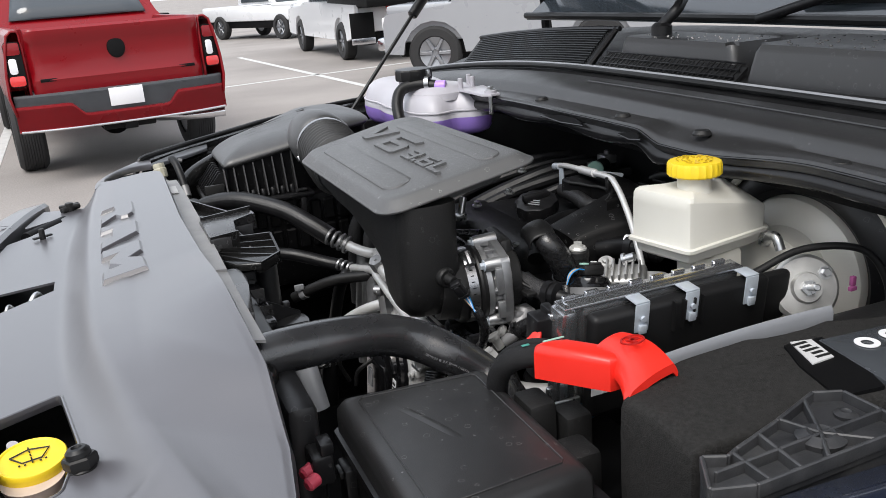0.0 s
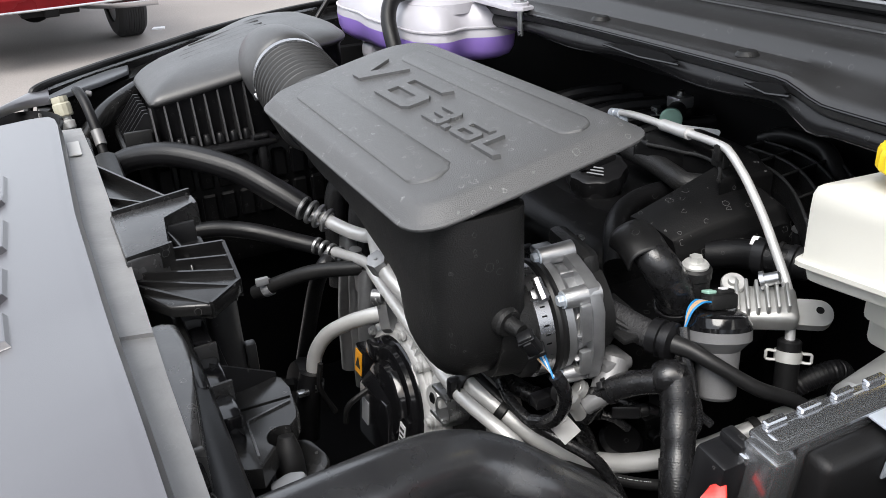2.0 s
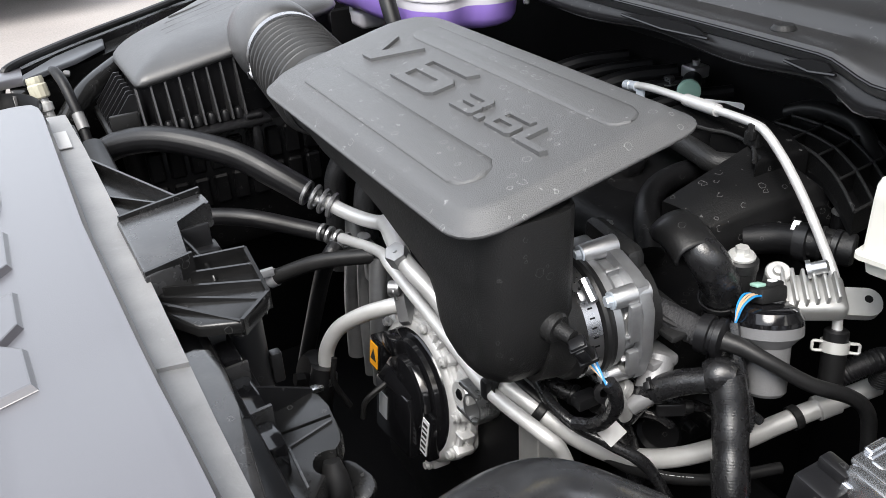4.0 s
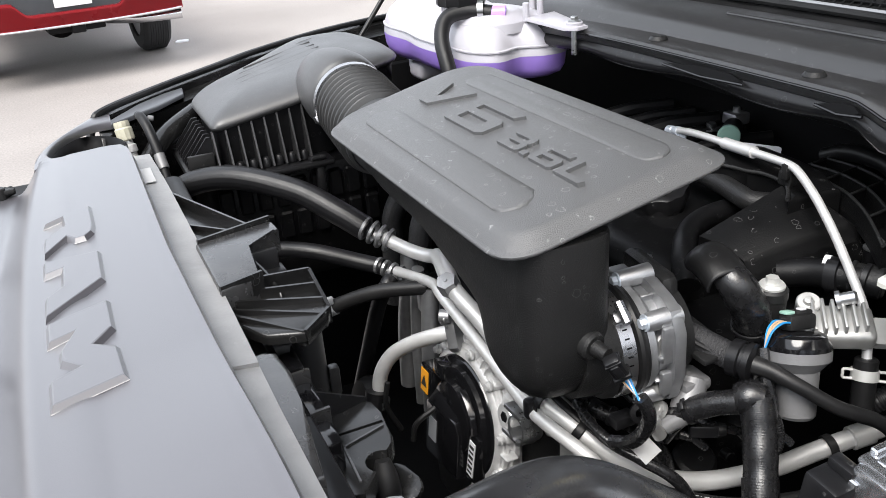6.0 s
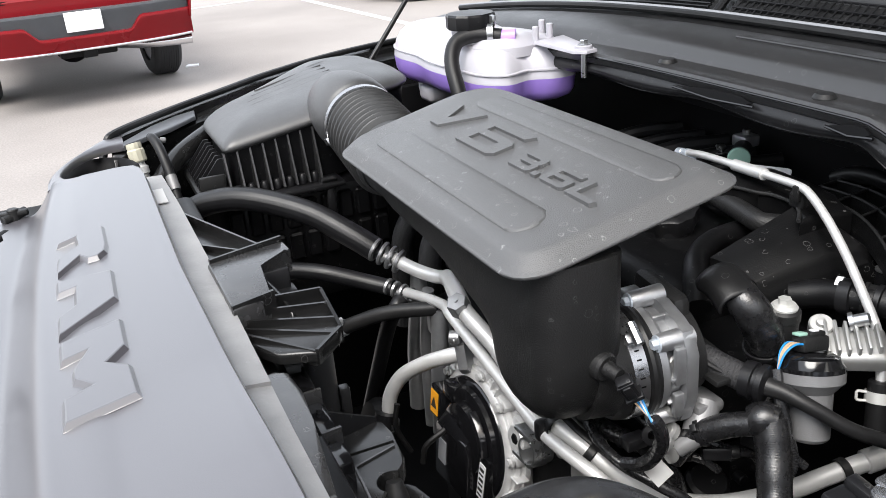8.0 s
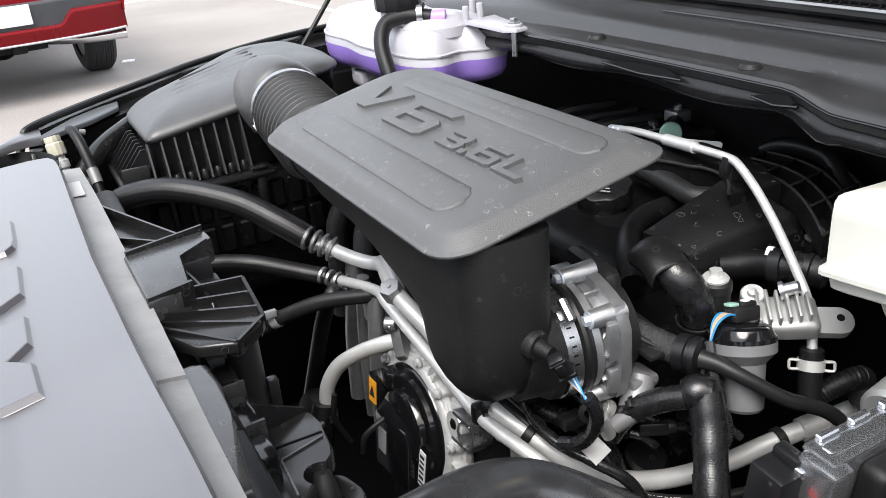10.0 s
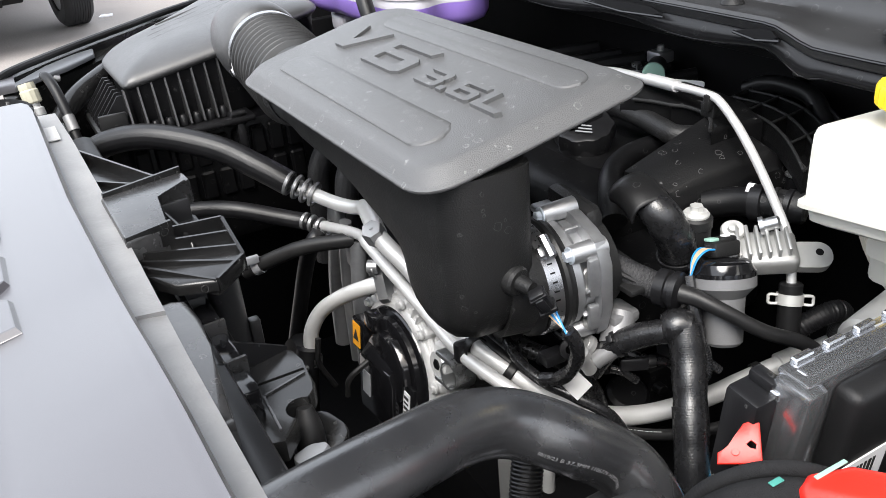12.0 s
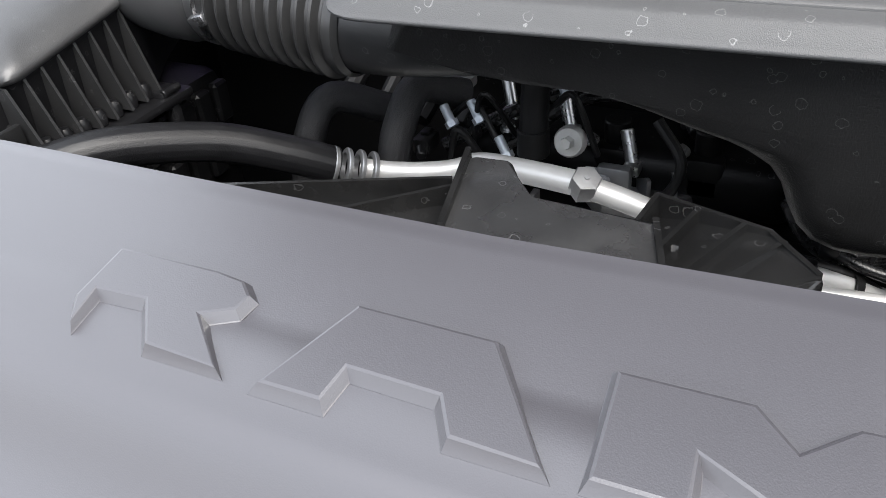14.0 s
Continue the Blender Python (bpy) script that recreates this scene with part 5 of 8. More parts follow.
for k in range(9):
    for r in range(2):
        part("base_cell", box((0.190 + 0.027 * k, 1.594, 1.132 - r * 0.05), (0.021, 0.012, 0.042), 0.003, None, 1), ENGB, airbox)
part("latch_clip", merge(box((0.325, 1.583, 1.172), (0.024, 0.018, 0.020), 0.004), box((0.327, 1.580, 1.142), (0.012, 0.012, 0.05), 0.003), rod((0.315, 1.576, 1.180), (0.337, 1.576, 1.180), 0.004)), BLACKS, airbox)
intake = part("intake_grille", merge(box((0.150, 1.675, 1.176), (0.010, 0.16, 0.012), 0.003), box((0.166, 1.596, 1.196), (0.036, 0.006, 0.030), 0.002), sheet(lambda u, v: (0.186 - 0.034 * u, 1.60 + 0.15 * v, 1.206 - 0.030 * u), [0, 1], [0, 1], 0.004)), BLACK, airbox)
for k in range(7):
    y = 1.614 + 0.020 * k
    ob = part("fin", prism([(0.188, 1.196), (0.188, 1.228), (0.180, 1.228), (0.150, 1.192), (0.150, 1.178)], -0.0015, 0.0015, basis((0, y, 0), (0, -1, 0), (1, 0, 0))), BLACKS, intake)
    ob.matrix_parent_inverse = Matrix.Identity(4)
part("outlet", merge(lathe([(0.046, -0.085), (0.053, -0.06), (0.0565, -0.03), (0.0560, -0.008), (0.054, 0.0), (0.052, 0.004), (0.050, 0.006), (0.049, 0.02)], basis((0.370, 1.540, 1.270), (0.04, -1, -0.1)), 48), box((0.395, 1.640, 1.262), (0.10, 0.12, 0.084), 0.036, None, 5)), AIRB, airbox, "smooth rounded outlet neck", 60)

# ---- throttle body ----
throttle = thing("throttle_body", "cast aluminium throttle body with bolted flange", "throttle body", (0.45, 0.975, 1.10))
TBM = basis((0.400, 0.984, 1.156), (1, -0.12, 0.04), (0, 0, 1)) @ Matrix.Diagonal((1, -1, 1, 1))   # local x up, y away from the driver side
part("coupling", lathe([(0.046, -0.012), (0.049, -0.008), (0.05, -0.002), (0.048, 0.0), (0.048, 0.016), (0.0515, 0.018), (0.0525, 0.021), (0.0515, 0.024), (0.044, 0.025)], TBM, 48), RUBBER, throttle)
part("band_clamp", merge(lathe([(0.0485, 0.001), (0.0508, 0.0015), (0.0508, 0.0145), (0.0485, 0.015)], TBM, 48), box((0, 0, 0), (0.016, 0.010, 0.012), 0.002, TBM @ basis((0.040, -0.032, 0.008), (0.78, -0.62, 0), (0, 0, 1))), lathe([(0, 0), (0.0045, 0), (0.0045, 0.02), (0, 0.02)], TBM @ basis((0.042, -0.045, 0.008), (0.55, 0.75, 0), (0, 0, 1)), 8)), BAND, throttle, "steel band clamp with stamped bars")
for k in range(7):
    a = radians(205 + 9 * k)
    part("stamped_mark", box((0.0508, 0, 0.008), (0.0003, 0.0014, 0.0045), 0.0, TBM @ Matrix.Rotation(a + 1.2, 4, "Z")), DARK, throttle)
housing = part("housing", lathe([(0.03, 0.024), (0.0475, 0.024), (0.0498, 0.027), (0.0498, 0.034), (0.0465, 0.038), (0.0460, 0.050), (0.03, 0.050)], TBM, 56), CASTAL, throttle)
part("flange", prism([(0.050, -0.034), (0.056, -0.008), (0.052, 0.020), (0.034, 0.048), (-0.030, 0.050), (-0.052, 0.010), (-0.053, -0.022), (-0.046, -0.046), (-0.018, -0.056), (0.024, -0.057), (0.044, -0.048)], 0.046, 0.058, TBM, 0.003), CASTAL, throttle)
part("rim", lathe([(0.044, 0.020), (0.0515, 0.0205), (0.0515, 0.0265), (0.044, 0.027)], TBM, 56), RUBBER, throttle, "black rubber lip")
for a in (0.25, 0.62, 1.1, 2.9, 4.2, 4.75, 5.9):
    part("web", box((0.0485, 0, 0.042), (0.008, 0.0035, 0.016), 0.001, TBM @ Matrix.Rotation(a, 4, "Z")), CASTAL, throttle)
for x, y in ((0.036, -0.042), (-0.044, -0.034), (0.054, 0.006), (-0.030, 0.046)):
    c = TBM @ Matrix.Translation((x, y, 0))
    part("bolt_boss", lathe([(0, 0.026), (0.0072, 0.026), (0.0082, 0.028), (0.0092, 0.058), (0, 0.058)], c, 20), CASTAL, throttle)
    part("bolt", bolt(c @ Vector((0, 0, 0.026)), TBM.to_3x3() @ Vector((0, 0, -1)), 0.0050, 0.005), ZINC, throttle)
part("web", box((0.014, -0.0505, 0.046), (0.036, 0.006, 0.018), 0.002, TBM), CASTAL, throttle)
part("web", box((-0.026, -0.048, 0.046), (0.024, 0.007, 0.018), 0.002, TBM), CASTAL, throttle)
part("sensor_pad", box((0.046, 0.026, 0.042), (0.008, 0.030, 0.020), 0.003, TBM, 3), CASTAL, throttle)
part("port", lathe([(0.0072, 0.0), (0.0072, 0.016), (0.0115, 0.017), (0.0135, 0.015), (0.0145, 0.0)], basis((0.440, 0.948, 1.161), (-0.08, -0.80, 0.25), (1, 0, 0)), 28), ALU, throttle)
part("port_thread", lathe([(0, 0.002), (0.0071, 0.002), (0.0071, 0.004), (0, 0.004)], basis((0.440, 0.948, 1.161), (-0.08, -0.80, 0.25), (1, 0, 0)), 20), STEEL, throttle)
part("actuator_cover", merge(box((0.015, 0.02, 0.066), (0.085, 0.075, 0.02), 0.01, TBM), lathe([(0.045, 0.058), (0.042, 0.075), (0, 0.08)], TBM, 28)), BLACK, throttle)

# ---- engine: block, manifold, covers ----
engine = thing("engine", "black and aluminium V6 engine in the bay", "engine", (0.6, 1.15, 0.8))
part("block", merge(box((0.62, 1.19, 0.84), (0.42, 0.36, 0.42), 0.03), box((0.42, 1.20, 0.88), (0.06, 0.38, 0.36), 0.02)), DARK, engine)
part("timing_cover", merge(box((0.405, 1.13, 0.95), (0.03, 0.26, 0.22), 0.012), box((0.408, 1.055, 1.035), (0.026, 0.07, 0.05), 0.008), box((0.405, 1.00, 1.000), (0.020, 0.035, 0.05), 0.006), *[rod((0.39, y, z), (0.375, y, z), 0.008) for y, z in ((1.03, 1.04), (1.07, 1.05), (1.13, 1.05), (1.2, 1.02), (1.24, 0.96))]), ALU, engine)


# black engine top: cover panel, ribbed manifold, oil cap, hoses
def top_panel(u, v):
    a = Vector((0.578, 1.060, 1.188)).lerp(Vector((0.700, 1.052, 1.231)), u)
    b = Vector((0.590, 0.998, 1.176)).lerp(Vector((0.714, 0.972, 1.200)), u)
    p = a.lerp(b, v)
    p.z += 0.008 * math.sin(math.pi * v) * math.sin(math.pi * min(1, u + 0.15)) - 0.014 * ease((v - 0.86) / 0.14) - 0.010 * ease((u - 0.9) / 0.1)
    return p


part("top_panel", sheet(top_panel, steps(0, 1, 24), steps(0, 1, 24), 0.030), ENGTOP, engine, "black plastic engine top panel with water spots")
part("rear_shelf", prism([(0.655, 1.020), (0.672, 1.036), (0.684, 1.052), (0.689, 1.070), (0.688, 1.090), (0.682, 1.106), (0.688, 1.112), (0.676, 1.125), (0.668, 1.150), (0.672, 1.180), (0.72, 1.19), (0.755, 1.16), (0.752, 1.10), (0.738, 1.055), (0.718, 1.012)], 1.198, 1.2245, None, 0.006, 3), ENGTOP, engine, "raised black shelf with a curved cut-out")
part("shelf_lip", tube([(0.657, 1.024, 1.222), (0.672, 1.038, 1.2235), (0.683, 1.054, 1.2245), (0.687, 1.071, 1.2245), (0.686, 1.090, 1.2245), (0.680, 1.105, 1.224), (0.675, 1.125, 1.224), (0.667, 1.150, 1.223)], 0.0022, 10), BLACK, engine)
part("intake_plenum", merge(box((0.70, 1.24, 1.125), (0.26, 0.24, 0.07), 0.03, None, 4), box((0.58, 1.22, 1.12), (0.1, 0.34, 0.08), 0.03, None, 4)), ENGB, engine)
grid_o = Vector((0.818, 1.100, 1.219))
gu, gv = Vector((-0.088, -0.012, 0.0)), Vector((-0.062, -0.170, -0.010))


def lattice_point(u, v, drop=0.0):
    """A place on the ribbed manifold top, bowed along its length."""
    return grid_o + gu * u + gv * v + Vector((0.020 * math.sin(math.pi * v), 0, 0.006 * math.sin(math.pi * v) - drop))


part("lattice_floor", sheet(lambda u, v: lattice_point(u, v, 0.020), steps(0, 1, 6), steps(0, 1, 8), 0.006), ENGB, engine)
for k in range(4):
    part("lattice_rib", merge(sheet(lambda u, v: lattice_point(k / 3, v, 0.018 * u), steps(0, 1, 2), steps(0, 1, 10), 0.003), tube([lattice_point(k / 3, q / 6) for q in range(7)], 0.0017, 8)), BLACK, engine)
for k in range(5):
    part("lattice_rib", merge(sheet(lambda u, v: lattice_point(v, k / 4, 0.018 * u), steps(0, 1, 2), steps(0, 1, 6), 0.003), tube([lattice_point(q / 3, k / 4) for q in range(4)], 0.0016, 8)), BLACK, engine)
part("valve_cover", merge(box((0.53, 1.19, 1.085), (0.16, 0.3, 0.06), 0.02, None, 3), box((0.61, 1.04, 1.07), (0.20, 0.13, 0.1), 0.02, None, 3)), ENGB, engine)
oil = part("oil_cap", merge(lathe([(0.026, -0.02), (0.034, -0.016), (0.036, -0.004), (0.034, 0.004), (0.03, 0.006), (0, 0.006)], basis((0.632, 1.196, 1.186), (-0.2, -0.2, 1)), 36, 10, 0.03), box((0.632, 1.196, 1.196), (0.05, 0.012, 0.014), 0.004), rod((0.632, 1.196, 1.10), (0.632, 1.196, 1.175), 0.03)), BLACKS, engine, "black oil filler cap")
for k in range(3):
    part("oil_cap_print", box((0.0, -0.012 + 0.006 * k, 0.0068), (0.02 - 0.004 * k, 0.002, 0.0006), 0, basis((0.628, 1.186, 1.186), (-0.2, -0.2, 1), (0.6, -0.8, 0))), GREYPL, engine)
part("vacuum_hose", tube([(0.801, 1.11, 1.215), (0.804, 1.085, 1.226), (0.804, 1.05, 1.229), (0.804, 1.02, 1.222), (0.785, 0.985, 1.20), (0.76, 0.95, 1.17)], 0.010, 12), RUBBER, engine)
part("fuel_rail", tube([(0.625, 0.995, 1.160), (0.642, 0.973, 1.166), (0.655, 0.945, 1.170), (0.672, 0.915, 1.169)], 0.0145, 16), ENGB, engine)
part("rail_collar", merge(lathe([(0.0145, 0), (0.018, 0.001), (0.018, 0.012), (0.0145, 0.013)], basis((0.650, 0.958, 1.168), (0.35, -0.85, 0.1)), 24), lathe([(0.0145, 0), (0.017, 0.001), (0.017, 0.006), (0.0145, 0.007)], basis((0.664, 0.93, 1.17), (0.35, -0.85, 0.0)), 24)), BLACKS, engine)
part("pale_clip", sheet(lambda u, v: Vector((0.650, 0.960, 1.168)) + Vector((0.35, -0.85, 0.1)).normalized() * (0.006 * (v - 0.5)) + Vector((-0.5, -0.2, 0.0)) * 0.019 * math.sin(2.2 * (u - 0.45)) + Vector((0, 0, 0.0195)) * math.cos(2.2 * (u - 0.45)), steps(0, 1, 10), steps(0, 1, 2), 0.001), WHITE, engine)
part("rail_cap", lathe([(0, 0.030), (0.013, 0.030), (0.015, 0.028), (0.015, 0.004), (0.0165, 0.003), (0.0165, 0.0), (0, 0.0)], basis((0.660, 0.940, 1.170), (0.45, -0.85, 0.0)), 24), BLACK, engine)
for c in ((0.698, 0.948, 1.187), (0.85, 1.075, 1.229), (0.80, 1.30, 1.20)):
    part("stud", rod((c[0], c[1], c[2] - 0.03), c, 0.010), ENGB, engine)
    part("bolt", bolt(c, (0, 0, 1), 0.0075, 0.009), STEEL, engine)
part("mint_plug", rod((0.764, 1.226, 1.216), (0.769, 1.233, 1.2155), 0.0140, 0.001, 32), MINT, engine, "mint green plastic plug")
part("plug_body", rod((0.769, 1.233, 1.2155), (0.806, 1.265, 1.212), 0.0125, 0.003), ENGB, engine)
part("silver_block", merge(box((0.818, 1.274, 1.220), (0.026, 0.026, 0.016), 0.003), rod((0.818, 1.274, 1.226), (0.818, 1.274, 1.235), 0.005)), CASTAL, engine)
part("paper_tag", prism(rounded(-0.024, -0.010, 0.024, 0.010, 0.006), 0, 0.0008, basis((0.745, 1.155, 1.222), (-0.2, -0.2, 1), (0.6, -0.8, 0))), WHITE, engine, "white paper tag with printed bars")
part("tag_print", box((0.0, 0.001, 0.0012), (0.008, 0.006, 0.0004), 0.0, basis((0.745, 1.155, 1.222), (-0.2, -0.2, 1), (0.6, -0.8, 0))), INK, engine)
part("cross_pipe", tube([(0.700, 1.225, 1.190), (0.684, 1.180, 1.198), (0.674, 1.140, 1.201), (0.666, 1.100, 1.201), (0.664, 1.080, 1.200), (0.682, 1.062, 1.199)], 0.0118, 16), BLACK, engine)
part("runner", tube([(0.545, 1.035, 1.150), (0.566, 1.066, 1.168), (0.594, 1.095, 1.172), (0.629, 1.114, 1.174), (0.67, 1.118, 1.175), (0.71, 1.112, 1.175)], 0.0135, 16), ENGB, engine)
for k in range(5):
    y = 1.33 + 0.05 * k
    part("hose_run", tube([(0.52, y, 1.08), (0.62, y - 0.02, 1.14 + 0.01 * (k % 2)), (0.76, y - 0.06, 1.19), (0.84, y - 0.1, 1.2)], 0.009 + 0.002 * (k % 3), 10), HOSE, engine)
for c, m_ in (((0.47, 1.30, 1.13), STEEL), ((0.46, 1.24, 1.12), STEEL), ((0.50, 1.36, 1.14), ALU), ((0.45, 1.18, 1.10), STEEL), ((0.53, 1.28, 1.16), STEEL)):
    part("injector_clip", merge(rod(c, (c[0] + 0.012, c[1] + 0.01, c[2] + 0.03), 0.006), box(c, (0.02, 0.015, 0.012), 0.003)), m_, engine)
for y in (1.12, 1.2, 1.28):
    part("ignition_coil", merge(box((0.47, y, 1.095), (0.04, 0.035, 0.04), 0.006), rod((0.47, y, 1.11), (0.47, y, 1.135), 0.012)), ENGB, engine)
    part("coil_bolt", bolt((0.455, y + 0.02, 1.118), (-0.3, 0, 1), 0.005), STEEL, engine)
part("front_bracket", merge(prism([(0.434, 1.218), (0.470, 1.198), (0.501, 1.171), (0.496, 1.140), (0.471, 1.118), (0.440, 1.130), (0.417, 1.147), (0.408, 1.196)], 1.066, 1.080, None, 0.004), *[prism([(0, 0), (0.045, 0), (0.006, 0.022), (0, 0.022)], -0.002, 0.002, basis((x, y, 1.079), (0.5, -0.8, 0), (0.8, 0.5, 0)), 0.0008) for x, y in ((0.420, 1.185), (0.428, 1.160), (0.445, 1.140))], box((0.425, 1.19, 1.096), (0.012, 0.030, 0.034), 0.004)), CASTAL, engine, "cast bracket plate with webs")
part("ribbed_plug", merge(box((0.418, 1.205, 1.098), (0.022, 0.026, 0.014), 0.003), *[box((0.411 + 0.005 * k, 1.205, 1.106), (0.002, 0.022, 0.003), 0.0005) for k in range(4)]), GREYPL, engine)
part("pale_knob", merge(lathe([(0, 0.01), (0.012, 0.01), (0.014, 0.006), (0.014, 0), (0, 0)], basis((0.42, 1.227, 1.134), (-1, 0, 0.3)), 24), lathe([(0, 0.02), (0.005, 0.02), (0.006, 0.01), (0, 0.01)], basis((0.42, 1.227, 1.134), (-1, 0, 0.3)), 6)), PALE, engine, "pale plastic knob")
part("breather_pipe", tube([(0.43, 1.26, 1.20), (0.425, 1.262, 1.16), (0.42, 1.262, 1.12)], 0.013, 14), HOSE, engine)
part("pipe_collar", rod((0.421, 1.262, 1.14), (0.42, 1.262, 1.115), 0.0145), HOLD, engine)
for a, b, c, r in (((0.44, 1.33, 1.10), (0.425, 1.31, 1.165), (0.44, 1.285, 1.12), 0.0026), ((0.45, 1.36, 1.12), (0.435, 1.325, 1.15), (0.425, 1.295, 1.115), 0.0032), ((0.43, 1.245, 1.16), (0.42, 1.225, 1.175), (0.425, 1.205, 1.12), 0.0030), ((0.42, 1.345, 1.09), (0.41, 1.33, 1.135), (0.415, 1.305, 1.10), 0.0036)):
    part("sensor_wire", tube([a, b, c], r, 8, 8), RUBBER, engine)
for c in ((0.428, 1.315, 1.135), (0.432, 1.345, 1.125), (0.418, 1.285, 1.108), (0.436, 1.235, 1.165)):
    part("pipe_fitting", merge(rod(c, (c[0] + 0.006, c[1] + 0.012, c[2] + 0.018), 0.0045), lathe([(0, 0), (0.0066, 0), (0.0066, 0.006), (0, 0.006)], basis(c, (0.3, 0.6, 0.8)), 6)), ZINC, engine)
part("sensor_hose", tube([(0.445, 1.16, 1.15), (0.43, 1.135, 1.12), (0.425, 1.15, 1.085), (0.43, 1.19, 1.075)], 0.005, 10), RUBBER, engine)
for x, y, z in ((0.475, 1.05, 1.10), (0.49, 1.02, 1.085), (0.50, 1.09, 1.115), (0.52, 1.06, 1.12), (0.46, 1.33, 1.12), (0.44, 1.38, 1.10), (0.50, 1.14, 1.13)):
    part("wiring_plug", merge(box((x, y, z), (0.026, 0.018, 0.016), 0.003), box((x + 0.004, y, z + 0.009), (0.012, 0.009, 0.005), 0.001), rod((x - 0.012, y, z), (x - 0.022, y - 0.006, z - 0.004), 0.005)), BLACKS, engine)
for k, (a, b, c) in enumerate((((0.45, 1.30, 1.10), (0.48, 1.22, 1.15), (0.50, 1.10, 1.13)), ((0.44, 1.36, 1.10), (0.47, 1.28, 1.14), (0.53, 1.20, 1.15)), ((0.47, 1.08, 1.08), (0.50, 1.02, 1.11), (0.53, 1.0, 1.08)))):
    part("loom_branch", tube([a, b, c], 0.0055 + 0.001 * (k % 2), 10, 8, wob=0.12), TAPE, engine)
for c in ((0.545, 1.10, 1.15), (0.60, 1.23, 1.20), (0.66, 1.30, 1.215), (0.575, 1.31, 1.165), (0.74, 1.02, 1.195)):
    part("cover_bolt", bolt(c, (0, -0.1, 1), 0.006, 0.007), STEEL, engine)
part("lower_cover", merge(box((0.54, 1.06, 0.96), (0.22, 0.10, 0.12), 0.02, None, 3), box((0.52, 0.92, 0.86), (0.26, 0.20, 0.05), 0.02, None, 3)), DARK, engine)
part("oil_filter_stub", merge(rod((0.50, 0.985, 0.94), (0.50, 0.955, 1.01), 0.022, 0.004), box((0.56, 0.98, 0.985), (0.05, 0.03, 0.05), 0.008), *[rod((0.545 + 0.022 * k, 0.966, 0.99), (0.545 + 0.022 * k, 0.955, 0.99), 0.006) for k in range(2)]), ENGB, engine)
part("small_valve", merge(rod((0.455, 0.925, 1.095), (0.475, 0.94, 1.12), 0.014, 0.003), box((0.47, 0.94, 1.118), (0.03, 0.03, 0.012), 0.004), rod((0.437, 0.93, 1.085), (0.455, 0.92, 1.10), 0.008)), CAST, engine, "grey composite purge valve")
for c, d in (((0.425, 0.955, 1.105), (0.44, 0.94, 1.12)), ((0.435, 0.94, 1.10), (0.452, 0.935, 1.085)), ((0.42, 0.93, 1.10), (0.43, 0.925, 1.08)), ((0.445, 0.955, 1.12), (0.46, 0.95, 1.10))):
    part("pipe_stub", merge(rod(c, d, 0.006), lathe([(0.004, 0), (0.009, 0.001), (0.009, 0.006), (0.004, 0.007)], basis(c, Vector(d) - Vector(c)), 16)), ALU, engine)
TAGM = basis((0.416, 0.928, 1.070), (-0.40, -0.55, 0.72), (1, 0.1, 0.4))
part("white_tag", merge(box((0, 0, 0), (0.019, 0.020, 0.001), 0.0003, TAGM), box((0.003, 0.009, 0.0012), (0.009, 0.008, 0.001), 0.0003, TAGM)), PAPER, engine, "torn white paper tag")

# ---- coolant reservoir ----
coolant = thing("coolant_reservoir", "translucent white coolant reservoir half full of purple coolant", "coolant reservoir", (0.62, 1.7, 1.15))


def tank_outline(g=0.0):
    pts = [(0.49, 1.60), (0.50, 1.515), (0.545, 1.475), (0.60, 1.488), (0.645, 1.47), (0.70, 1.475), (0.725, 1.53), (0.725, 1.66), (0.72, 1.80), (0.69, 1.90), (0.60, 1.94), (0.52, 1.92), (0.485, 1.85), (0.491, 1.76), (0.482, 1.68)]
    path = smooth_path([(x, y, 0) for x, y in pts + pts[:1]], 3)[:-1]
    cx, cy = 0.64, 1.70
    out = []
    for p in path:
        d = Vector((0.553 + (p.x - 0.485) * 0.73 - cx, 1.945 - (1.945 - p.y) * 0.90 - cy))
        q = d - d.normalized() * g
        out.append((cx + q.x, cy + q.y))
    return out


def stack(levels, outline):
    bm = bmesh.new()
    rings = [[bm.verts.new((x, y, z)) for x, y in outline(g)] for g, z in levels]
    k = len(rings[0])
    for a, b in zip(rings, rings[1:]):
        for i in range(k):
            bm.faces.new((a[i], a[(i + 1) % k], b[(i + 1) % k], b[i]))
    bm.faces.new(rings[0])
    bm.faces.new(rings[-1])
    return bm


part("lower_tank", stack([(0.050, 1.244), (0.026, 1.247), (0.010, 1.254), (0.003, 1.264), (0.0, 1.284)], tank_outline), PURPLE, coolant, "purple coolant behind the translucent wall", 60)
part("upper_tank", stack([(0.0, 1.2842), (0.003, 1.298), (0.010, 1.312), (0.022, 1.326), (0.040, 1.336), (0.06, 1.341), (0.08, 1.343)], tank_outline), NAT, coolant, "milky white upper half", 60)
part("seam", stack([(0.0010, 1.2960), (-0.0005, 1.2970), (-0.0005, 1.2990), (0.0020, 1.3000)], tank_outline), NAT, coolant)
part("neck", lathe([(0.03, 0), (0.03, 0.02), (0, 0.02)], basis((0.59, 1.625, 1.336), (0, 0, 1)), 28), NAT, coolant)
ccap = part("cap", lathe([(0.031, 0.0), (0.036, 0.001), (0.037, 0.004), (0.037, 0.02), (0.035, 0.023), (0.0, 0.0235)], basis((0.59, 1.625, 1.356), (0, 0, 1)), 48, 12, 0.02), BLACKS, coolant, "black ribbed pressure cap")
part("nipple", rod((0.61, 1.582, 1.345), (0.635, 1.565, 1.345), 0.011), LILAC, coolant)
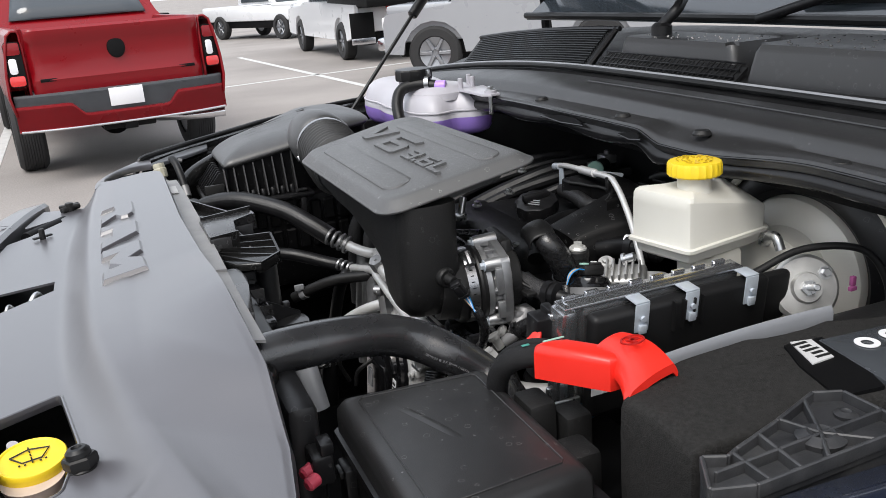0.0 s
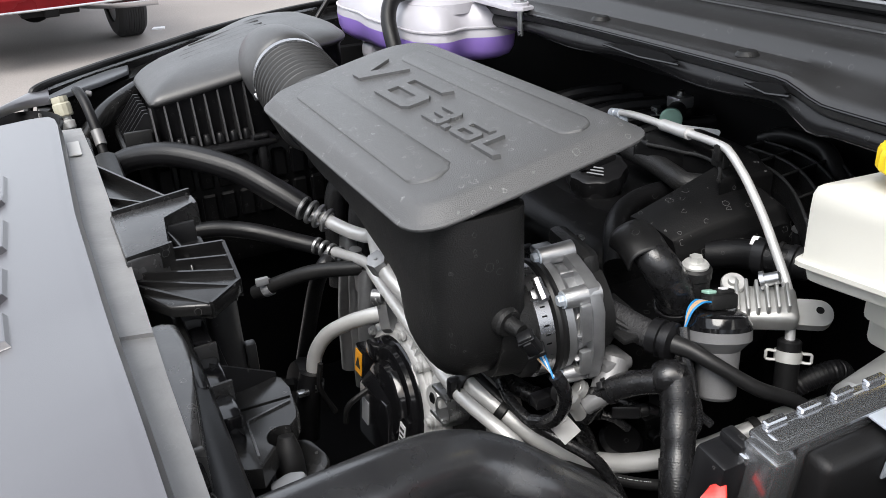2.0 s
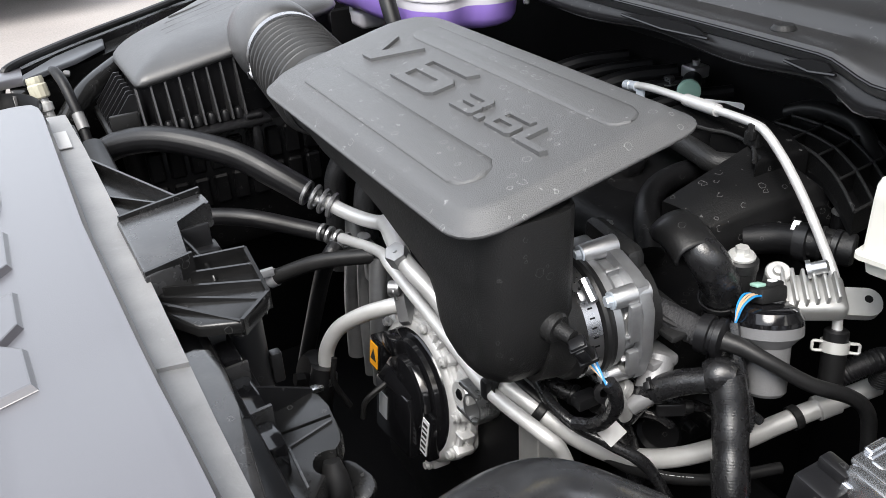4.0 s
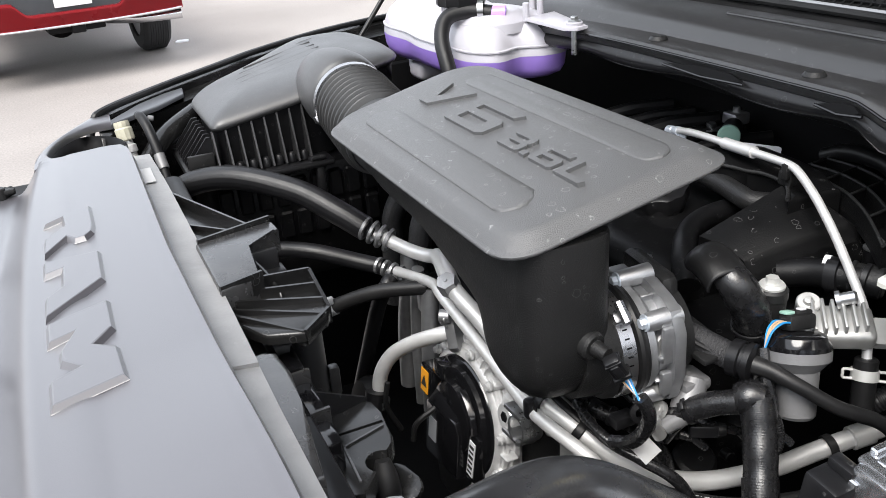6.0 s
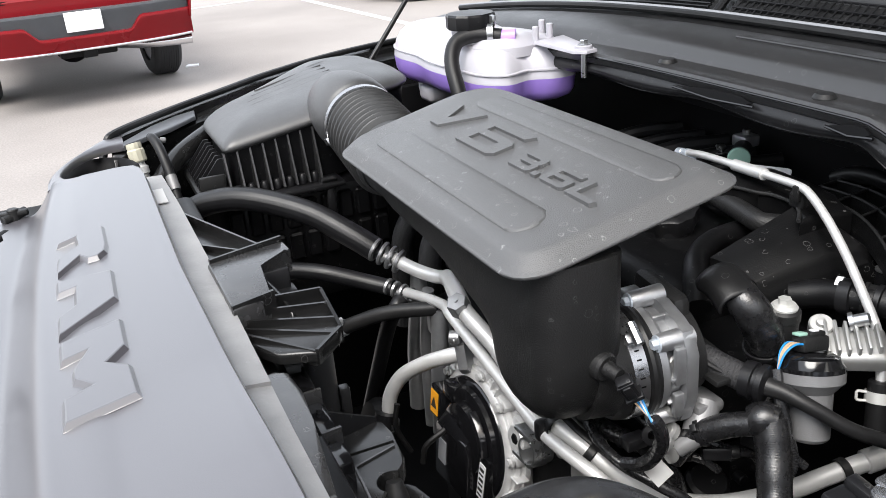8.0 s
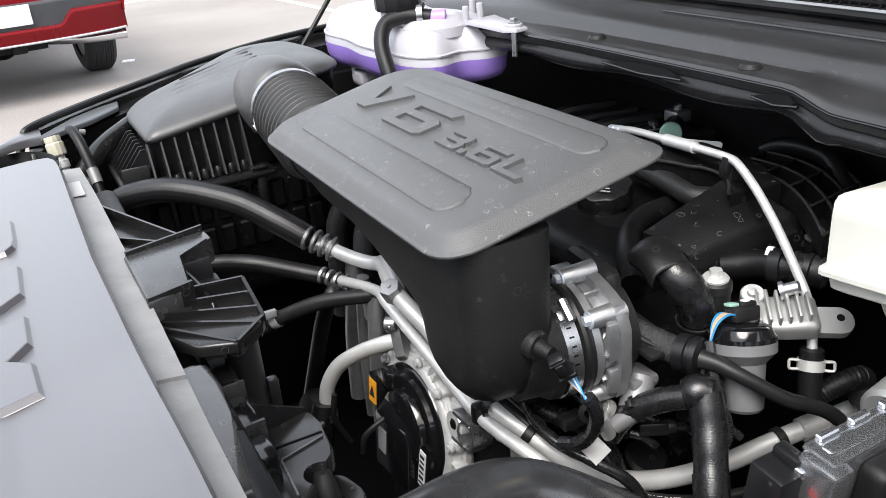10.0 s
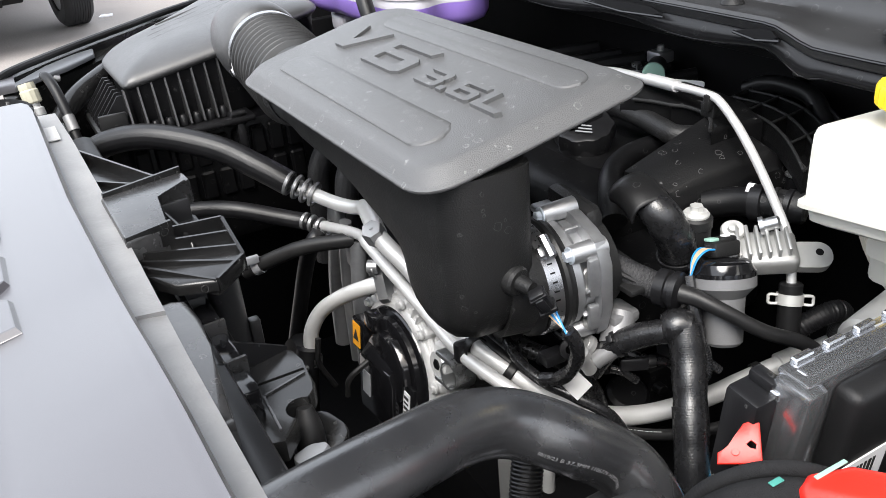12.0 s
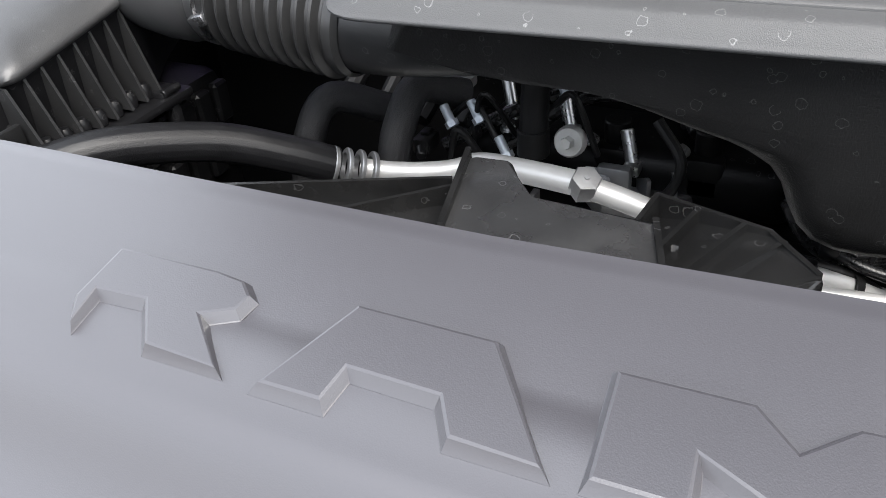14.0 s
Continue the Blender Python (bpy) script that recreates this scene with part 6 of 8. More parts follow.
part("side_bulge", lathe([(0.058, 0.0), (0.056, 0.014), (0.046, 0.024), (0.03, 0.029), (0, 0.030)], basis((0.632, 1.60, 1.318), (0, 0, 1)), 36), NAT, coolant)
part("mounting_ear", merge(prism([(0.655, 1.545), (0.655, 1.440), (0.668, 1.425), (0.688, 1.430), (0.715, 1.56)], 1.333, 1.338, None, 0.002), rod((0.674, 1.442, 1.333), (0.674, 1.442, 1.343), 0.012)), NAT, coolant)
part("mounting_bolt", merge(rod((0.674, 1.442, 1.297), (0.674, 1.442, 1.343), 0.004), bolt((0.674, 1.442, 1.343), (0, 0, 1), 0.006)), STEEL, coolant)
for x, y in ((0.69, 1.56), (0.70, 1.60), (0.66, 1.55)):
    part("vent_stub", rod((x, y, 1.33), (x, y, 1.358), 0.005), NAT, coolant)
part("foot", merge(box((0.63, 1.86, 1.222), (0.05, 0.09, 0.04), 0.012, None, 3), box((0.60, 1.80, 1.226), (0.05, 0.05, 0.03), 0.010, None, 3)), NAT, coolant)
ovh = thing("overflow_hose", "black rubber overflow hose with spring clamp", "hose", (0.56, 1.58, 1.25))
part("hose", tube([(0.617, 1.577, 1.346), (0.588, 1.596, 1.350), (0.556, 1.603, 1.343), (0.538, 1.588, 1.318), (0.533, 1.56, 1.28), (0.535, 1.54, 1.24)], 0.0115, 14), HOSE, ovh)
part("spring_clamp", merge(lathe([(0.0125, 0), (0.0135, 0), (0.0135, 0.009), (0.0125, 0.009)], basis((0.607, 1.582, 1.352), (-0.8, 0.55, 0)), 20), box((0.605, 1.58, 1.372), (0.006, 0.012, 0.012), 0.001)), STEEL, ovh)

# ---- brake fluid reservoir and booster ----
brake = thing("brake_fluid_reservoir", "milky brake fluid reservoir with a yellow screw cap", "brake fluid reservoir", (0.64, 0.79, 1.13))


def brake_outline(g=0.0):
    pts = [(0.580, 0.850), (0.600, 0.760), (0.735, 0.786), (0.742, 0.802), (0.722, 0.876)]
    cx, cy = 0.662, 0.820
    out = []
    for i, p in enumerate(pts):
        a, c, b = Vector(pts[i - 1]), Vector(p), Vector(pts[(i + 1) % len(pts)])
        for q in (c + (a - c).normalized() * 0.006, c + (a - c).normalized() * 0.0018 + (b - c).normalized() * 0.0018, c + (b - c).normalized() * 0.006):
            d = q - Vector((cx, cy))
            out.append((cx + d.x * (1 - g / 0.075), cy + d.y * (1 - g / 0.055)))
    return out


def shoulder(bm):
    """The rear top edge of the tank slopes down."""
    for v in bm.verts:
        if v.co.z > 1.24:
            v.co.z = min(v.co.z, 1.291 - max(0.0, v.co.x - 0.690) * 0.85)
    return bm


part("upper_tank", shoulder(stack([(0.0, 1.228), (0.001, 1.231), (0.001, 1.272), (0.0015, 1.283), (0.0035, 1.2875), (0.007, 1.2895), (0.03, 1.291), (0.045, 1.292)], brake_outline)), TANK, brake, "", 24)
part("lower_tank", stack([(0.03, 1.202), (0.016, 1.204), (0.006, 1.210), (0.003, 1.223)], brake_outline), TANK, brake, "", 40)
part("seam_flange", stack([(-0.002, 1.2225), (-0.004, 1.2235), (-0.004, 1.2275), (-0.002, 1.2285)], brake_outline), TANK, brake)
part("foot", merge(box((0.672, 0.805, 1.175), (0.05, 0.05, 0.07), 0.008), box((0.64, 0.80, 1.19), (0.03, 0.04, 0.03), 0.006)), TANK, brake)
part("neck", lathe([(0.022, 0), (0.020, 0.004), (0.0195, 0.026), (0, 0.026)], basis((0.636, 0.800, 1.286), (0, 0, 1)), 32), TANK, brake)
bcap = part("cap", lathe([(0.0, 0.0), (0.030, 0.0), (0.0315, 0.002), (0.0315, 0.013), (0.030, 0.0165), (0.025, 0.0175), (0.0, 0.018)], basis((0.636, 0.800, 1.306), (0, 0, 1)), 72, 24, 0.014), YELLOW, brake)
m = basis((0.636, 0.800, 1.3243), (0, 0, 1))
marks = bmesh.new()
for r in (0.009, 0.015, 0.021):
    for k in range(14):
        if (k * 7 + int(r * 1000)) % 5:
            a = k * 0.45
            marks = merge(marks, tube([m @ Vector((r * math.cos(a + t), r * math.sin(a + t), 0.0003)) for t in (0, 0.15, 0.3)], 0.0007, 5, 1))
ob = part("embossed_marks", marks, mat("dark_yellow_mould_mark", (0.5, 0.34, 0.01), 0.5), bcap)
ob.matrix_parent_inverse = Matrix.Identity(4)
booster = thing("brake_booster", "zinc-plated round brake booster with black strap", "brake booster", (0.84, 0.72, 1.1))
BSM = basis((0.80, 0.797, 1.155), (1, 0.12, 0.05), (0, 0, 1))
part("shell", lathe([(0.028, -0.055), (0.045, -0.052), (0.058, -0.045), (0.064, -0.020), (0.088, -0.012), (0.096, -0.006), (0.0985, 0.002), (0.0985, 0.02), (0, 0.02)], BSM, 64), BOOST, booster)
part("seal_ring", lathe([(0.0990, 0.004), (0.108, -0.004), (0.122, -0.002), (0.134, 0.006), (0.141, 0.010), (0.141, 0.03), (0.0990, 0.03)], BSM, 64), BLACKS, booster, "black rubber ring round the shell")
part("outer_rim", lathe([(0.141, 0.006), (0.144, 0.002), (0.149, 0.002), (0.151, 0.006), (0.151, 0.03), (0.141, 0.03)], BSM, 64), BOOST, booster)
part("master_cylinder", merge(rod((0.58, 0.775, 1.125), (0.78, 0.795, 1.15), 0.026, 0.004), box((0.66, 0.74, 1.115), (0.06, 0.06, 0.05), 0.008)), ALU, booster)
part("vacuum_elbow", tube([(0.76, 0.80, 1.20), (0.735, 0.79, 1.206), (0.718, 0.762, 1.224), (0.716, 0.748, 1.226), (0.716, 0.740, 1.212)], 0.006), STEEL, booster)
for y, z in ((0.74, 1.10), (0.79, 1.085)):
    part("stud", bolt((0.778, y, z), (-1, 0, 0), 0.008, 0.014), STEEL, booster)

# ---- engine control module ----
ECM = basis((0.392, 0.694, 1.228), (0, -0.12, 1), (1, 0.015, 0))   # local x along the case, z up
ECASE = mat("bright_die_cast_case", (0.52, 0.53, 0.55), 0.22, 0.92, var=0.06, scale=20, rvar=0.02)
module = thing("engine_control_module", "engine control module in a bright cast case with black holder", "control module", (0.5, 0.68, 1.1))
part("case", merge(box((0.11, 0.0, -0.06), (0.22, 0.018, 0.125), 0.007, ECM, 3), box((0.11, 0.0, -0.001), (0.225, 0.022, 0.005), 0.002, ECM), box((0.001, -0.004, -0.055), (0.02, 0.028, 0.11), 0.006, ECM)), ECASE, module, "bright ridged metal case")
for k in range(8):
    part("case_tab", box((0.014 + 0.027 * k, 0.008, 0.003), (0.016, 0.005, 0.004), 0.001, ECM, 1), ECASE, module)
for k in range(5):
    part("case_tab", box((-0.008, 0.004, -0.015 - 0.022 * k), (0.006, 0.006, 0.012), 0.001, ECM, 1), ECASE, module)
holder = part("holder", merge(box((0.135, -0.018, -0.068), (0.225, 0.02, 0.12), 0.007, ECM, 3), box((0.25, -0.018, -0.04), (0.06, 0.014, 0.06), 0.006, ECM)), HOLD, module, "black plastic holder")
for k in range(4):
    ob = part("rib", box((0.118 + 0.012 * k, -0.030, -0.026), (0.002, 0.006, 0.034), 0.0, ECM), HOLD, holder)
    ob.matrix_parent_inverse = Matrix.Identity(4)
for x in (0.078, 0.140, 0.218):
    part("clip", merge(box((x, -0.0295, -0.018), (0.017, 0.002, 0.032), 0.0008, ECM), box((x, -0.02, -0.001), (0.017, 0.02, 0.002), 0.0008, ECM), box((x, -0.032, -0.03), (0.009, 0.004, 0.010), 0.001, ECM), lathe([(0, 0), (0.003, 0), (0.003, 0.003), (0, 0.003)], ECM @ basis((x, -0.031, -0.018), (0, -1, 0)), 12)), ZINC, module, "zinc spring clip")
part("lower_clip", merge(box((-0.012, -0.03, -0.105), (0.04, 0.005, 0.028), 0.002, ECM), bolt(ECM @ Vector((-0.012, -0.034, -0.105)), (0, -1, 0), 0.005)), STEEL, module)
part("connector", merge(box((-0.014, 0.013, -0.048), (0.024, 0.024, 0.072), 0.003, ECM), box((-0.006, 0.014, -0.009), (0.010, 0.018, 0.008), 0.002, ECM), box((0.002, 0.004, -0.030), (0.014, 0.008, 0.004), 0.001, ECM), box((0.002, 0.004, -0.020), (0.014, 0.008, 0.003), 0.001, ECM)), BLACKS, module)
LVM = basis((0.3575, 0.699, 1.194), (-0.52, -0.42, 0.74), (0.66, -0.60, 0.12))
lever = part("connector_lever", prism([(0.003, 0.0105), (0.007, 0.0118), (0.012, 0.0108), (0.0115, -0.012), (-0.013, -0.012), (-0.0122, -0.0055), (-0.0055, -0.0022), (-0.0018, 0.0042)], -0.002, 0.002, LVM, 0.0008), RED, module, "red locking lever")
cut(lever, [prism([(0.0035, -0.001), (0.0065, 0.0012), (0.0092, -0.0012), (0.0085, -0.004), (0.0055, -0.0032)], -0.01, 0.01, LVM)])
part("lever_pin", lathe([(0, 0.002), (0.0022, 0.002), (0.0020, 0.0034), (0, 0.0036)], LVM @ Matrix.Translation((-0.0025, -0.0055, 0)), 14), RED, module)
part("label", box((0.045, -0.0285, -0.08), (0.045, 0.001, 0.035), 0.0, ECM), WHITE, module)
for k in range(8):
    part("label_bar", box((0.028 + 0.004 * k, -0.0292, -0.075), (0.0018 if k % 3 else 0.0026, 0.0006, 0.014), 0.0, ECM), INK, module)
GBM = basis((0.690, 0.672, 1.192), (-0.35, -0.85, 0.35), (1, 0, 0))
gb = thing("ground_bracket", "round cast bracket with a threaded stud beside the control module", "bracket", (0.69, 0.67, 1.16))
part("body", lathe([(0, -0.02), (0.036, -0.02), (0.038, -0.004), (0.034, 0.0), (0.018, 0.001), (0.016, 0.006), (0, 0.006)], GBM, 32), ALU, gb)
part("stud", merge(lathe([(0, 0.006), (0.009, 0.006), (0.009, 0.011), (0, 0.011)], GBM, 6), rod(GBM @ Vector((0, 0, 0.01)), GBM @ Vector((0, 0, 0.03)), 0.004)), STEEL, gb)
part("bolt", bolt(GBM @ Vector((0.024, 0.012, 0.0)), GBM.to_3x3() @ Vector((0, 0, 1)), 0.005), STEEL, gb)
single("black_cable", tube([(0.63, 0.69, 1.215), (0.69, 0.68, 1.235), (0.75, 0.655, 1.23), (0.775, 0.64, 1.19), (0.77, 0.63, 1.14)], 0.0042, 12), RUBBER, "black cable looping over the control module", "cable")
single("fuse_link", merge(box((0.732, 0.648, 1.199), (0.006, 0.005, 0.011), 0.001), box((0.730, 0.646, 1.191), (0.009, 0.005, 0.005), 0.001)), mat("magenta_plastic", (0.30, 0.07, 0.20), 0.5), "small magenta fuse link", "fuse")

# ---- battery, felt cover, red terminal cover ----
GREYD = mat("glossy_dark_grey_panel", (0.05, 0.055, 0.062), 0.22, var=0.15, scale=20)
battery = thing("battery", "battery wrapped in a black felt cover", "battery", (0.52, 0.45, 1.0))
FT = [(0.363, 0.545), (0.361, 0.447), (0.50, 0.440), (0.70, 0.425), (0.80, 0.52), (0.62, 0.575), (0.515, 0.580), (0.44, 0.576), (0.395, 0.566)]
felt = bmesh.new()
levels = [(0.0, 1.02), (0.0, 1.10), (0.0, 1.17), (0.001, 1.195), (0.003, 1.2015), (0.007, 1.2045), (0.015, 1.2055), (0.05, 1.206)]
rings = []
for g, z in levels:
    ring = []
    for a, b in zip(FT, FT[1:] + FT[:1]):
        for t in (0.015, 0.06, 0.25, 0.5, 0.75, 0.94, 0.985):
            x, y = a[0] + (b[0] - a[0]) * t, a[1] + (b[1] - a[1]) * t
            d = Vector((x - 0.53, y - 0.50))
            q = d - d.normalized() * g
            w = 0.0025 * noise.noise((x * 25, y * 25, z * 25))
            ring.append(felt.verts.new((0.53 + q.x + w, 0.50 + q.y + w, z + w)))
    rings.append(ring)
for a, b in zip(rings, rings[1:]):
    for k in range(len(a)):
        felt.faces.new((a[k], a[(k + 1) % len(a)], b[(k + 1) % len(a)], b[k]))
felt.faces.new(rings[-1])
felt.faces.new(rings[0])
part("felt_cover", felt, FELT, battery, "black felt insulating cover", 45)
part("top_rim", sheet(lambda u, v: (0.40 + 0.235 * v, 0.575 + 0.007 * u + 0.009 * math.sin(2.6 * v) + 0.002 * v, 1.204 + 0.006 * math.sin(math.pi * u) + 0.003 * v), steps(0, 1, 6), steps(0, 1, 24), 0.012), mat("light_grey_polymer", (0.22, 0.23, 0.25), 0.4, var=0.1), battery, "grey plastic battery top edge")
part("case", box((0.60, 0.575, 1.11), (0.38, 0.06, 0.17), 0.01), BLACK, battery)
part("warning_label", prism([(0.571, 0.537), (0.66, 0.530), (0.685, 0.47), (0.60, 0.435), (0.556, 0.449)], 1.2055, 1.2095, None, 0.001), GREYD, battery, "glossy dark grey warning panel")
for x, y in ((0.600, 0.510), (0.632, 0.512), (0.642, 0.478)):
    part("pictogram", lathe([(0.0055, 0), (0.011, 0), (0.011, 0.0006), (0.0055, 0.0006)], basis((x, y, 1.2102), (0, 0, 1)), 24), WHITE, battery)
for x, y in ((0.606, 0.478), (0.662, 0.505)):
    part("pictogram", prism([(-0.010, -0.008), (0.010, -0.008), (0.0, 0.011)], 0, 0.0006, basis((x, y, 1.2102), (0, 0, 1), (0.3, -0.9, 0))), WHITE, battery)
part("opening", prism([(0.538, 0.545), (0.579, 0.542), (0.574, 0.50), (0.550, 0.447), (0.506, 0.452), (0.521, 0.509)], 1.2050, 1.2085, None), DARK, battery, "dark cut-out in the felt")
part("code_label", prism([(0.546, 0.546), (0.566, 0.541), (0.556, 0.505), (0.530, 0.503)], 1.2085, 1.2097), PAPER, battery)
for k in range(5):
    part("code_bar", box((0.550, 0.539 - 0.007 * k, 1.2099), (0.016 - 0.004 * (k % 2), 0.0035, 0.0004), 0), INK, battery)
red = thing("terminal_cover", "bright red plastic battery terminal cover", "terminal cover", (0.36, 0.57, 1.15))


part("arm", prism([(0.329, 0.634), (0.333, 0.641), (0.344, 0.645), (0.366, 0.637), (0.395, 0.600), (0.388, 0.578), (0.374, 0.577)], 1.190, 1.2225, None, 0.008, 4), RED, red, "", 40)


def red_flap(u, v):
    """Saddle-shaped flap that runs down to the felt cover."""
    a = Vector((0.372, 0.606, 1.224)).lerp(Vector((0.364, 0.540, 1.203)), u)
    b = Vector((0.402, 0.606, 1.232)).lerp(Vector((0.424, 0.548, 1.220)), u)
    p = a.lerp(b, v)
    p.x += 0.010 * math.sin(math.pi * u) * (1 - v) + 0.004 * math.sin(math.pi * u) * v
    p.z += 0.005 * math.sin(math.pi * u) + 0.004 * math.sin(math.pi * v) - 0.012 * ease((0.18 - v) / 0.18) * (1 - 0.6 * u) - 0.010 * ease((v - 0.92) / 0.08) - 0.006 * ease((0.08 - u) / 0.08)
    return p


part("flap", sheet(red_flap, steps(0, 1, 22), steps(0, 1, 22), 0.009), RED, red, "", 50)
part("paint_dash", box((0.352, 0.638, 1.2228), (0.022, 0.0025, 0.001), 0.0004, None), MINT, red)
part("plus_mark", merge(lathe([(0.0095, 0), (0.011, 0), (0.011, 0.0012), (0.0095, 0.0012)], basis((0.397, 0.577, 1.2345), (-0.1, 0.12, 1)), 24), box((0.397, 0.577, 1.2352), (0.013, 0.003, 0.001), 0), box((0.397, 0.577, 1.2352), (0.003, 0.013, 0.001), 0)), mat("deep_red_mark", (0.4, 0.01, 0.008), 0.4), red)
pcable = thing("battery_cable", "thick battery cable in a woven black sleeve", "cable", (0.35, 0.63, 1.2))
part("sleeve", tube([(0.350, 0.628, 1.206), (0.335, 0.645, 1.207), (0.318, 0.662, 1.198), (0.312, 0.68, 1.172), (0.318, 0.695, 1.12), (0.325, 0.70, 1.06)], 0.0108, 24, 8, wob=0.04), CLOTH, pcable)
part("paint_mark", box((0.3290, 0.6505, 1.2172), (0.008, 0.0035, 0.0008), 0.0003), mat("green_paint_mark", (0.06, 0.26, 0.22), 0.5), pcable, "mint green paint mark")
single("battery_cable", tube([(0.362, 0.636, 1.212), (0.345, 0.655, 1.214), (0.328, 0.672, 1.206), (0.316, 0.69, 1.182), (0.318, 0.71, 1.13), (0.325, 0.72, 1.06)], 0.0046, 14, 8, 0.00012, 0.0022), CLOTH, "thin black sleeved battery cable", "cable")
bracket = thing("battery_bracket", "black ribbed plastic battery bracket", "bracket", (0.42, 0.40, 1.1))
DBRACK = mat("dusty_bracket_plastic", (0.022, 0.023, 0.026), 0.46, var=0.6, scale=45, bump=0.2, bscale=700, spec=0.5, dust=0.18)
BP = [(0.350, 0.424), (0.366, 0.416), (0.378, 0.421), (0.429, 0.437), (0.483, 0.457), (0.505, 0.447), (0.507, 0.386), (0.36, 0.380), (0.330, 0.390)]
part("plate", prism(BP, 1.200, 1.208, None, 0.002), DBRACK, bracket)
for a, b in list(zip(BP, BP[1:] + BP[:1])) + [((0.345, 0.404), (0.507, 0.412)), ((0.372, 0.419), (0.372, 0.381)), ((0.405, 0.429), (0.400, 0.382)), ((0.432, 0.438), (0.444, 0.409)), ((0.444, 0.409), (0.425, 0.383)), ((0.444, 0.409), (0.470, 0.385)), ((0.470, 0.452), (0.444, 0.409))]:
    d = Vector((b[0] - a[0], b[1] - a[1], 0))
    part("rib", box((d.length / 2, 0, 0), (d.length, 0.0032, 0.012), 0.001, basis((a[0], a[1], 1.211), (0, 0, 1), d), 1), DBRACK, bracket)
part("round_boss", lathe([(0.010, 0), (0.016, 0), (0.018, 0.006), (0.010, 0.010), (0, 0.005)], basis((0.444, 0.409, 1.207), (0, 0, 1)), 24), DBRACK, bracket)
part("body", box((0.425, 0.41, 1.10), (0.14, 0.05, 0.20), 0.006), DBRACK, bracket)
part("round_boss", lathe([(0.004, 0), (0.008, 0), (0.009, 0.004), (0.004, 0.006), (0, 0.003)], basis((0.487, 0.427, 1.207), (0, 0, 1)), 20), DBRACK, bracket)

# ---- fuse box ----
fuse = thing("fuse_box", "satin black plastic power distribution box", "fuse box", (0.24, 0.63, 1.0))


def fuse_outline(g=0.0):
    pts = [(0.163, 0.741), (0.169, 0.747), (0.317, 0.736), (0.322, 0.730), (0.322, 0.522), (0.317, 0.516), (0.171, 0.506), (0.165, 0.511)]
    cx, cy = 0.243, 0.627
    return [(cx + (x - cx) * (1 - g / 0.08), cy + (y - cy) * (1 - g / 0.115)) for x, y in pts]


part("lid", stack([(0.0, 1.122), (0.0, 1.145), (0.001, 1.153), (0.005, 1.160), (0.011, 1.1635), (0.018, 1.1645), (0.06, 1.1655)], fuse_outline), FUSELID, fuse, "black lid with dried water marks", 40)
part("lid_lip", stack([(-0.004, 1.118), (-0.004, 1.127), (-0.001, 1.128)], fuse_outline), BLACKS, fuse)
gp = fuse_outline(0.019)
part("lid_groove", tube([(x, y, 1.1651) for x, y in gp + gp[:1]], 0.0007, 6, 1), SATIN, fuse)
part("lid_ridge", sheet(lambda u, v: (0.214 + 0.030 * v + 0.011 * (u - 0.5), 0.690 - 0.085 * v, 1.1652 + 0.0016 * math.sin(math.pi * u) * math.sin(math.pi * v)), steps(0, 1, 8), steps(0, 1, 12)), FUSELID, fuse, "", 60)
part("base", stack([(0.004, 0.98), (0.002, 1.05), (0.0, 1.119)], fuse_outline), BLACK, fuse)
for y in (0.70, 0.58):
    part("latch_clip", merge(box((0.158, y, 1.09), (0.012, 0.03, 0.05), 0.003), box((0.152, y, 1.108), (0.008, 0.018, 0.008), 0.002)), BLACKS, fuse)
part("wire", tube([(0.158, 0.66, 1.075), (0.150, 0.655, 1.06), (0.153, 0.645, 1.04)], 0.0016, 6), MINT, fuse)
single("cable_trough", prism([(0.33, 0.60), (0.33, 0.50), (0.335, 0.44), (0.345, 0.44), (0.348, 0.50), (0.348, 0.60)], 1.05, 1.115, None, 0.004), BLACKS, "black plastic cable trough beside the battery", "bracket")
single("relay_box", merge(box((0.338, 0.655, 1.12), (0.03, 0.04, 0.08), 0.006), box((0.37, 0.64, 1.10), (0.03, 0.035, 0.09), 0.006), box((0.345, 0.595, 1.11), (0.04, 0.04, 0.05), 0.006)), BLACK, "small black relay holder", "relay")
clip = thing("sensor_plug", "small red and black sensor plugs below the hose", "connector", (0.12, 0.66, 1.13))
part("plug", merge(box((0.125, 0.655, 1.15), (0.02, 0.03, 0.03), 0.004), box((0.13, 0.65, 1.17), (0.012, 0.02, 0.012), 0.002)), BLACKS, clip)
for y in (0.632, 0.65):
    part("lock", rod((0.118, y, 1.152), (0.106, y - 0.006, 1.150), 0.006, 0.002), mat("faded_red_plastic", (0.55, 0.06, 0.1), 0.4), clip)

# ---- hoses and pipes ----
RADH = [(0.07, 0.760, 1.2135), (0.124, 0.770, 1.213), (0.181, 0.783, 1.207), (0.225, 0.799, 1.1955), (0.256, 0.8075, 1.183), (0.280, 0.804, 1.172), (0.304, 0.791, 1.158), (0.334, 0.781, 1.134), (0.346, 0.766, 1.116), (0.352, 0.75, 1.08), (0.352, 0.745, 1.02)]
radhose = thing("radiator_hose", "thick black rubber upper radiator hose with faint print", "radiator hose", (0.2, 0.83, 1.17))
part("hose", tube(RADH, 0.0225, 32, 10), HOSEB, radhose)
part("print", around("09/19/23 B 37.3MM 1106779 >EPDM MEX", 0.0040, RADH, 0.0225, 92, start=0.55), mat("faded_white_ink", (0.22, 0.22, 0.23), 0.6), radhose, "faint printed date and size")
acline = thing("air_conditioning_line", "bare aluminium air conditioning pipe with rubber hose end", "air conditioning line", (0.36, 1.2, 1.1))
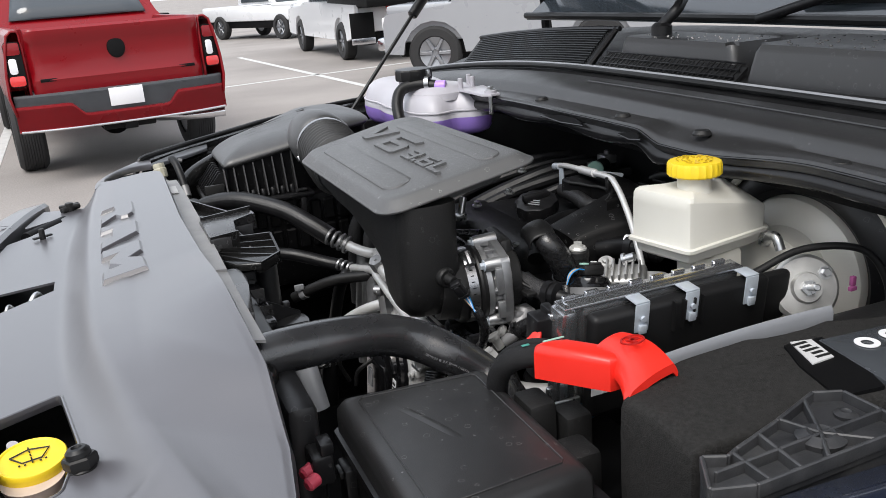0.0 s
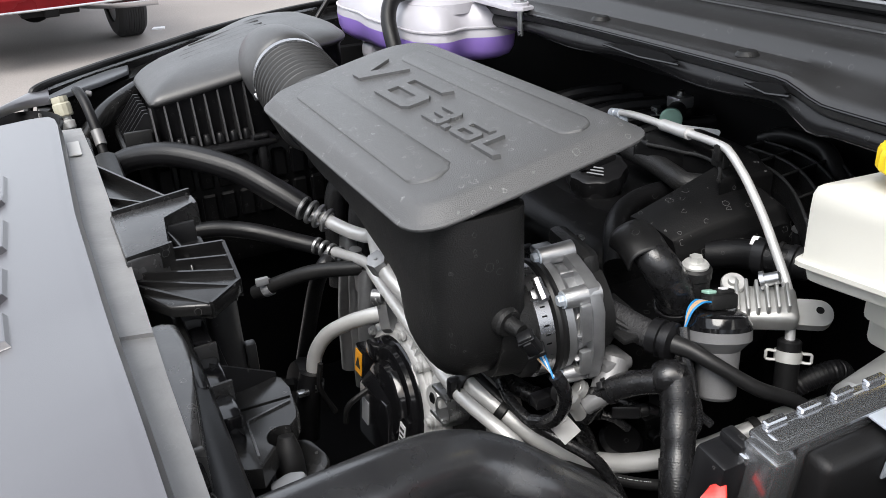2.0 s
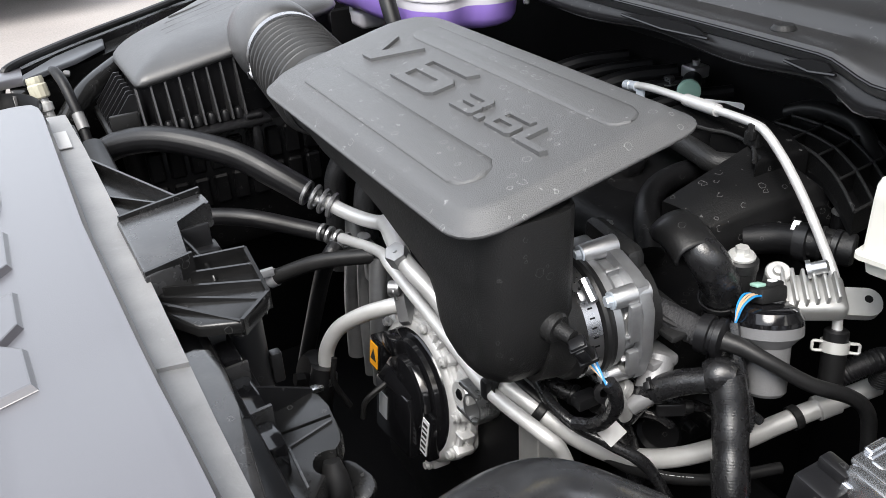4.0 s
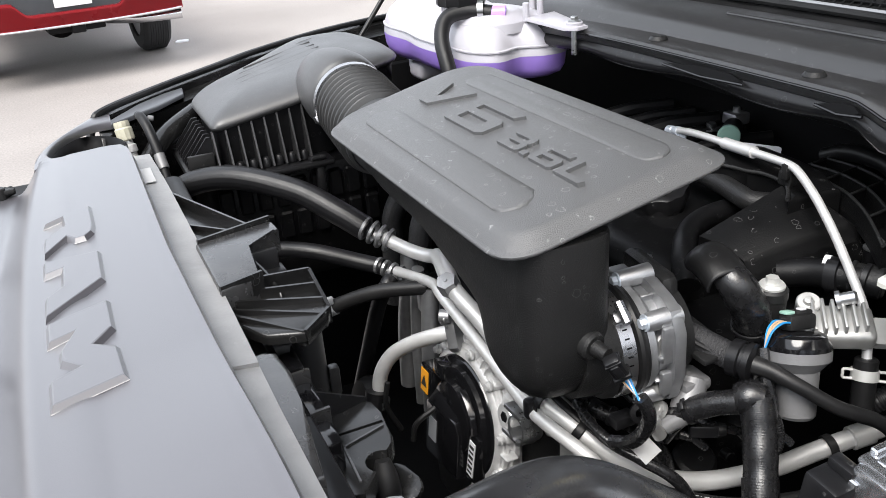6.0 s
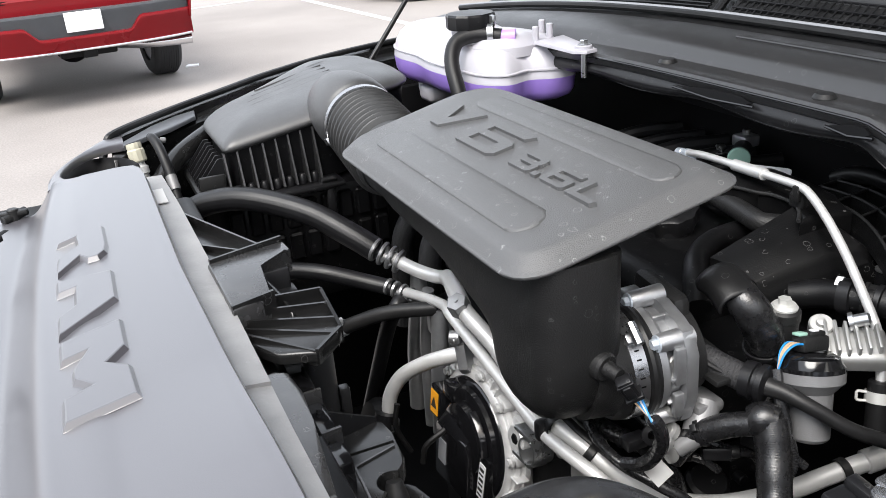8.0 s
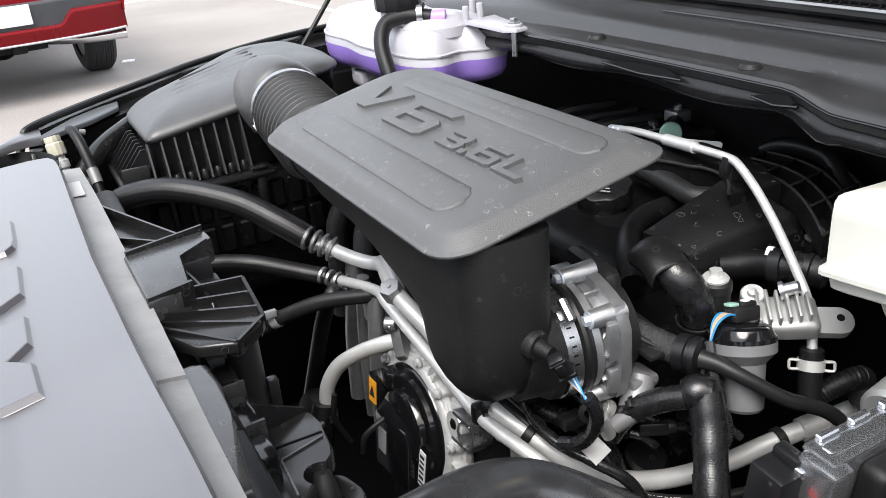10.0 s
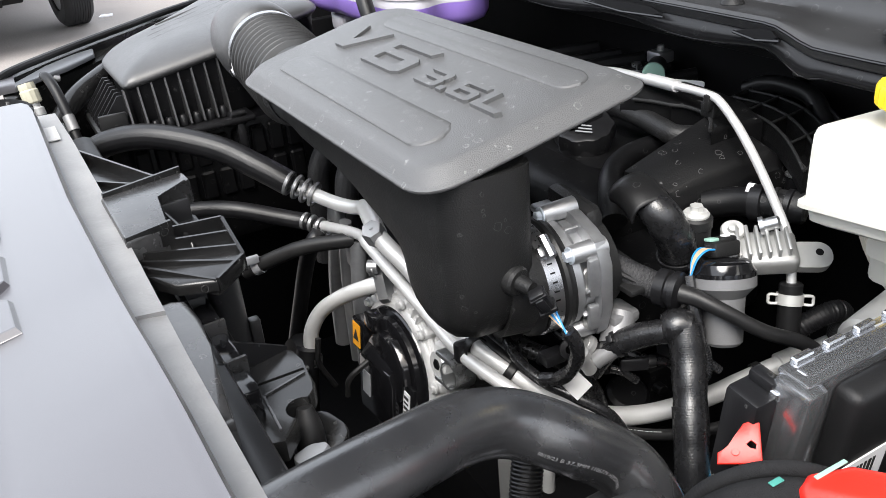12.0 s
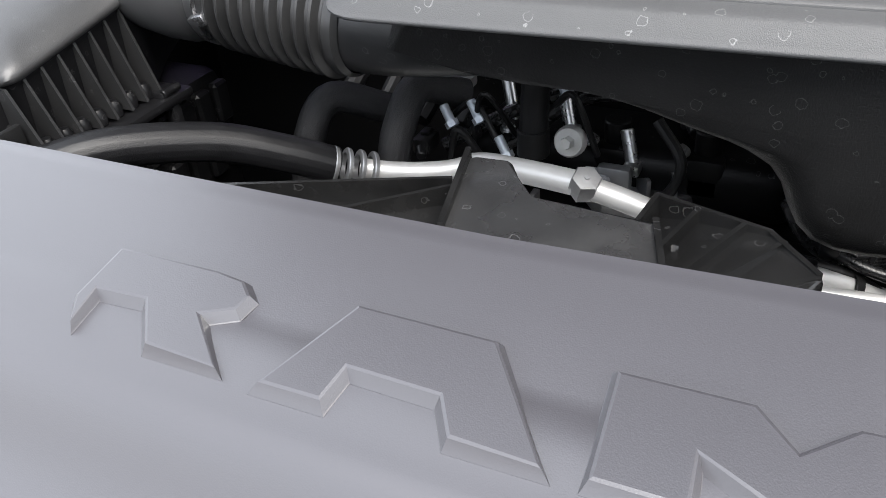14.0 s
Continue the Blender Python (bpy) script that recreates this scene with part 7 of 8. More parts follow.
part("pipe", tube([(0.352, 1.400, 1.115), (0.360, 1.378, 1.111), (0.371, 1.350, 1.109), (0.381, 1.327, 1.1095), (0.3865, 1.310, 1.1135), (0.385, 1.294, 1.118)], 0.0088, 18), TUBE, acline)
part("elbow_block", tube([(0.3865, 1.306, 1.115), (0.384, 1.290, 1.119), (0.372, 1.250, 1.125), (0.3575, 1.200, 1.1305)], 0.0105, 22, 8), TUBE, acline)
part("hex_nut", merge(lathe([(0, 0), (0.0122, 0), (0.0122, 0.019), (0.0112, 0.0205), (0, 0.021)], basis((0.356, 1.197, 1.126), (-0.45, -0.30, 0.85)), 6), lathe([(0, 0.021), (0.0022, 0.021), (0.0020, 0.0225), (0, 0.0225)], basis((0.356, 1.197, 1.126), (-0.45, -0.30, 0.85)), 12)), CASTAL, acline, "pale hex cap nut")
part("lower_pipe", tube([(0.3555, 1.205, 1.132), (0.3575, 1.172, 1.124), (0.365, 1.138, 1.109), (0.369, 1.10, 1.090), (0.369, 1.045, 1.078), (0.385, 1.0, 1.062), (0.41, 0.968, 1.037), (0.45, 0.945, 1.011), (0.50, 0.930, 0.998), (0.56, 0.915, 1.000), (0.60, 0.908, 1.006), (0.64, 0.898, 1.015), (0.70, 0.88, 1.03)], 0.0095, 20), TUBE, acline)
for c, d in (((0.3695, 1.028, 1.0765), (0, -1, -0.1)), ((0.387, 0.996, 1.060), (0.5, -0.8, -0.5)), ((0.615, 0.9045, 1.009), (1, -0.2, 0.2))):
    part("rubber_band", lathe([(0.0112, 0), (0.0122, 0.001), (0.0122, 0.008), (0.0112, 0.009)], basis(c, d), 20), RUBBER, acline)
part("pipe_collar", lathe([(0.0095, 0), (0.012, 0.001), (0.012, 0.022), (0.0095, 0.023)], basis((0.640, 0.898, 1.015), (1, -0.25, 0.2)), 20), TUBE, acline)
part("hose", tube([(0.12, 1.593, 1.165), (0.157, 1.572, 1.182), (0.205, 1.535, 1.187), (0.267, 1.484, 1.17), (0.306, 1.443, 1.146), (0.335, 1.416, 1.124)], 0.0165, 54, 8, flutes=18), RIBHOSE, acline, "ribbed black rubber hose")
for k in range(4):
    c = Vector((0.332, 1.418, 1.126)).lerp(Vector((0.356, 1.392, 1.112)), k / 3.2)
    part("crimp", lathe([(0.012, 0), (0.0160, 0.0008), (0.0168, 0.0018), (0.0160, 0.0048), (0.012, 0.0055)], basis(c, (0.024, -0.026, -0.014)), 20), CASTAL, acline)
acline2 = thing("air_conditioning_line", "thin aluminium air conditioning pipe with rubber hose end", "air conditioning line", (0.36, 1.2, 1.05))
part("pipe", tube([(0.356, 1.372, 1.075), (0.367, 1.283, 1.094), (0.362, 1.238, 1.096), (0.361, 1.116, 1.078), (0.359, 1.03, 1.068), (0.372, 0.965, 1.060), (0.386, 0.955, 1.040), (0.400, 0.955, 0.99), (0.405, 0.96, 0.93)], 0.0066, 14), TUBE, acline2)
part("hose", tube([(0.20, 1.50, 1.09), (0.232, 1.483, 1.094), (0.271, 1.452, 1.093), (0.322, 1.42, 1.078), (0.346, 1.398, 1.073)], 0.011, 42, 8, flutes=14), RIBHOSE, acline2, "ribbed black rubber hose")
for k in range(4):
    c = Vector((0.34, 1.402, 1.076)).lerp(Vector((0.36, 1.372, 1.07)), k / 3.2)
    part("crimp", lathe([(0.008, 0), (0.0112, 0.0008), (0.0118, 0.0018), (0.0112, 0.0048), (0.008, 0.0055)], basis(c, (0.02, -0.03, -0.006)), 20), CASTAL, acline2)
vac = thing("vacuum_pipe", "thin bare metal pipe bent down over the engine", "metal pipe", (0.65, 0.95, 1.12))
part("pipe", tube([(0.722, 1.290, 1.217), (0.712, 1.235, 1.229), (0.696, 1.140, 1.239), (0.684, 1.075, 1.246), (0.677, 1.042, 1.2485), (0.6715, 1.024, 1.2455), (0.668, 1.006, 1.236), (0.663, 0.988, 1.226), (0.655, 0.960, 1.207), (0.645, 0.932, 1.187), (0.633, 0.902, 1.165), (0.626, 0.888, 1.147), (0.621, 0.880, 1.122)], 0.0045, 14, 8), TUBE, vac)
part("nut", lathe([(0, 0), (0.0062, 0), (0.0062, 0.012), (0.0052, 0.013), (0.0052, 0.020), (0.0062, 0.021), (0.0062, 0.026), (0, 0.026)], basis((0.722, 1.292, 1.2165), (-0.15, -0.97, 0.2)), 16), ZINC, vac)
part("sleeve", tube([(0.700, 1.165, 1.2365), (0.695, 1.135, 1.2395), (0.690, 1.108, 1.2425)], 0.0068, 14), TUBE, vac)
part("strut", box((0.716, 1.258, 1.200), (0.003, 0.014, 0.045), 0.001), ZINC, vac)
part("bracket", merge(box((0.679, 1.046, 1.242), (0.016, 0.008, 0.016), 0.001), box((0.682, 1.050, 1.232), (0.010, 0.018, 0.016), 0.002)), BLACK, vac)
part("hose_end", rod((0.622, 0.881, 1.124), (0.612, 0.870, 1.070), 0.0105, 0.002), RUBBER, vac)
CLM = basis((0.618, 0.877, 1.103), (0.25, 0.25, 1), (0.75, -0.65, 0))
part("spring_clamp", lathe([(0.0110, 0.001), (0.0122, 0.001), (0.0122, 0.0110), (0.0110, 0.0110)], CLM, 24), PALE, vac, "pale spring clamp")
for sx in (-1, 1):
    part("clamp_ear", tube([CLM @ Vector(q) for q in ((sx * 0.0112, -0.004, 0.002), (sx * 0.0185, -0.004, 0.002), (sx * 0.0192, -0.004, 0.006), (sx * 0.0185, -0.004, 0.0100), (sx * 0.0112, -0.004, 0.0100))], 0.0014, 8, 3), PALE, vac)

# ---- fan shroud ----
shroud = thing("fan_shroud", "dusty glossy black plastic fan shroud with ribbed lugs", "fan shroud", (0.14, 1.1, 0.9))
part("back_panel", box((0.118, 1.12, 0.97), (0.03, 0.9, 0.46), 0.01), BLACKS, shroud)
part("top_rail", box((0.098, 1.26, 1.215), (0.012, 0.54, 0.036), 0.004), SHROUD, shroud)
# paler plastic here paints the sky sheen on the box top
part("end_box", prism([(0.055, 0.990), (0.112, 0.994), (0.121, 0.988), (0.1235, 0.960), (0.119, 0.915), (0.111, 0.838), (0.055, 0.828)], 1.11, 1.2365, None, 0.007, 4), DUST_SHEEN, shroud, "", 50)
part("end_box", box((0.083, 0.780, 1.164), (0.060, 0.10, 0.105), 0.012, None, 4), SHROUD, shroud)
part("end_box_roll", rod((0.058, 0.829, 1.212), (0.108, 0.835, 1.212), 0.014, 0.003), GLOSS, shroud)
part("end_box_rib", box((0.112, 0.89, 1.155), (0.018, 0.155, 0.05), 0.004), SHROUD, shroud)


def fin(name, a, b, za, zb, h, w=0.003, mtl=None):
    """A thin upright web from a to b whose top runs from za to zb."""
    a, b = Vector((*a, za)), Vector((*b, zb))
    n = Vector((b.y - a.y, a.x - b.x, 0)).normalized() * w / 2
    bm = bmesh.new()
    top = [bm.verts.new(q) for q in (a + n, b + n, b - n, a - n)]
    low = [bm.verts.new(v.co - Vector((0, 0, h))) for v in top]
    bm.faces.new(top)
    bm.faces.new(low)
    for k in range(4):
        bm.faces.new((top[k], top[(k + 1) % 4], low[(k + 1) % 4], low[k]))
    return part(name, bm, mtl or SHROUD, shroud)


# upper wedge behind the strip
part("wedge", prism([(0.097, 1.40), (0.097, 1.19), (0.165, 1.207), (0.160, 1.222)], 1.205, 1.226, None, 0.003), SHROUD, shroud)
fin("rib", (0.098, 1.395), (0.164, 1.214), 1.238, 1.240, 0.02, 0.0025)
fin("rib", (0.099, 1.30), (0.163, 1.208), 1.231, 1.238, 0.02, 0.0025)
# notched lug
# the lug's lighter base stands for reflected sky, besides dust
part("lug", prism([(0.098, 1.19), (0.170, 1.207), (0.174, 1.203), (0.175, 1.184), (0.172, 1.180), (0.138, 1.160), (0.138, 1.094), (0.100, 1.080)], 1.228, 1.2505, None, 0.003, 2), DUST_SHEEN, shroud)
fin("rib", (0.100, 1.190), (0.172, 1.2065), 1.254, 1.256, 0.02, 0.003)
fin("rib", (0.100, 1.083), (0.138, 1.095), 1.253, 1.253, 0.02, 0.003)
part("lug_wall", sheet(lambda u, v: (0.139 + 0.012 * math.sin(1.57 * v), 1.160 - 0.075 * v, 1.243 - 0.012 * v - 0.07 * u), steps(0, 1, 3), steps(0, 1, 10), 0.0), SHROUD, shroud).modifiers.new("solid", "SOLIDIFY").thickness = 0.003
part("lug_post", box((0.160, 1.165, 1.165), (0.024, 0.024, 0.11), 0.004), BLACKS, shroud)
part("lug_web", box((0.152, 1.165, 1.205), (0.03, 0.004, 0.07), 0.001), BLACKS, shroud)
# fan-shaped lug with radiating ribs
part("lug", prism([(0.102, 1.116), (0.176, 1.106), (0.182, 1.098), (0.180, 1.045), (0.174, 1.036), (0.150, 1.018), (0.122, 1.029), (0.104, 1.058)], 1.2185, 1.228, None, 0.004, 3), SHROUD, shroud)
for b, za, zb in (((0.180, 1.103), 1.242, 1.241), ((0.179, 1.082), 1.238, 1.236), ((0.178, 1.058), 1.236, 1.233), ((0.174, 1.038), 1.234, 1.229), ((0.150, 1.020), 1.234, 1.228)):
    fin("rib", (0.104, 1.112 - 0.55 * (1.103 - b[1])), b, za, zb, 0.014, 0.0026)
fin("rib", (0.180, 1.103), (0.179, 1.045), 1.2405, 1.230, 0.016, 0.003)
fin("rib", (0.179, 1.046), (0.151, 1.020), 1.2300, 1.2285, 0.014, 0.003)
# stepped brackets and rounded pillar below
part("step_wall", box((0.126, 1.02, 1.15), (0.010, 0.14, 0.10), 0.003), SHROUD, shroud)
for y, z, w in ((1.051, 1.196, 0.044), (0.994, 1.190, 0.044), (0.948, 1.186, 0.03)):
    part("step", box((0.139, y, z - 0.022), (0.018, w, 0.034), 0.004, None, 2), GLOSS, shroud)
    fin("rib", (0.130, y + w / 2 + 0.001), (0.149, y + w / 2 + 0.004), z + 0.004, z + 0.003, 0.03, 0.0028, DUST_SHEEN)
part("pillar", tube([(0.1675, 1.099, 1.222), (0.1675, 1.098, 1.15), (0.168, 1.096, 1.05)], 0.0145, 28, 3), SATIN, shroud)
part("pillar_tab", box((0.186, 1.092, 1.128), (0.010, 0.010, 0.03), 0.002), SATIN, shroud)
part("rail_wall", box((0.155, 1.07, 1.10), (0.006, 0.15, 0.11), 0.002), BLACKS, shroud)
# lower lug with slot and cut-out
lug3 = part("lug", prism([(0.139, 0.996), (0.188, 1.008), (0.193, 1.003), (0.194, 0.985), (0.1915, 0.952), (0.187, 0.945), (0.150, 0.900), (0.136, 0.905), (0.138, 0.966)], 1.138, 1.1555, None, 0.002, 2), SHROUD, shroud, "", 40)
cut(lug3, [rod((0.173, 0.928, 1.10), (0.173, 0.928, 1.18), 0.0125), box((0.165, 0.9735, 1.156), (0.052, 0.0035, 0.012), 0.0, Matrix.Identity(4)), prism([(0.173, 0.928), (0.182, 0.94), (0.20, 0.93), (0.18, 0.90)], 1.1, 1.2)])
fin("gusset", (0.139, 0.998), (0.189, 1.009), 1.188, 1.158, 0.045, 0.003, BLACKS)
fin("rib", (0.153, 0.956), (0.189, 0.967), 1.1572, 1.1572, 0.004, 0.0016, DUST_SHEEN)
fin("rib", (0.153, 0.956), (0.151, 0.912), 1.1572, 1.1572, 0.004, 0.0016, DUST_SHEEN)
part("lug_leg", box((0.148, 0.93, 1.09), (0.024, 0.06, 0.07), 0.004), BLACKS, shroud)
part("rounded_tab", prism(rounded(-0.012, -0.02, 0.012, 0.02, 0.0115), -0.002, 0.002, basis((0.190, 0.940, 1.118), (-0.3, -0.2, 1), (0.9, 0.3, 0)), 0.001), SHROUD, shroud)
part("round_post", tube([(0.176, 0.936, 1.149), (0.175, 0.931, 1.13), (0.172, 0.925, 1.09), (0.168, 0.92, 1.05)], [0.006, 0.0108, 0.0115, 0.0115], 18, 4), RUBBER, shroud)
single("coolant_neck", merge(lathe([(0.008, 0), (0.0125, 0.001), (0.0135, 0.004), (0.013, 0.03), (0.012, 0.06), (0, 0.06)], basis((0.166, 0.905, 1.135), (0.15, -0.35, -1)), 22, 5, 0.04)), GREYPL, "pale grey plastic neck beside the radiator hose", "pipe fitting")

# ---- alternator ----
# lighter copy of CASTAL, makes up for dim light deep in the bay
ALTAL = mat("casting_lightened_for_shade", (0.70, 0.70, 0.70), 0.42, 0.45, var=0.22, scale=90, bump=0.25, bscale=900)
alt = thing("alternator", "gloss black and cast aluminium alternator with labels", "alternator", (0.33, 1.1, 0.9))
AM = basis((0.362, 1.190, 0.962), (-1, -0.05, 0.12), (0, 0, 1)) @ Matrix.Diagonal((1, -1, 1, 1))   # local x up, y to the driver side, z out
part("rear_cover", lathe([(0, 0.026), (0.040, 0.026), (0.044, 0.024), (0.046, 0.017), (0.058, 0.0165), (0.061, 0.015), (0.063, 0.010), (0.071, 0.0095), (0.0735, 0.007), (0.0745, 0.0), (0, 0)], AM, 64), GLOSS, alt, "gloss black rear cover", 40)
part("cover_plateau", prism([(-0.066, -0.042), (0.004, -0.046), (0.010, -0.038), (0.010, 0.026), (-0.004, 0.034), (-0.060, 0.036)], 0.018, 0.033, AM, 0.004, 3), GLOSS, alt)
part("cover_slope", box((0, 0, 0), (0.026, 0.060, 0.004), 0.0015, AM @ basis((0.018, -0.004, 0.024), (0.62, 0.10, 0.78), (0.78, 0, -0.62))), GLOSS, alt)
part("cover_block", box((0.0215, -0.0565, 0.018), (0.040, 0.030, 0.022), 0.004, AM, 2), GLOSS, alt)
part("cover_block", box((0.050, -0.030, 0.016), (0.020, 0.026, 0.024), 0.004, AM, 2), GLOSS, alt)
part("cover_block", box((-0.022, 0.050, 0.012), (0.062, 0.022, 0.018), 0.004, AM @ pose(0, 0, 0, 0, 0, 4), 2), GLOSS, alt)
part("cover_ridge", sheet(lambda u, v: AM @ Vector((0.050 * math.cos(0.35 + 1.1 * v) + 0.004 * u, 0.050 * math.sin(0.35 + 1.1 * v) + 0.006 * u, 0.019 + 0.007 * math.sin(math.pi * u))), steps(0, 1, 5), steps(0, 1, 18), 0.0), GLOSS, alt)
housing_ring = AM @ Matrix.Translation((0, 0, 0.004)) @ Matrix.Diagonal((0.95, 0.95, 1, 1))
part("housing", lathe([(0.079, 0.003), (0.083, 0.002), (0.086, -0.001), (0.086, -0.004), (0.089, -0.005), (0.090, -0.009), (0.086, -0.010), (0.086, -0.014), (0.091, -0.016), (0.092, -0.022), (0.086, -0.024), (0.086, -0.030), (0.091, -0.032), (0.092, -0.044), (0.084, -0.048), (0.084, -0.056), (0.08, -0.08), (0, -0.08)], housing_ring, 72), ALTAL, alt)
part("ring_gap", lathe([(0.0745, -0.002), (0.079, 0.0), (0.079, -0.006), (0.0745, -0.006)], AM, 56), DARK, alt)
for a in (0.12, 0.66, 1.36, 1.95, 2.7, 3.5, 4.6, 5.4, 5.85):
    c = AM @ Matrix.Rotation(a, 4, "Z")
    part("lug", merge(box((0.0855, 0, -0.008), (0.015, 0.012, 0.024), 0.004, c), lathe([(0, 0), (0.0058, 0), (0.0060, 0.003), (0.0042, 0.004), (0.0042, 0.007), (0, 0.007)], c @ Matrix.Translation((0.086, 0, 0.005)), 12)), ALTAL, alt)
for a in (0.34, 0.46, 1.62, 5.6):
    part("rib", box((0.087, 0, -0.004), (0.016, 0.003, 0.016), 0.001, AM @ Matrix.Rotation(a, 4, "Z"), 1), ALTAL, alt)
part("mount_clamp", merge(box((0.068, 0.108, 0.000), (0.005, 0.034, 0.024), 0.002, AM), box((0.038, 0.108, 0.000), (0.005, 0.034, 0.024), 0.002, AM), lathe([(0.0135, -0.012), (0.0155, -0.012), (0.0155, 0.012), (0.0135, 0.012)], AM @ Matrix.Translation((0.053, 0.118, 0)), 24)), STEEL, alt, "zinc mounting clamp")
part("mount_ear", merge(box((0.050, 0.084, -0.010), (0.036, 0.032, 0.022), 0.006, AM), lathe([(0.006, 0), (0.015, 0.0), (0.015, 0.012), (0.0135, 0.014), (0.006, 0.014)], AM @ Matrix.Translation((0.053, 0.092, -0.004)), 24)), ALTAL, alt)
part("mount_bolt", bolt(AM @ Vector((0.053, 0.092, 0.004)), AM.to_3x3() @ Vector((0, 0, 1)), 0.0065, 0.006), DARK, alt)
part("label", box((-0.026, -0.024, 0.0335), (0.030, 0.018, 0.001), 0.0, AM), GREYPL, alt, "grey part label")
LBM = AM @ pose(0, 0, 0, 0, 0, 4)
part("label", box((-0.022, 0.0505, 0.0215), (0.046, 0.013, 0.001), 0.0, LBM), WHITE, alt, "white label with printed bars")
for k in range(6):
    part("label_bar", box((-0.040 + 0.0068 * k, 0.0505, 0.0223), (0.0035 if k % 2 else 0.002, 0.009, 0.0006), 0.0, LBM), INK, alt)
part("warning_label", box((0.0215, -0.0565, 0.0295), (0.030, 0.018, 0.001), 0.0, AM), ORANGE, alt, "orange warning label")
part("warning_sign", prism([(0.029, -0.0565), (0.015, -0.0500), (0.015, -0.0630)], 0.0301, 0.0307, AM), INK, alt)

elb = thing("coolant_elbow", "aluminium coolant elbow with rubber hose and spring clamp", "pipe fitting", (0.304, 1.276, 0.974))
part("pipe", tube([(0.366, 1.224, 1.056), (0.349, 1.239, 1.048), (0.329, 1.260, 1.034), (0.307, 1.279, 1.014), (0.292, 1.286, 0.988), (0.285, 1.283, 0.959)], 0.0092, 20), TUBE, elb)
part("flange", merge(prism([(-0.022, -0.010), (-0.014, -0.018), (0.014, -0.014), (0.024, 0.004), (0.018, 0.016), (-0.010, 0.018), (-0.022, 0.008)], -0.006, 0.006, basis((0.366, 1.222, 1.057), (-0.8, 0.6, -0.2), (0, 0.2, 1)), 0.002), rod((0.360, 1.216, 1.082), (0.350, 1.224, 1.082), 0.008)), CASTAL, elb)
part("flange_bolt", bolt((0.356, 1.218, 1.078), (-0.8, 0.6, -0.2), 0.006), STEEL, elb)
part("hose", tube([(0.282, 1.279, 0.969), (0.274, 1.276, 0.939), (0.269, 1.286, 0.874)], 0.0145, 14), HOSE, elb)
part("spring_clamp", merge(lathe([(0.015, 0), (0.016, 0), (0.016, 0.01), (0.015, 0.01)], basis((0.279, 1.278, 0.949), (0.2, 0.1, 1)), 20), box((0.266, 1.264, 0.954), (0.014, 0.01, 0.006), 0.001)), STEEL, elb)
single("heater_hose", tube([(0.308, 1.45, 0.86), (0.317, 1.41, 0.95), (0.326, 1.375, 1.03), (0.334, 1.360, 1.062), (0.345, 1.365, 1.070)], 0.0105, 36, flutes=12), RIBHOSE, "black ribbed heater hose", "hose")
single("coolant_hose", tube([(0.46, 1.43, 1.12), (0.425, 1.470, 1.142), (0.403, 1.487, 1.112), (0.398, 1.497, 1.06), (0.395, 1.50, 0.96)], 0.0155, 48, flutes=16), BRAID, "black braided coolant hose", "hose")
single("coolant_hose", tube([(0.47, 1.35, 1.14), (0.435, 1.378, 1.160), (0.408, 1.387, 1.135), (0.400, 1.395, 1.09), (0.397, 1.40, 0.98)], 0.0155, 48, flutes=16), BRAID, "black braided coolant hose", "hose")
single("metal_pipe", tube([(0.372, 1.30, 1.08), (0.365, 1.30, 1.0), (0.36, 1.30, 0.9)], 0.011, 14), CASTAL, "aluminium coolant pipe beside the alternator", "metal pipe")

# ---- canister valve and harness ----
egr = thing("recirculation_valve", "grey canister valve with finned aluminium body", "valve", (0.54, 0.88, 1.08))
EM = basis((0.536, 0.876, 1.094), (0.16, 0.26, 0.9), (1, 0, 0))
part("canister", lathe([(0.0, 0.0), (0.014, 0.0), (0.0165, 0.003), (0.019, 0.043), (0.0255, 0.050), (0.0285, 0.053), (0.0285, 0.062), (0, 0.062)], EM, 36), CAST, egr)
part("cap", lathe([(0.0285, 0.0621), (0.0285, 0.066), (0.026, 0.069), (0.024, 0.0735), (0.020, 0.0755), (0.0, 0.076)], EM @ Matrix.Diagonal((1, 1, 1, 1)), 36), GLOSS, egr)
part("connector", merge(box((0.008, 0.008, 0.083), (0.030, 0.016, 0.014), 0.003, EM), box((0.012, 0.008, 0.091), (0.018, 0.011, 0.005), 0.002, EM)), BLACK, egr)
part("lock_tab", box((-0.002, 0.010, 0.0915), (0.010, 0.009, 0.003), 0.001, EM), MINT, egr)
part("lock_window", box((0.010, 0.006, 0.0942), (0.007, 0.006, 0.002), 0.001, EM), WHITE, egr)
for k, m_ in enumerate((CYAN, TAN, TAN, CYAN)):
    part("wire", tube([EM @ Vector(q) for q in ((-0.006, 0.002 + 0.0035 * k, 0.084), (-0.016, 0.001 + 0.0035 * k, 0.0845), (-0.026, 0.002 + 0.002 * k, 0.078), (-0.031, 0.005, 0.064))], 0.0010, 6), m_, egr)
part("wire_sleeve", tube([EM @ Vector(q) for q in ((-0.032, 0.006, 0.064), (-0.034, 0.0, 0.04), (-0.03, -0.004, 0.015), (-0.036, -0.005, -0.01))], 0.005, 10, wob=0.1), TAPE, egr)
FM = basis((0.605, 0.902, 1.155), (-0.25, -0.25, 0.93), (0.8, -0.6, 0.0))
part("finned_body", box((0.0, 0, -0.006), (0.06, 0.04, 0.022), 0.007, FM, 3), ALU, egr)
for k in range(6):
    part("fin", box((-0.022 + 0.0085 * k, 0.0, 0.004), (0.0032, 0.038 - 0.002 * k, 0.02), 0.0012, FM), ALU, egr)
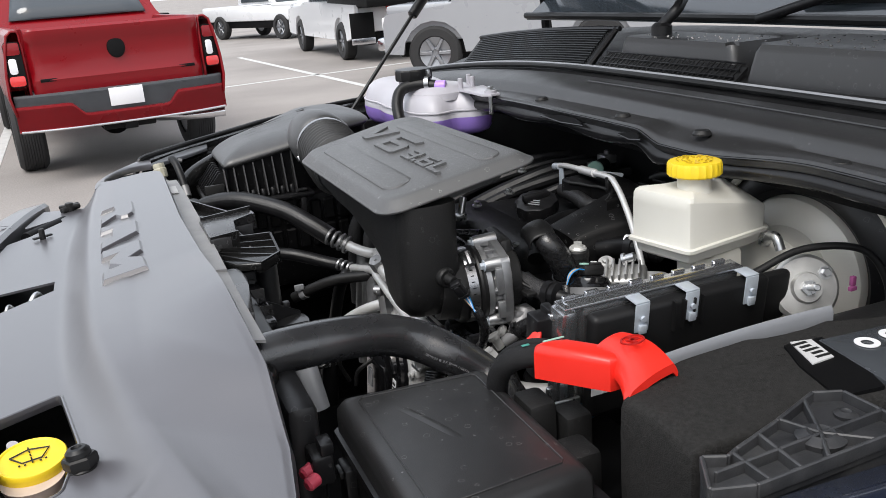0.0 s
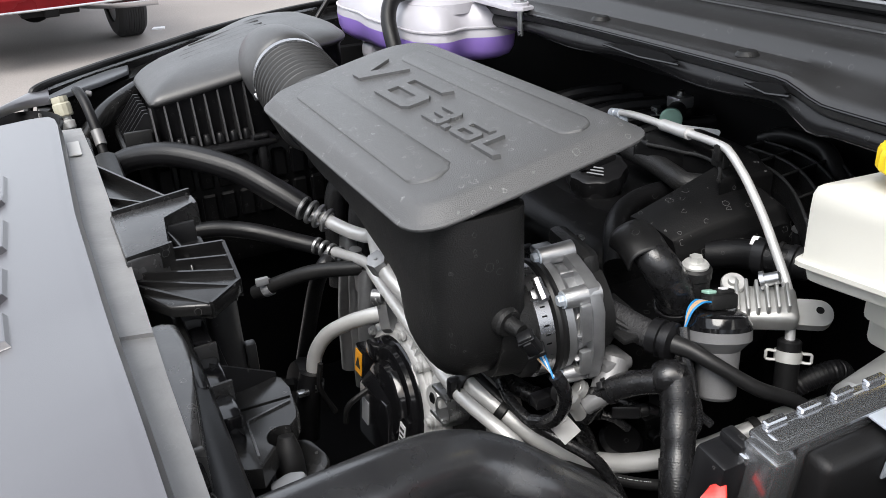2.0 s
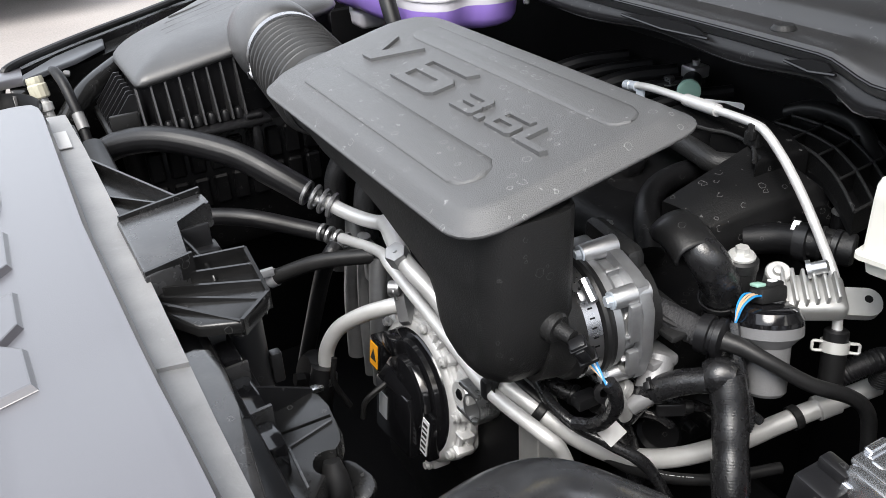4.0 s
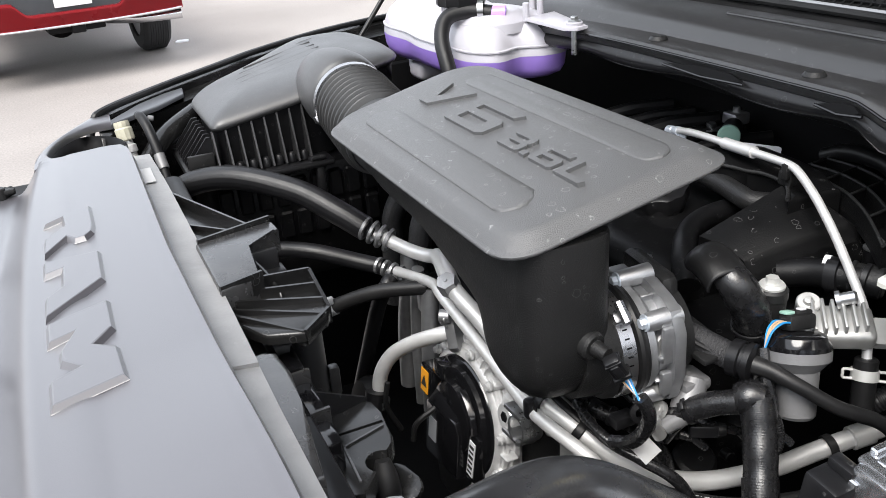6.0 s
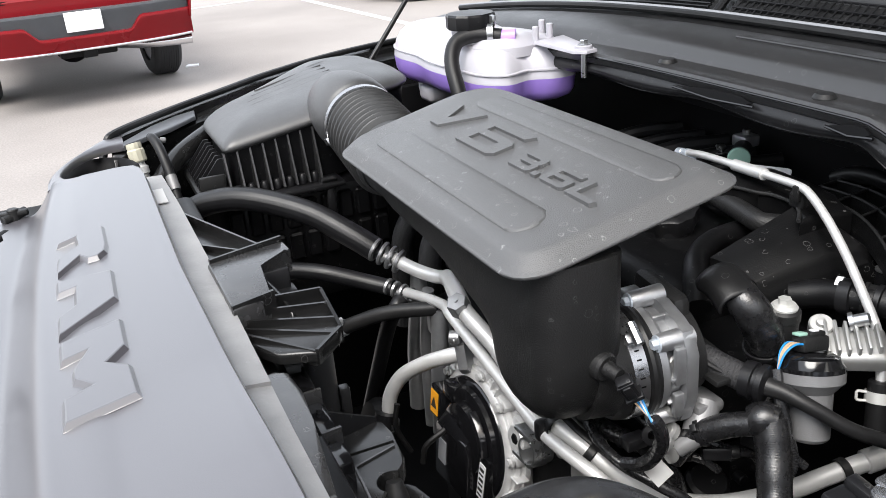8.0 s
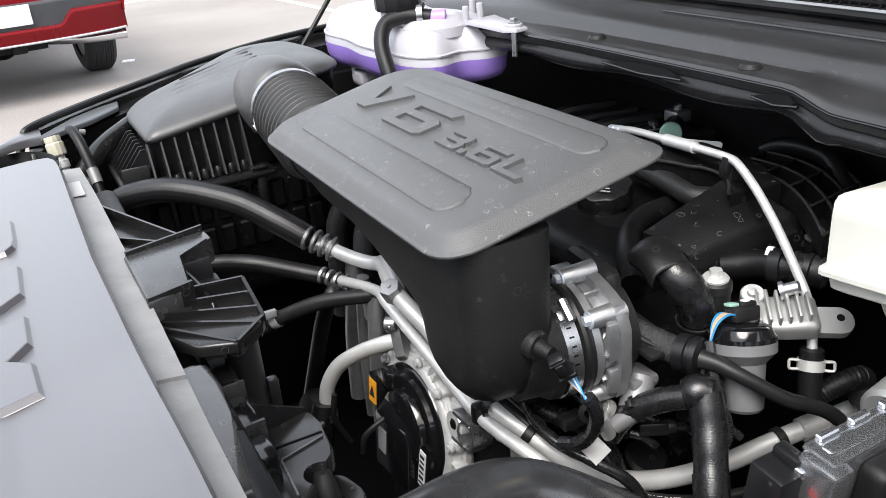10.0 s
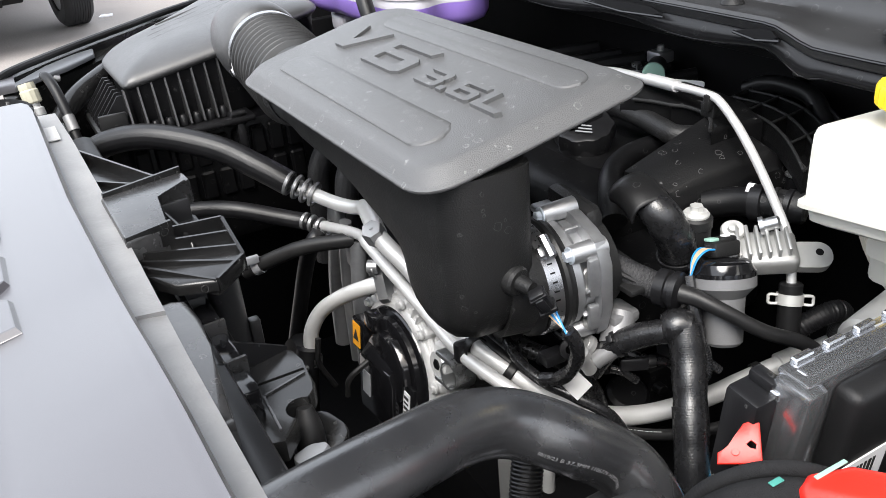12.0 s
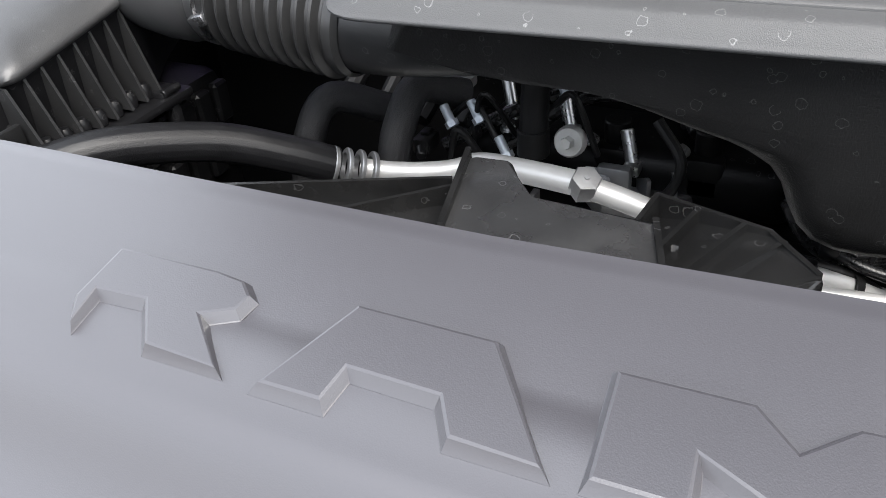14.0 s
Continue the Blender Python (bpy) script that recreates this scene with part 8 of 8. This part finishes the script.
part("boss", lathe([(0, -0.03), (0.0105, -0.03), (0.011, 0.002), (0.0098, 0.0035), (0.005, 0.0035), (0.004, 0.007), (0, 0.0075)], basis((0.594, 0.928, 1.166), (-0.35, -0.35, 0.85)), 24), ALU, egr)
part("boss_bolt", merge(lathe([(0, 0), (0.0085, 0), (0.0085, 0.004), (0.006, 0.004), (0.006, 0.016), (0.004, 0.018), (0, 0.018)], basis((0.610, 0.912, 1.172), (0.6, -0.6, 0.3)), 16)), STEEL, egr)
part("bracket_arm", prism(rounded(-0.022, -0.013, 0.018, 0.013, 0.012), -0.005, 0.005, basis((0.640, 0.878, 1.145), (-0.3, -0.45, 0.8), (0.8, -0.6, 0))), ALU, egr)
# no hole is cut; a dark disc paints its shaded inside
part("bracket_hole_shade", lathe([(0, 0), (0.0035, 0.0), (0.0035, 0.0008), (0, 0.0008)], basis((0.6455, 0.8735, 1.1500), (-0.3, -0.45, 0.8)), 20), DARK, egr)

single("corrugated_hose", merge(tube([(0.470, 0.966, 1.161), (0.475, 0.955, 1.158), (0.484, 0.939, 1.153), (0.497, 0.916, 1.146)], 0.0122, 40, 14, 0.0004, 0.003, 0.0, 16)), BRAID, "black braided breather hose", "hose")
valve = thing("breather_hose", "smooth black breather hose with quick connector", "hose", (0.53, 0.86, 1.12))
part("connector", merge(lathe([(0.0125, 0), (0.0165, 0.001), (0.0168, 0.01), (0.0145, 0.011), (0.0145, 0.014), (0.0172, 0.015), (0.0172, 0.02), (0.009, 0.022), (0, 0.022)], basis((0.496, 0.918, 1.147), (0.008, -0.018, 0.0)), 28)), BLACKS, valve)
part("hose", tube([(0.503, 0.90, 1.1465), (0.512, 0.885, 1.144), (0.524, 0.866, 1.136), (0.549, 0.844, 1.118), (0.582, 0.83, 1.101), (0.599, 0.823, 1.08), (0.605, 0.819, 1.04)], [0.009, 0.0075, 0.0065, 0.0065, 0.0065, 0.0065, 0.0065], 14), RUBBER, valve)
harness = thing("wiring_harness", "taped black wiring harness", "wiring harness", (0.45, 0.84, 1.05))
part("trunk", tube([(0.497, 0.885, 1.124), (0.492, 0.874, 1.104), (0.481, 0.858, 1.078), (0.466, 0.838, 1.045), (0.452, 0.818, 1.005), (0.438, 0.796, 0.95)], [0.0150, 0.0148, 0.0145, 0.0145, 0.0145, 0.0145], 24, 24, 0.00005, 0.0024, 0.05), TAPE, harness)
part("knot", tube([(0.486, 0.894, 1.119), (0.494, 0.886, 1.124), (0.500, 0.878, 1.124)], [0.0130, 0.0160, 0.0120], 18, 6, wob=0.2), TAPE, harness)
part("braided_wrap", tube([(0.4768, 0.8525, 1.067), (0.4682, 0.8405, 1.048)], 0.0152, 24), CLOTH, harness, "woven tape wrap")
part("branch", tube([(0.482, 0.890, 1.121), (0.468, 0.908, 1.112), (0.452, 0.926, 1.096), (0.440, 0.938, 1.070)], 0.0105, 14, 8, wob=0.12), TAPE, harness)
part("loop", tube([(0.490, 0.876, 1.122), (0.505, 0.870, 1.108), (0.504, 0.862, 1.088), (0.490, 0.858, 1.078)], 0.0042, 10, 8, 0.0006, 0.0024), TAPE, harness)
part("connector", merge(box((0.412, 0.958, 1.085), (0.022, 0.014, 0.012), 0.002), lathe([(0.005, 0), (0.010, 0.001), (0.010, 0.004), (0.005, 0.005)], basis((0.425, 0.95, 1.093), (-0.3, -0.8, 0.3)), 16)), BLACKS, harness)
BL = [(0.372, 1.075, 1.092), (0.378, 1.051, 1.082), (0.381, 1.022, 1.078), (0.392, 0.992, 1.064), (0.415, 0.962, 1.035), (0.455, 0.935, 1.000), (0.51, 0.905, 0.985), (0.58, 0.88, 0.985)]
bline = thing("black_line", "black line with white printed bars beside the air conditioning pipe", "hose", (0.4, 0.95, 1.05))
part("line", tube(BL, 0.0055, 16, 8), RUBBER, bline)
for k in range(3):
    part("printed_bars", around("-- - --- -- - ----", 0.0058, BL, 0.0055, 20, start=0.05 + 0.3 * k), WHITE, bline)
for c in ((0.366, 1.03, 1.072),):
    single("pipe_clip", box(c, (0.03, 0.012, 0.022), 0.004), BLACKS, "black plastic pipe clip", "clip", "pipe clips")
duct = thing("harness_duct", "curved black plastic harness duct over the engine", "cable duct", (0.55, 1.0, 1.15))
def duct_shell(u, v):
    """An arched hood over the wiring loom."""
    p = Vector((0.513, 0.996, 1.208)) * (1 - u) ** 2 + Vector((0.509, 0.960, 1.230)) * 2 * u * (1 - u) + Vector((0.502, 0.922, 1.196)) * u * u
    side = Vector((0.92, 0.28 - 0.62 * u, 0.10)).normalized()
    a = math.pi * (1.16 * v - 0.08)
    w = 0.0205 * min(1.0, math.sqrt((u + 0.10) / 0.32)) - 0.002 * u
    lift = 0.014 * min(1.0, math.sqrt((u + 0.04) / 0.34))
    return p + side * (-w * math.cos(a)) + Vector((0, -0.35 * u, 1)).normalized() * (lift * abs(math.sin(a)) ** 0.7 * (1 if math.sin(a) > 0 else -1))


part("shell", sheet(duct_shell, steps(0, 0.80, 22), steps(0, 1, 22)), DUCTM, duct, "satin arched hood with water marks", 60).modifiers.new("solid", "SOLIDIFY").thickness = 0.0025
part("taped_loom", tube([(0.510, 0.960, 1.214), (0.512, 0.938, 1.206), (0.524, 0.934, 1.186), (0.535, 0.936, 1.165), (0.543, 0.940, 1.138), (0.540, 0.930, 1.112), (0.520, 0.908, 1.106), (0.498, 0.889, 1.114)], [0.013, 0.016, 0.0175, 0.0175, 0.0170, 0.0165, 0.016, 0.015], 24, 14, wob=0.10), TAPE, duct)
part("side_bracket", merge(tube([(0.478, 0.972, 1.190), (0.476, 0.955, 1.176), (0.470, 0.940, 1.162), (0.482, 0.925, 1.152)], 0.0028, 8), box((0.482, 0.93, 1.148), (0.03, 0.025, 0.006), 0.002)), BLACK, duct)
part("wing", prism([(0.480, 0.985), (0.470, 0.958), (0.486, 0.930), (0.500, 0.935), (0.505, 0.985)], 1.150, 1.155, None, 0.001), BLACK, duct)
part("mount_post", merge(rod((0.556, 0.937, 1.13), (0.556, 0.937, 1.186), 0.014, 0.003), rod((0.556, 0.937, 1.178), (0.556, 0.937, 1.19), 0.015, 0.002)), BLACK, engine)
part("white_bolt", merge(lathe([(0, 0), (0.0118, 0), (0.012, 0.002), (0.010, 0.0045), (0, 0.0045)], basis((0.556, 0.937, 1.19), (0, 0, 1)), 28), lathe([(0, 0.0045), (0.006, 0.0045), (0.006, 0.010), (0, 0.0105)], basis((0.556, 0.937, 1.19), (0, 0, 1)), 6)), PALE, engine, "pale plastic-topped bolt")
single("lower_hose", tube([(0.625, 0.885, 1.060), (0.640, 0.872, 1.078), (0.660, 0.862, 1.088), (0.675, 0.862, 1.080), (0.682, 0.868, 1.05)], 0.0095, 18, 8, 0.0008, 0.0032), HOSE, "black ribbed hose below the canister", "hose")
TGM = basis((0.490, 0.804, 1.030), (-0.72, -0.31, 0.62), (0.026, -0.017, 0.023))
tagplug = thing("blue_tag", "light blue labelled wrap with a bar code beside the harness", "cable tag", (0.418, 0.775, 1.093))
part("cable", tube([TGM @ Vector(q) for q in ((-0.08, 0.02, -0.03), (-0.045, 0.004, -0.012), (0, 0, -0.007), (0.045, 0.002, -0.010), (0.08, 0.02, -0.02))], 0.0062, 16), TUBE, tagplug, "grey cable sheath")
part("wrap", merge(box((0.002, 0, -0.004), (0.034, 0.0145, 0.009), 0.003, TGM), box((-0.018, -0.001, -0.004), (0.010, 0.010, 0.008), 0.002, TGM)), mat("light_blue_plastic", (0.05, 0.32, 0.55), 0.45, var=0.08), tagplug)
for k in range(7):
    part("label_bar", box((-0.008 + 0.0026 * k, 0.001, 0.0007), (0.0013 if k % 3 else 0.0018, 0.0075, 0.0004), 0.0, TGM), INK, tagplug)
single("red_clip", merge(box((0.027, -0.001, -0.003), (0.012, 0.014, 0.010), 0.003, TGM), box((0.032, -0.004, 0.001), (0.006, 0.008, 0.006), 0.002, TGM)), RED, "small red locking clip beside the blue tag", "connector")
low = thing("lower_hose", "black rubber hose with two pale spring clamps under the radiator hose", "hose", (0.31, 0.78, 1.1))
part("hose", tube([(0.345, 0.768, 1.105), (0.325, 0.776, 1.098), (0.305, 0.786, 1.084), (0.286, 0.797, 1.068), (0.275, 0.802, 1.045), (0.272, 0.80, 1.01)], 0.0125, 20, 6), RUBBER, low)
for c in ((0.305, 0.786, 1.084), (0.288, 0.796, 1.0695)):
    m = basis(c, (-0.74, 0.40, -0.54), (-0.45, -0.55, 0.7))
    part("spring_clamp", merge(lathe([(0.0127, -0.0025), (0.0137, -0.0025), (0.0137, 0.0025), (0.0127, 0.0025)], m, 32), box((0.0175, 0.004, 0.003), (0.009, 0.0014, 0.004), 0.0005, m), box((0.0175, -0.004, -0.002), (0.009, 0.0014, 0.004), 0.0005, m), box((0.0215, 0.0045, 0.0), (0.0014, 0.0014, 0.010), 0.0004, m)), NAT, low, "pale spring clamp")
single("corrugated_hose", tube([(0.305, 0.838, 1.115), (0.292, 0.825, 1.085), (0.284, 0.812, 1.06), (0.285, 0.795, 1.02)], 0.0115, 40, 8, 0.0006, 0.003, 0.0, 12), RIBHOSE, "black braided conduit below the radiator hose", "hose")

single("coolant_pipe", tube([(0.385, 1.395, 1.09), (0.378, 1.392, 1.04), (0.372, 1.40, 0.97), (0.368, 1.40, 0.88)], 0.0125, 16), CASTAL, "grey aluminium coolant pipe behind the fittings", "metal pipe")
single("coolant_pipe", tube([(0.375, 1.345, 1.085), (0.372, 1.35, 1.05), (0.368, 1.352, 0.98), (0.366, 1.35, 0.88)], 0.008, 14), CASTAL, "thin aluminium coolant pipe behind the fittings", "metal pipe")
single("bolted_bracket", merge(box((0.388, 1.345, 1.02), (0.012, 0.075, 0.09), 0.004), box((0.375, 1.33, 1.045), (0.016, 0.02, 0.03), 0.004), *[bolt((0.381, y, z), (-1, 0, 0), 0.006) for y, z in ((1.362, 1.045), (1.358, 1.0), (1.326, 1.02), (1.33, 0.985))]), CASTAL, "cast bracket with bolts beside the coolant pipes", "bracket")
side = thing("side_hose", "black rubber hose with a pale clamp", "hose", (0.30, 1.40, 1.05))
part("hose", tube([(0.25, 1.39, 1.035), (0.285, 1.365, 1.055), (0.32, 1.34, 1.07), (0.37, 1.30, 1.08)], 0.0095, 16), RUBBER, side)
part("clamp", merge(lathe([(0.0098, 0), (0.0112, 0), (0.0112, 0.010), (0.0098, 0.010)], basis((0.262, 1.382, 1.042), (0.75, -0.5, 0.4)), 20), box((0.258, 1.372, 1.058), (0.016, 0.006, 0.010), 0.001)), GREYPL, side)
single("fan_belt_tensioner", merge(lathe([(0, 0.02), (0.028, 0.018), (0.034, 0.008), (0.034, 0.0), (0, 0)], basis((0.28, 1.30, 0.94), (-1, 0, 0.3)), 32), lathe([(0, 0.03), (0.008, 0.03), (0.009, 0.018), (0, 0.018)], basis((0.28, 1.30, 0.94), (-1, 0, 0.3)), 6)), DARK, "black belt tensioner pulley", "pulley")
for c, d in (((0.30, 1.215, 0.93), (0.33, 1.21, 0.97)), ((0.29, 1.26, 0.99), (0.30, 1.255, 0.92))):
    single("wire_loop", tube([c, ((c[0] + d[0]) / 2 - 0.01, (c[1] + d[1]) / 2, (c[2] + d[2]) / 2 + 0.004), d], 0.0035, 8), RUBBER, "black wire loop beside the alternator", "wire")

# cable ties, clips and small plugs along the looms
for c, d, r in (((0.458, 0.920, 1.103), (-0.5, 0.6, -0.5), 0.0115), ((0.537, 0.937, 1.158), (0.25, 0.1, -0.95), 0.0180)):
    tie = thing("cable_tie", "black plastic cable tie round the wiring loom", "cable tie", c, "cable ties")
    part("band", lathe([(r, 0), (r + 0.0014, 0.0003), (r + 0.0014, 0.0042), (r, 0.0045)], basis(c, d), 24), BLACKS, tie)
    part("head", box((r + 0.003, 0, 0.002), (0.006, 0.007, 0.006), 0.001, basis(c, d, (-0.3, -0.5, 0.8))), BLACKS, tie)
for k, (c, d) in enumerate((((0.452, 0.955, 1.060), (0.5, -0.8, 0.2)), ((0.478, 0.925, 1.070), (0.8, -0.4, 0.3)), ((0.505, 0.905, 1.085), (0.2, -0.9, 0.3)), ((0.545, 0.93, 1.10), (-0.3, -0.9, 0.2)))):
    plug = thing("wiring_plug", "small black ribbed wiring plug below the throttle body", "connector", c, "wiring plugs")
    m = basis(c, (0.1, 0.2, 1), d)
    part("body", box((0, 0, 0), (0.026, 0.014, 0.012), 0.002, m), BLACKS, plug)
    for q in range(4):
        part("rib", box((-0.008 + 0.005 * q, 0, 0.0066), (0.0018, 0.011, 0.0016), 0.0004, m, 1), BLACKS, plug)
    part("collar", lathe([(0, 0), (0.0058, 0), (0.0062, 0.003), (0.0052, 0.008), (0, 0.008)], m @ basis((0.012, 0, 0), (1, 0, 0)), 16), HOLD, plug)
    part("lead", tube([m @ Vector(v) for v in ((0.02, 0, 0), (0.032, 0.004, -0.004), (0.04, 0.012, -0.014))], 0.004, 10), TAPE, plug)
for c in ((0.55, 1.01, 1.03), (0.585, 0.93, 1.125), (0.52, 1.015, 1.025)):
    single("engine_bolt", bolt(c, (-0.2, -0.3, 1), 0.006, 0.008), PALE, "pale zinc hex bolt on the engine", "bolt", "engine bolts")
loom = thing("sensor_loom", "taped black sensor leads hanging below the throttle body", "wiring harness", (0.41, 0.98, 1.07))
part("lead", tube([(0.402, 1.045, 1.118), (0.404, 1.030, 1.090), (0.408, 1.010, 1.074), (0.420, 0.985, 1.068), (0.436, 0.962, 1.062), (0.452, 0.95, 1.035), (0.47, 0.95, 0.97)], 0.0085, 14, 8, wob=0.1), TAPE, loom)
part("lead", tube([(0.395, 1.01, 1.085), (0.392, 0.985, 1.075), (0.398, 0.955, 1.066), (0.415, 0.925, 1.058), (0.44, 0.905, 1.035), (0.47, 0.895, 0.97)], 0.0055, 12, 8, wob=0.1), TAPE, loom)
part("lead", tube([(0.43, 1.0, 1.10), (0.437, 0.975, 1.086), (0.448, 0.955, 1.078), (0.47, 0.935, 1.08), (0.49, 0.92, 1.07)], 0.0045, 10, 8, wob=0.1), TAPE, loom)
part("plug", merge(box((0.400, 1.012, 1.087), (0.024, 0.016, 0.014), 0.003), box((0.398, 1.010, 1.096), (0.014, 0.010, 0.005), 0.001)), BLACKS, loom)
part("plug", merge(box((0.432, 0.966, 1.070), (0.022, 0.014, 0.013), 0.003), box((0.430, 0.964, 1.078), (0.012, 0.010, 0.004), 0.001)), BLACKS, loom)
for c, d in (((0.408, 1.010, 1.074), (0.4, -0.8, -0.2)), ((0.420, 0.985, 1.068), (0.5, -0.8, -0.2))):
    part("tape_band", lathe([(0.0086, -0.003), (0.0096, -0.002), (0.0096, 0.002), (0.0086, 0.003)], basis(c, d), 18), BLACKS, loom)
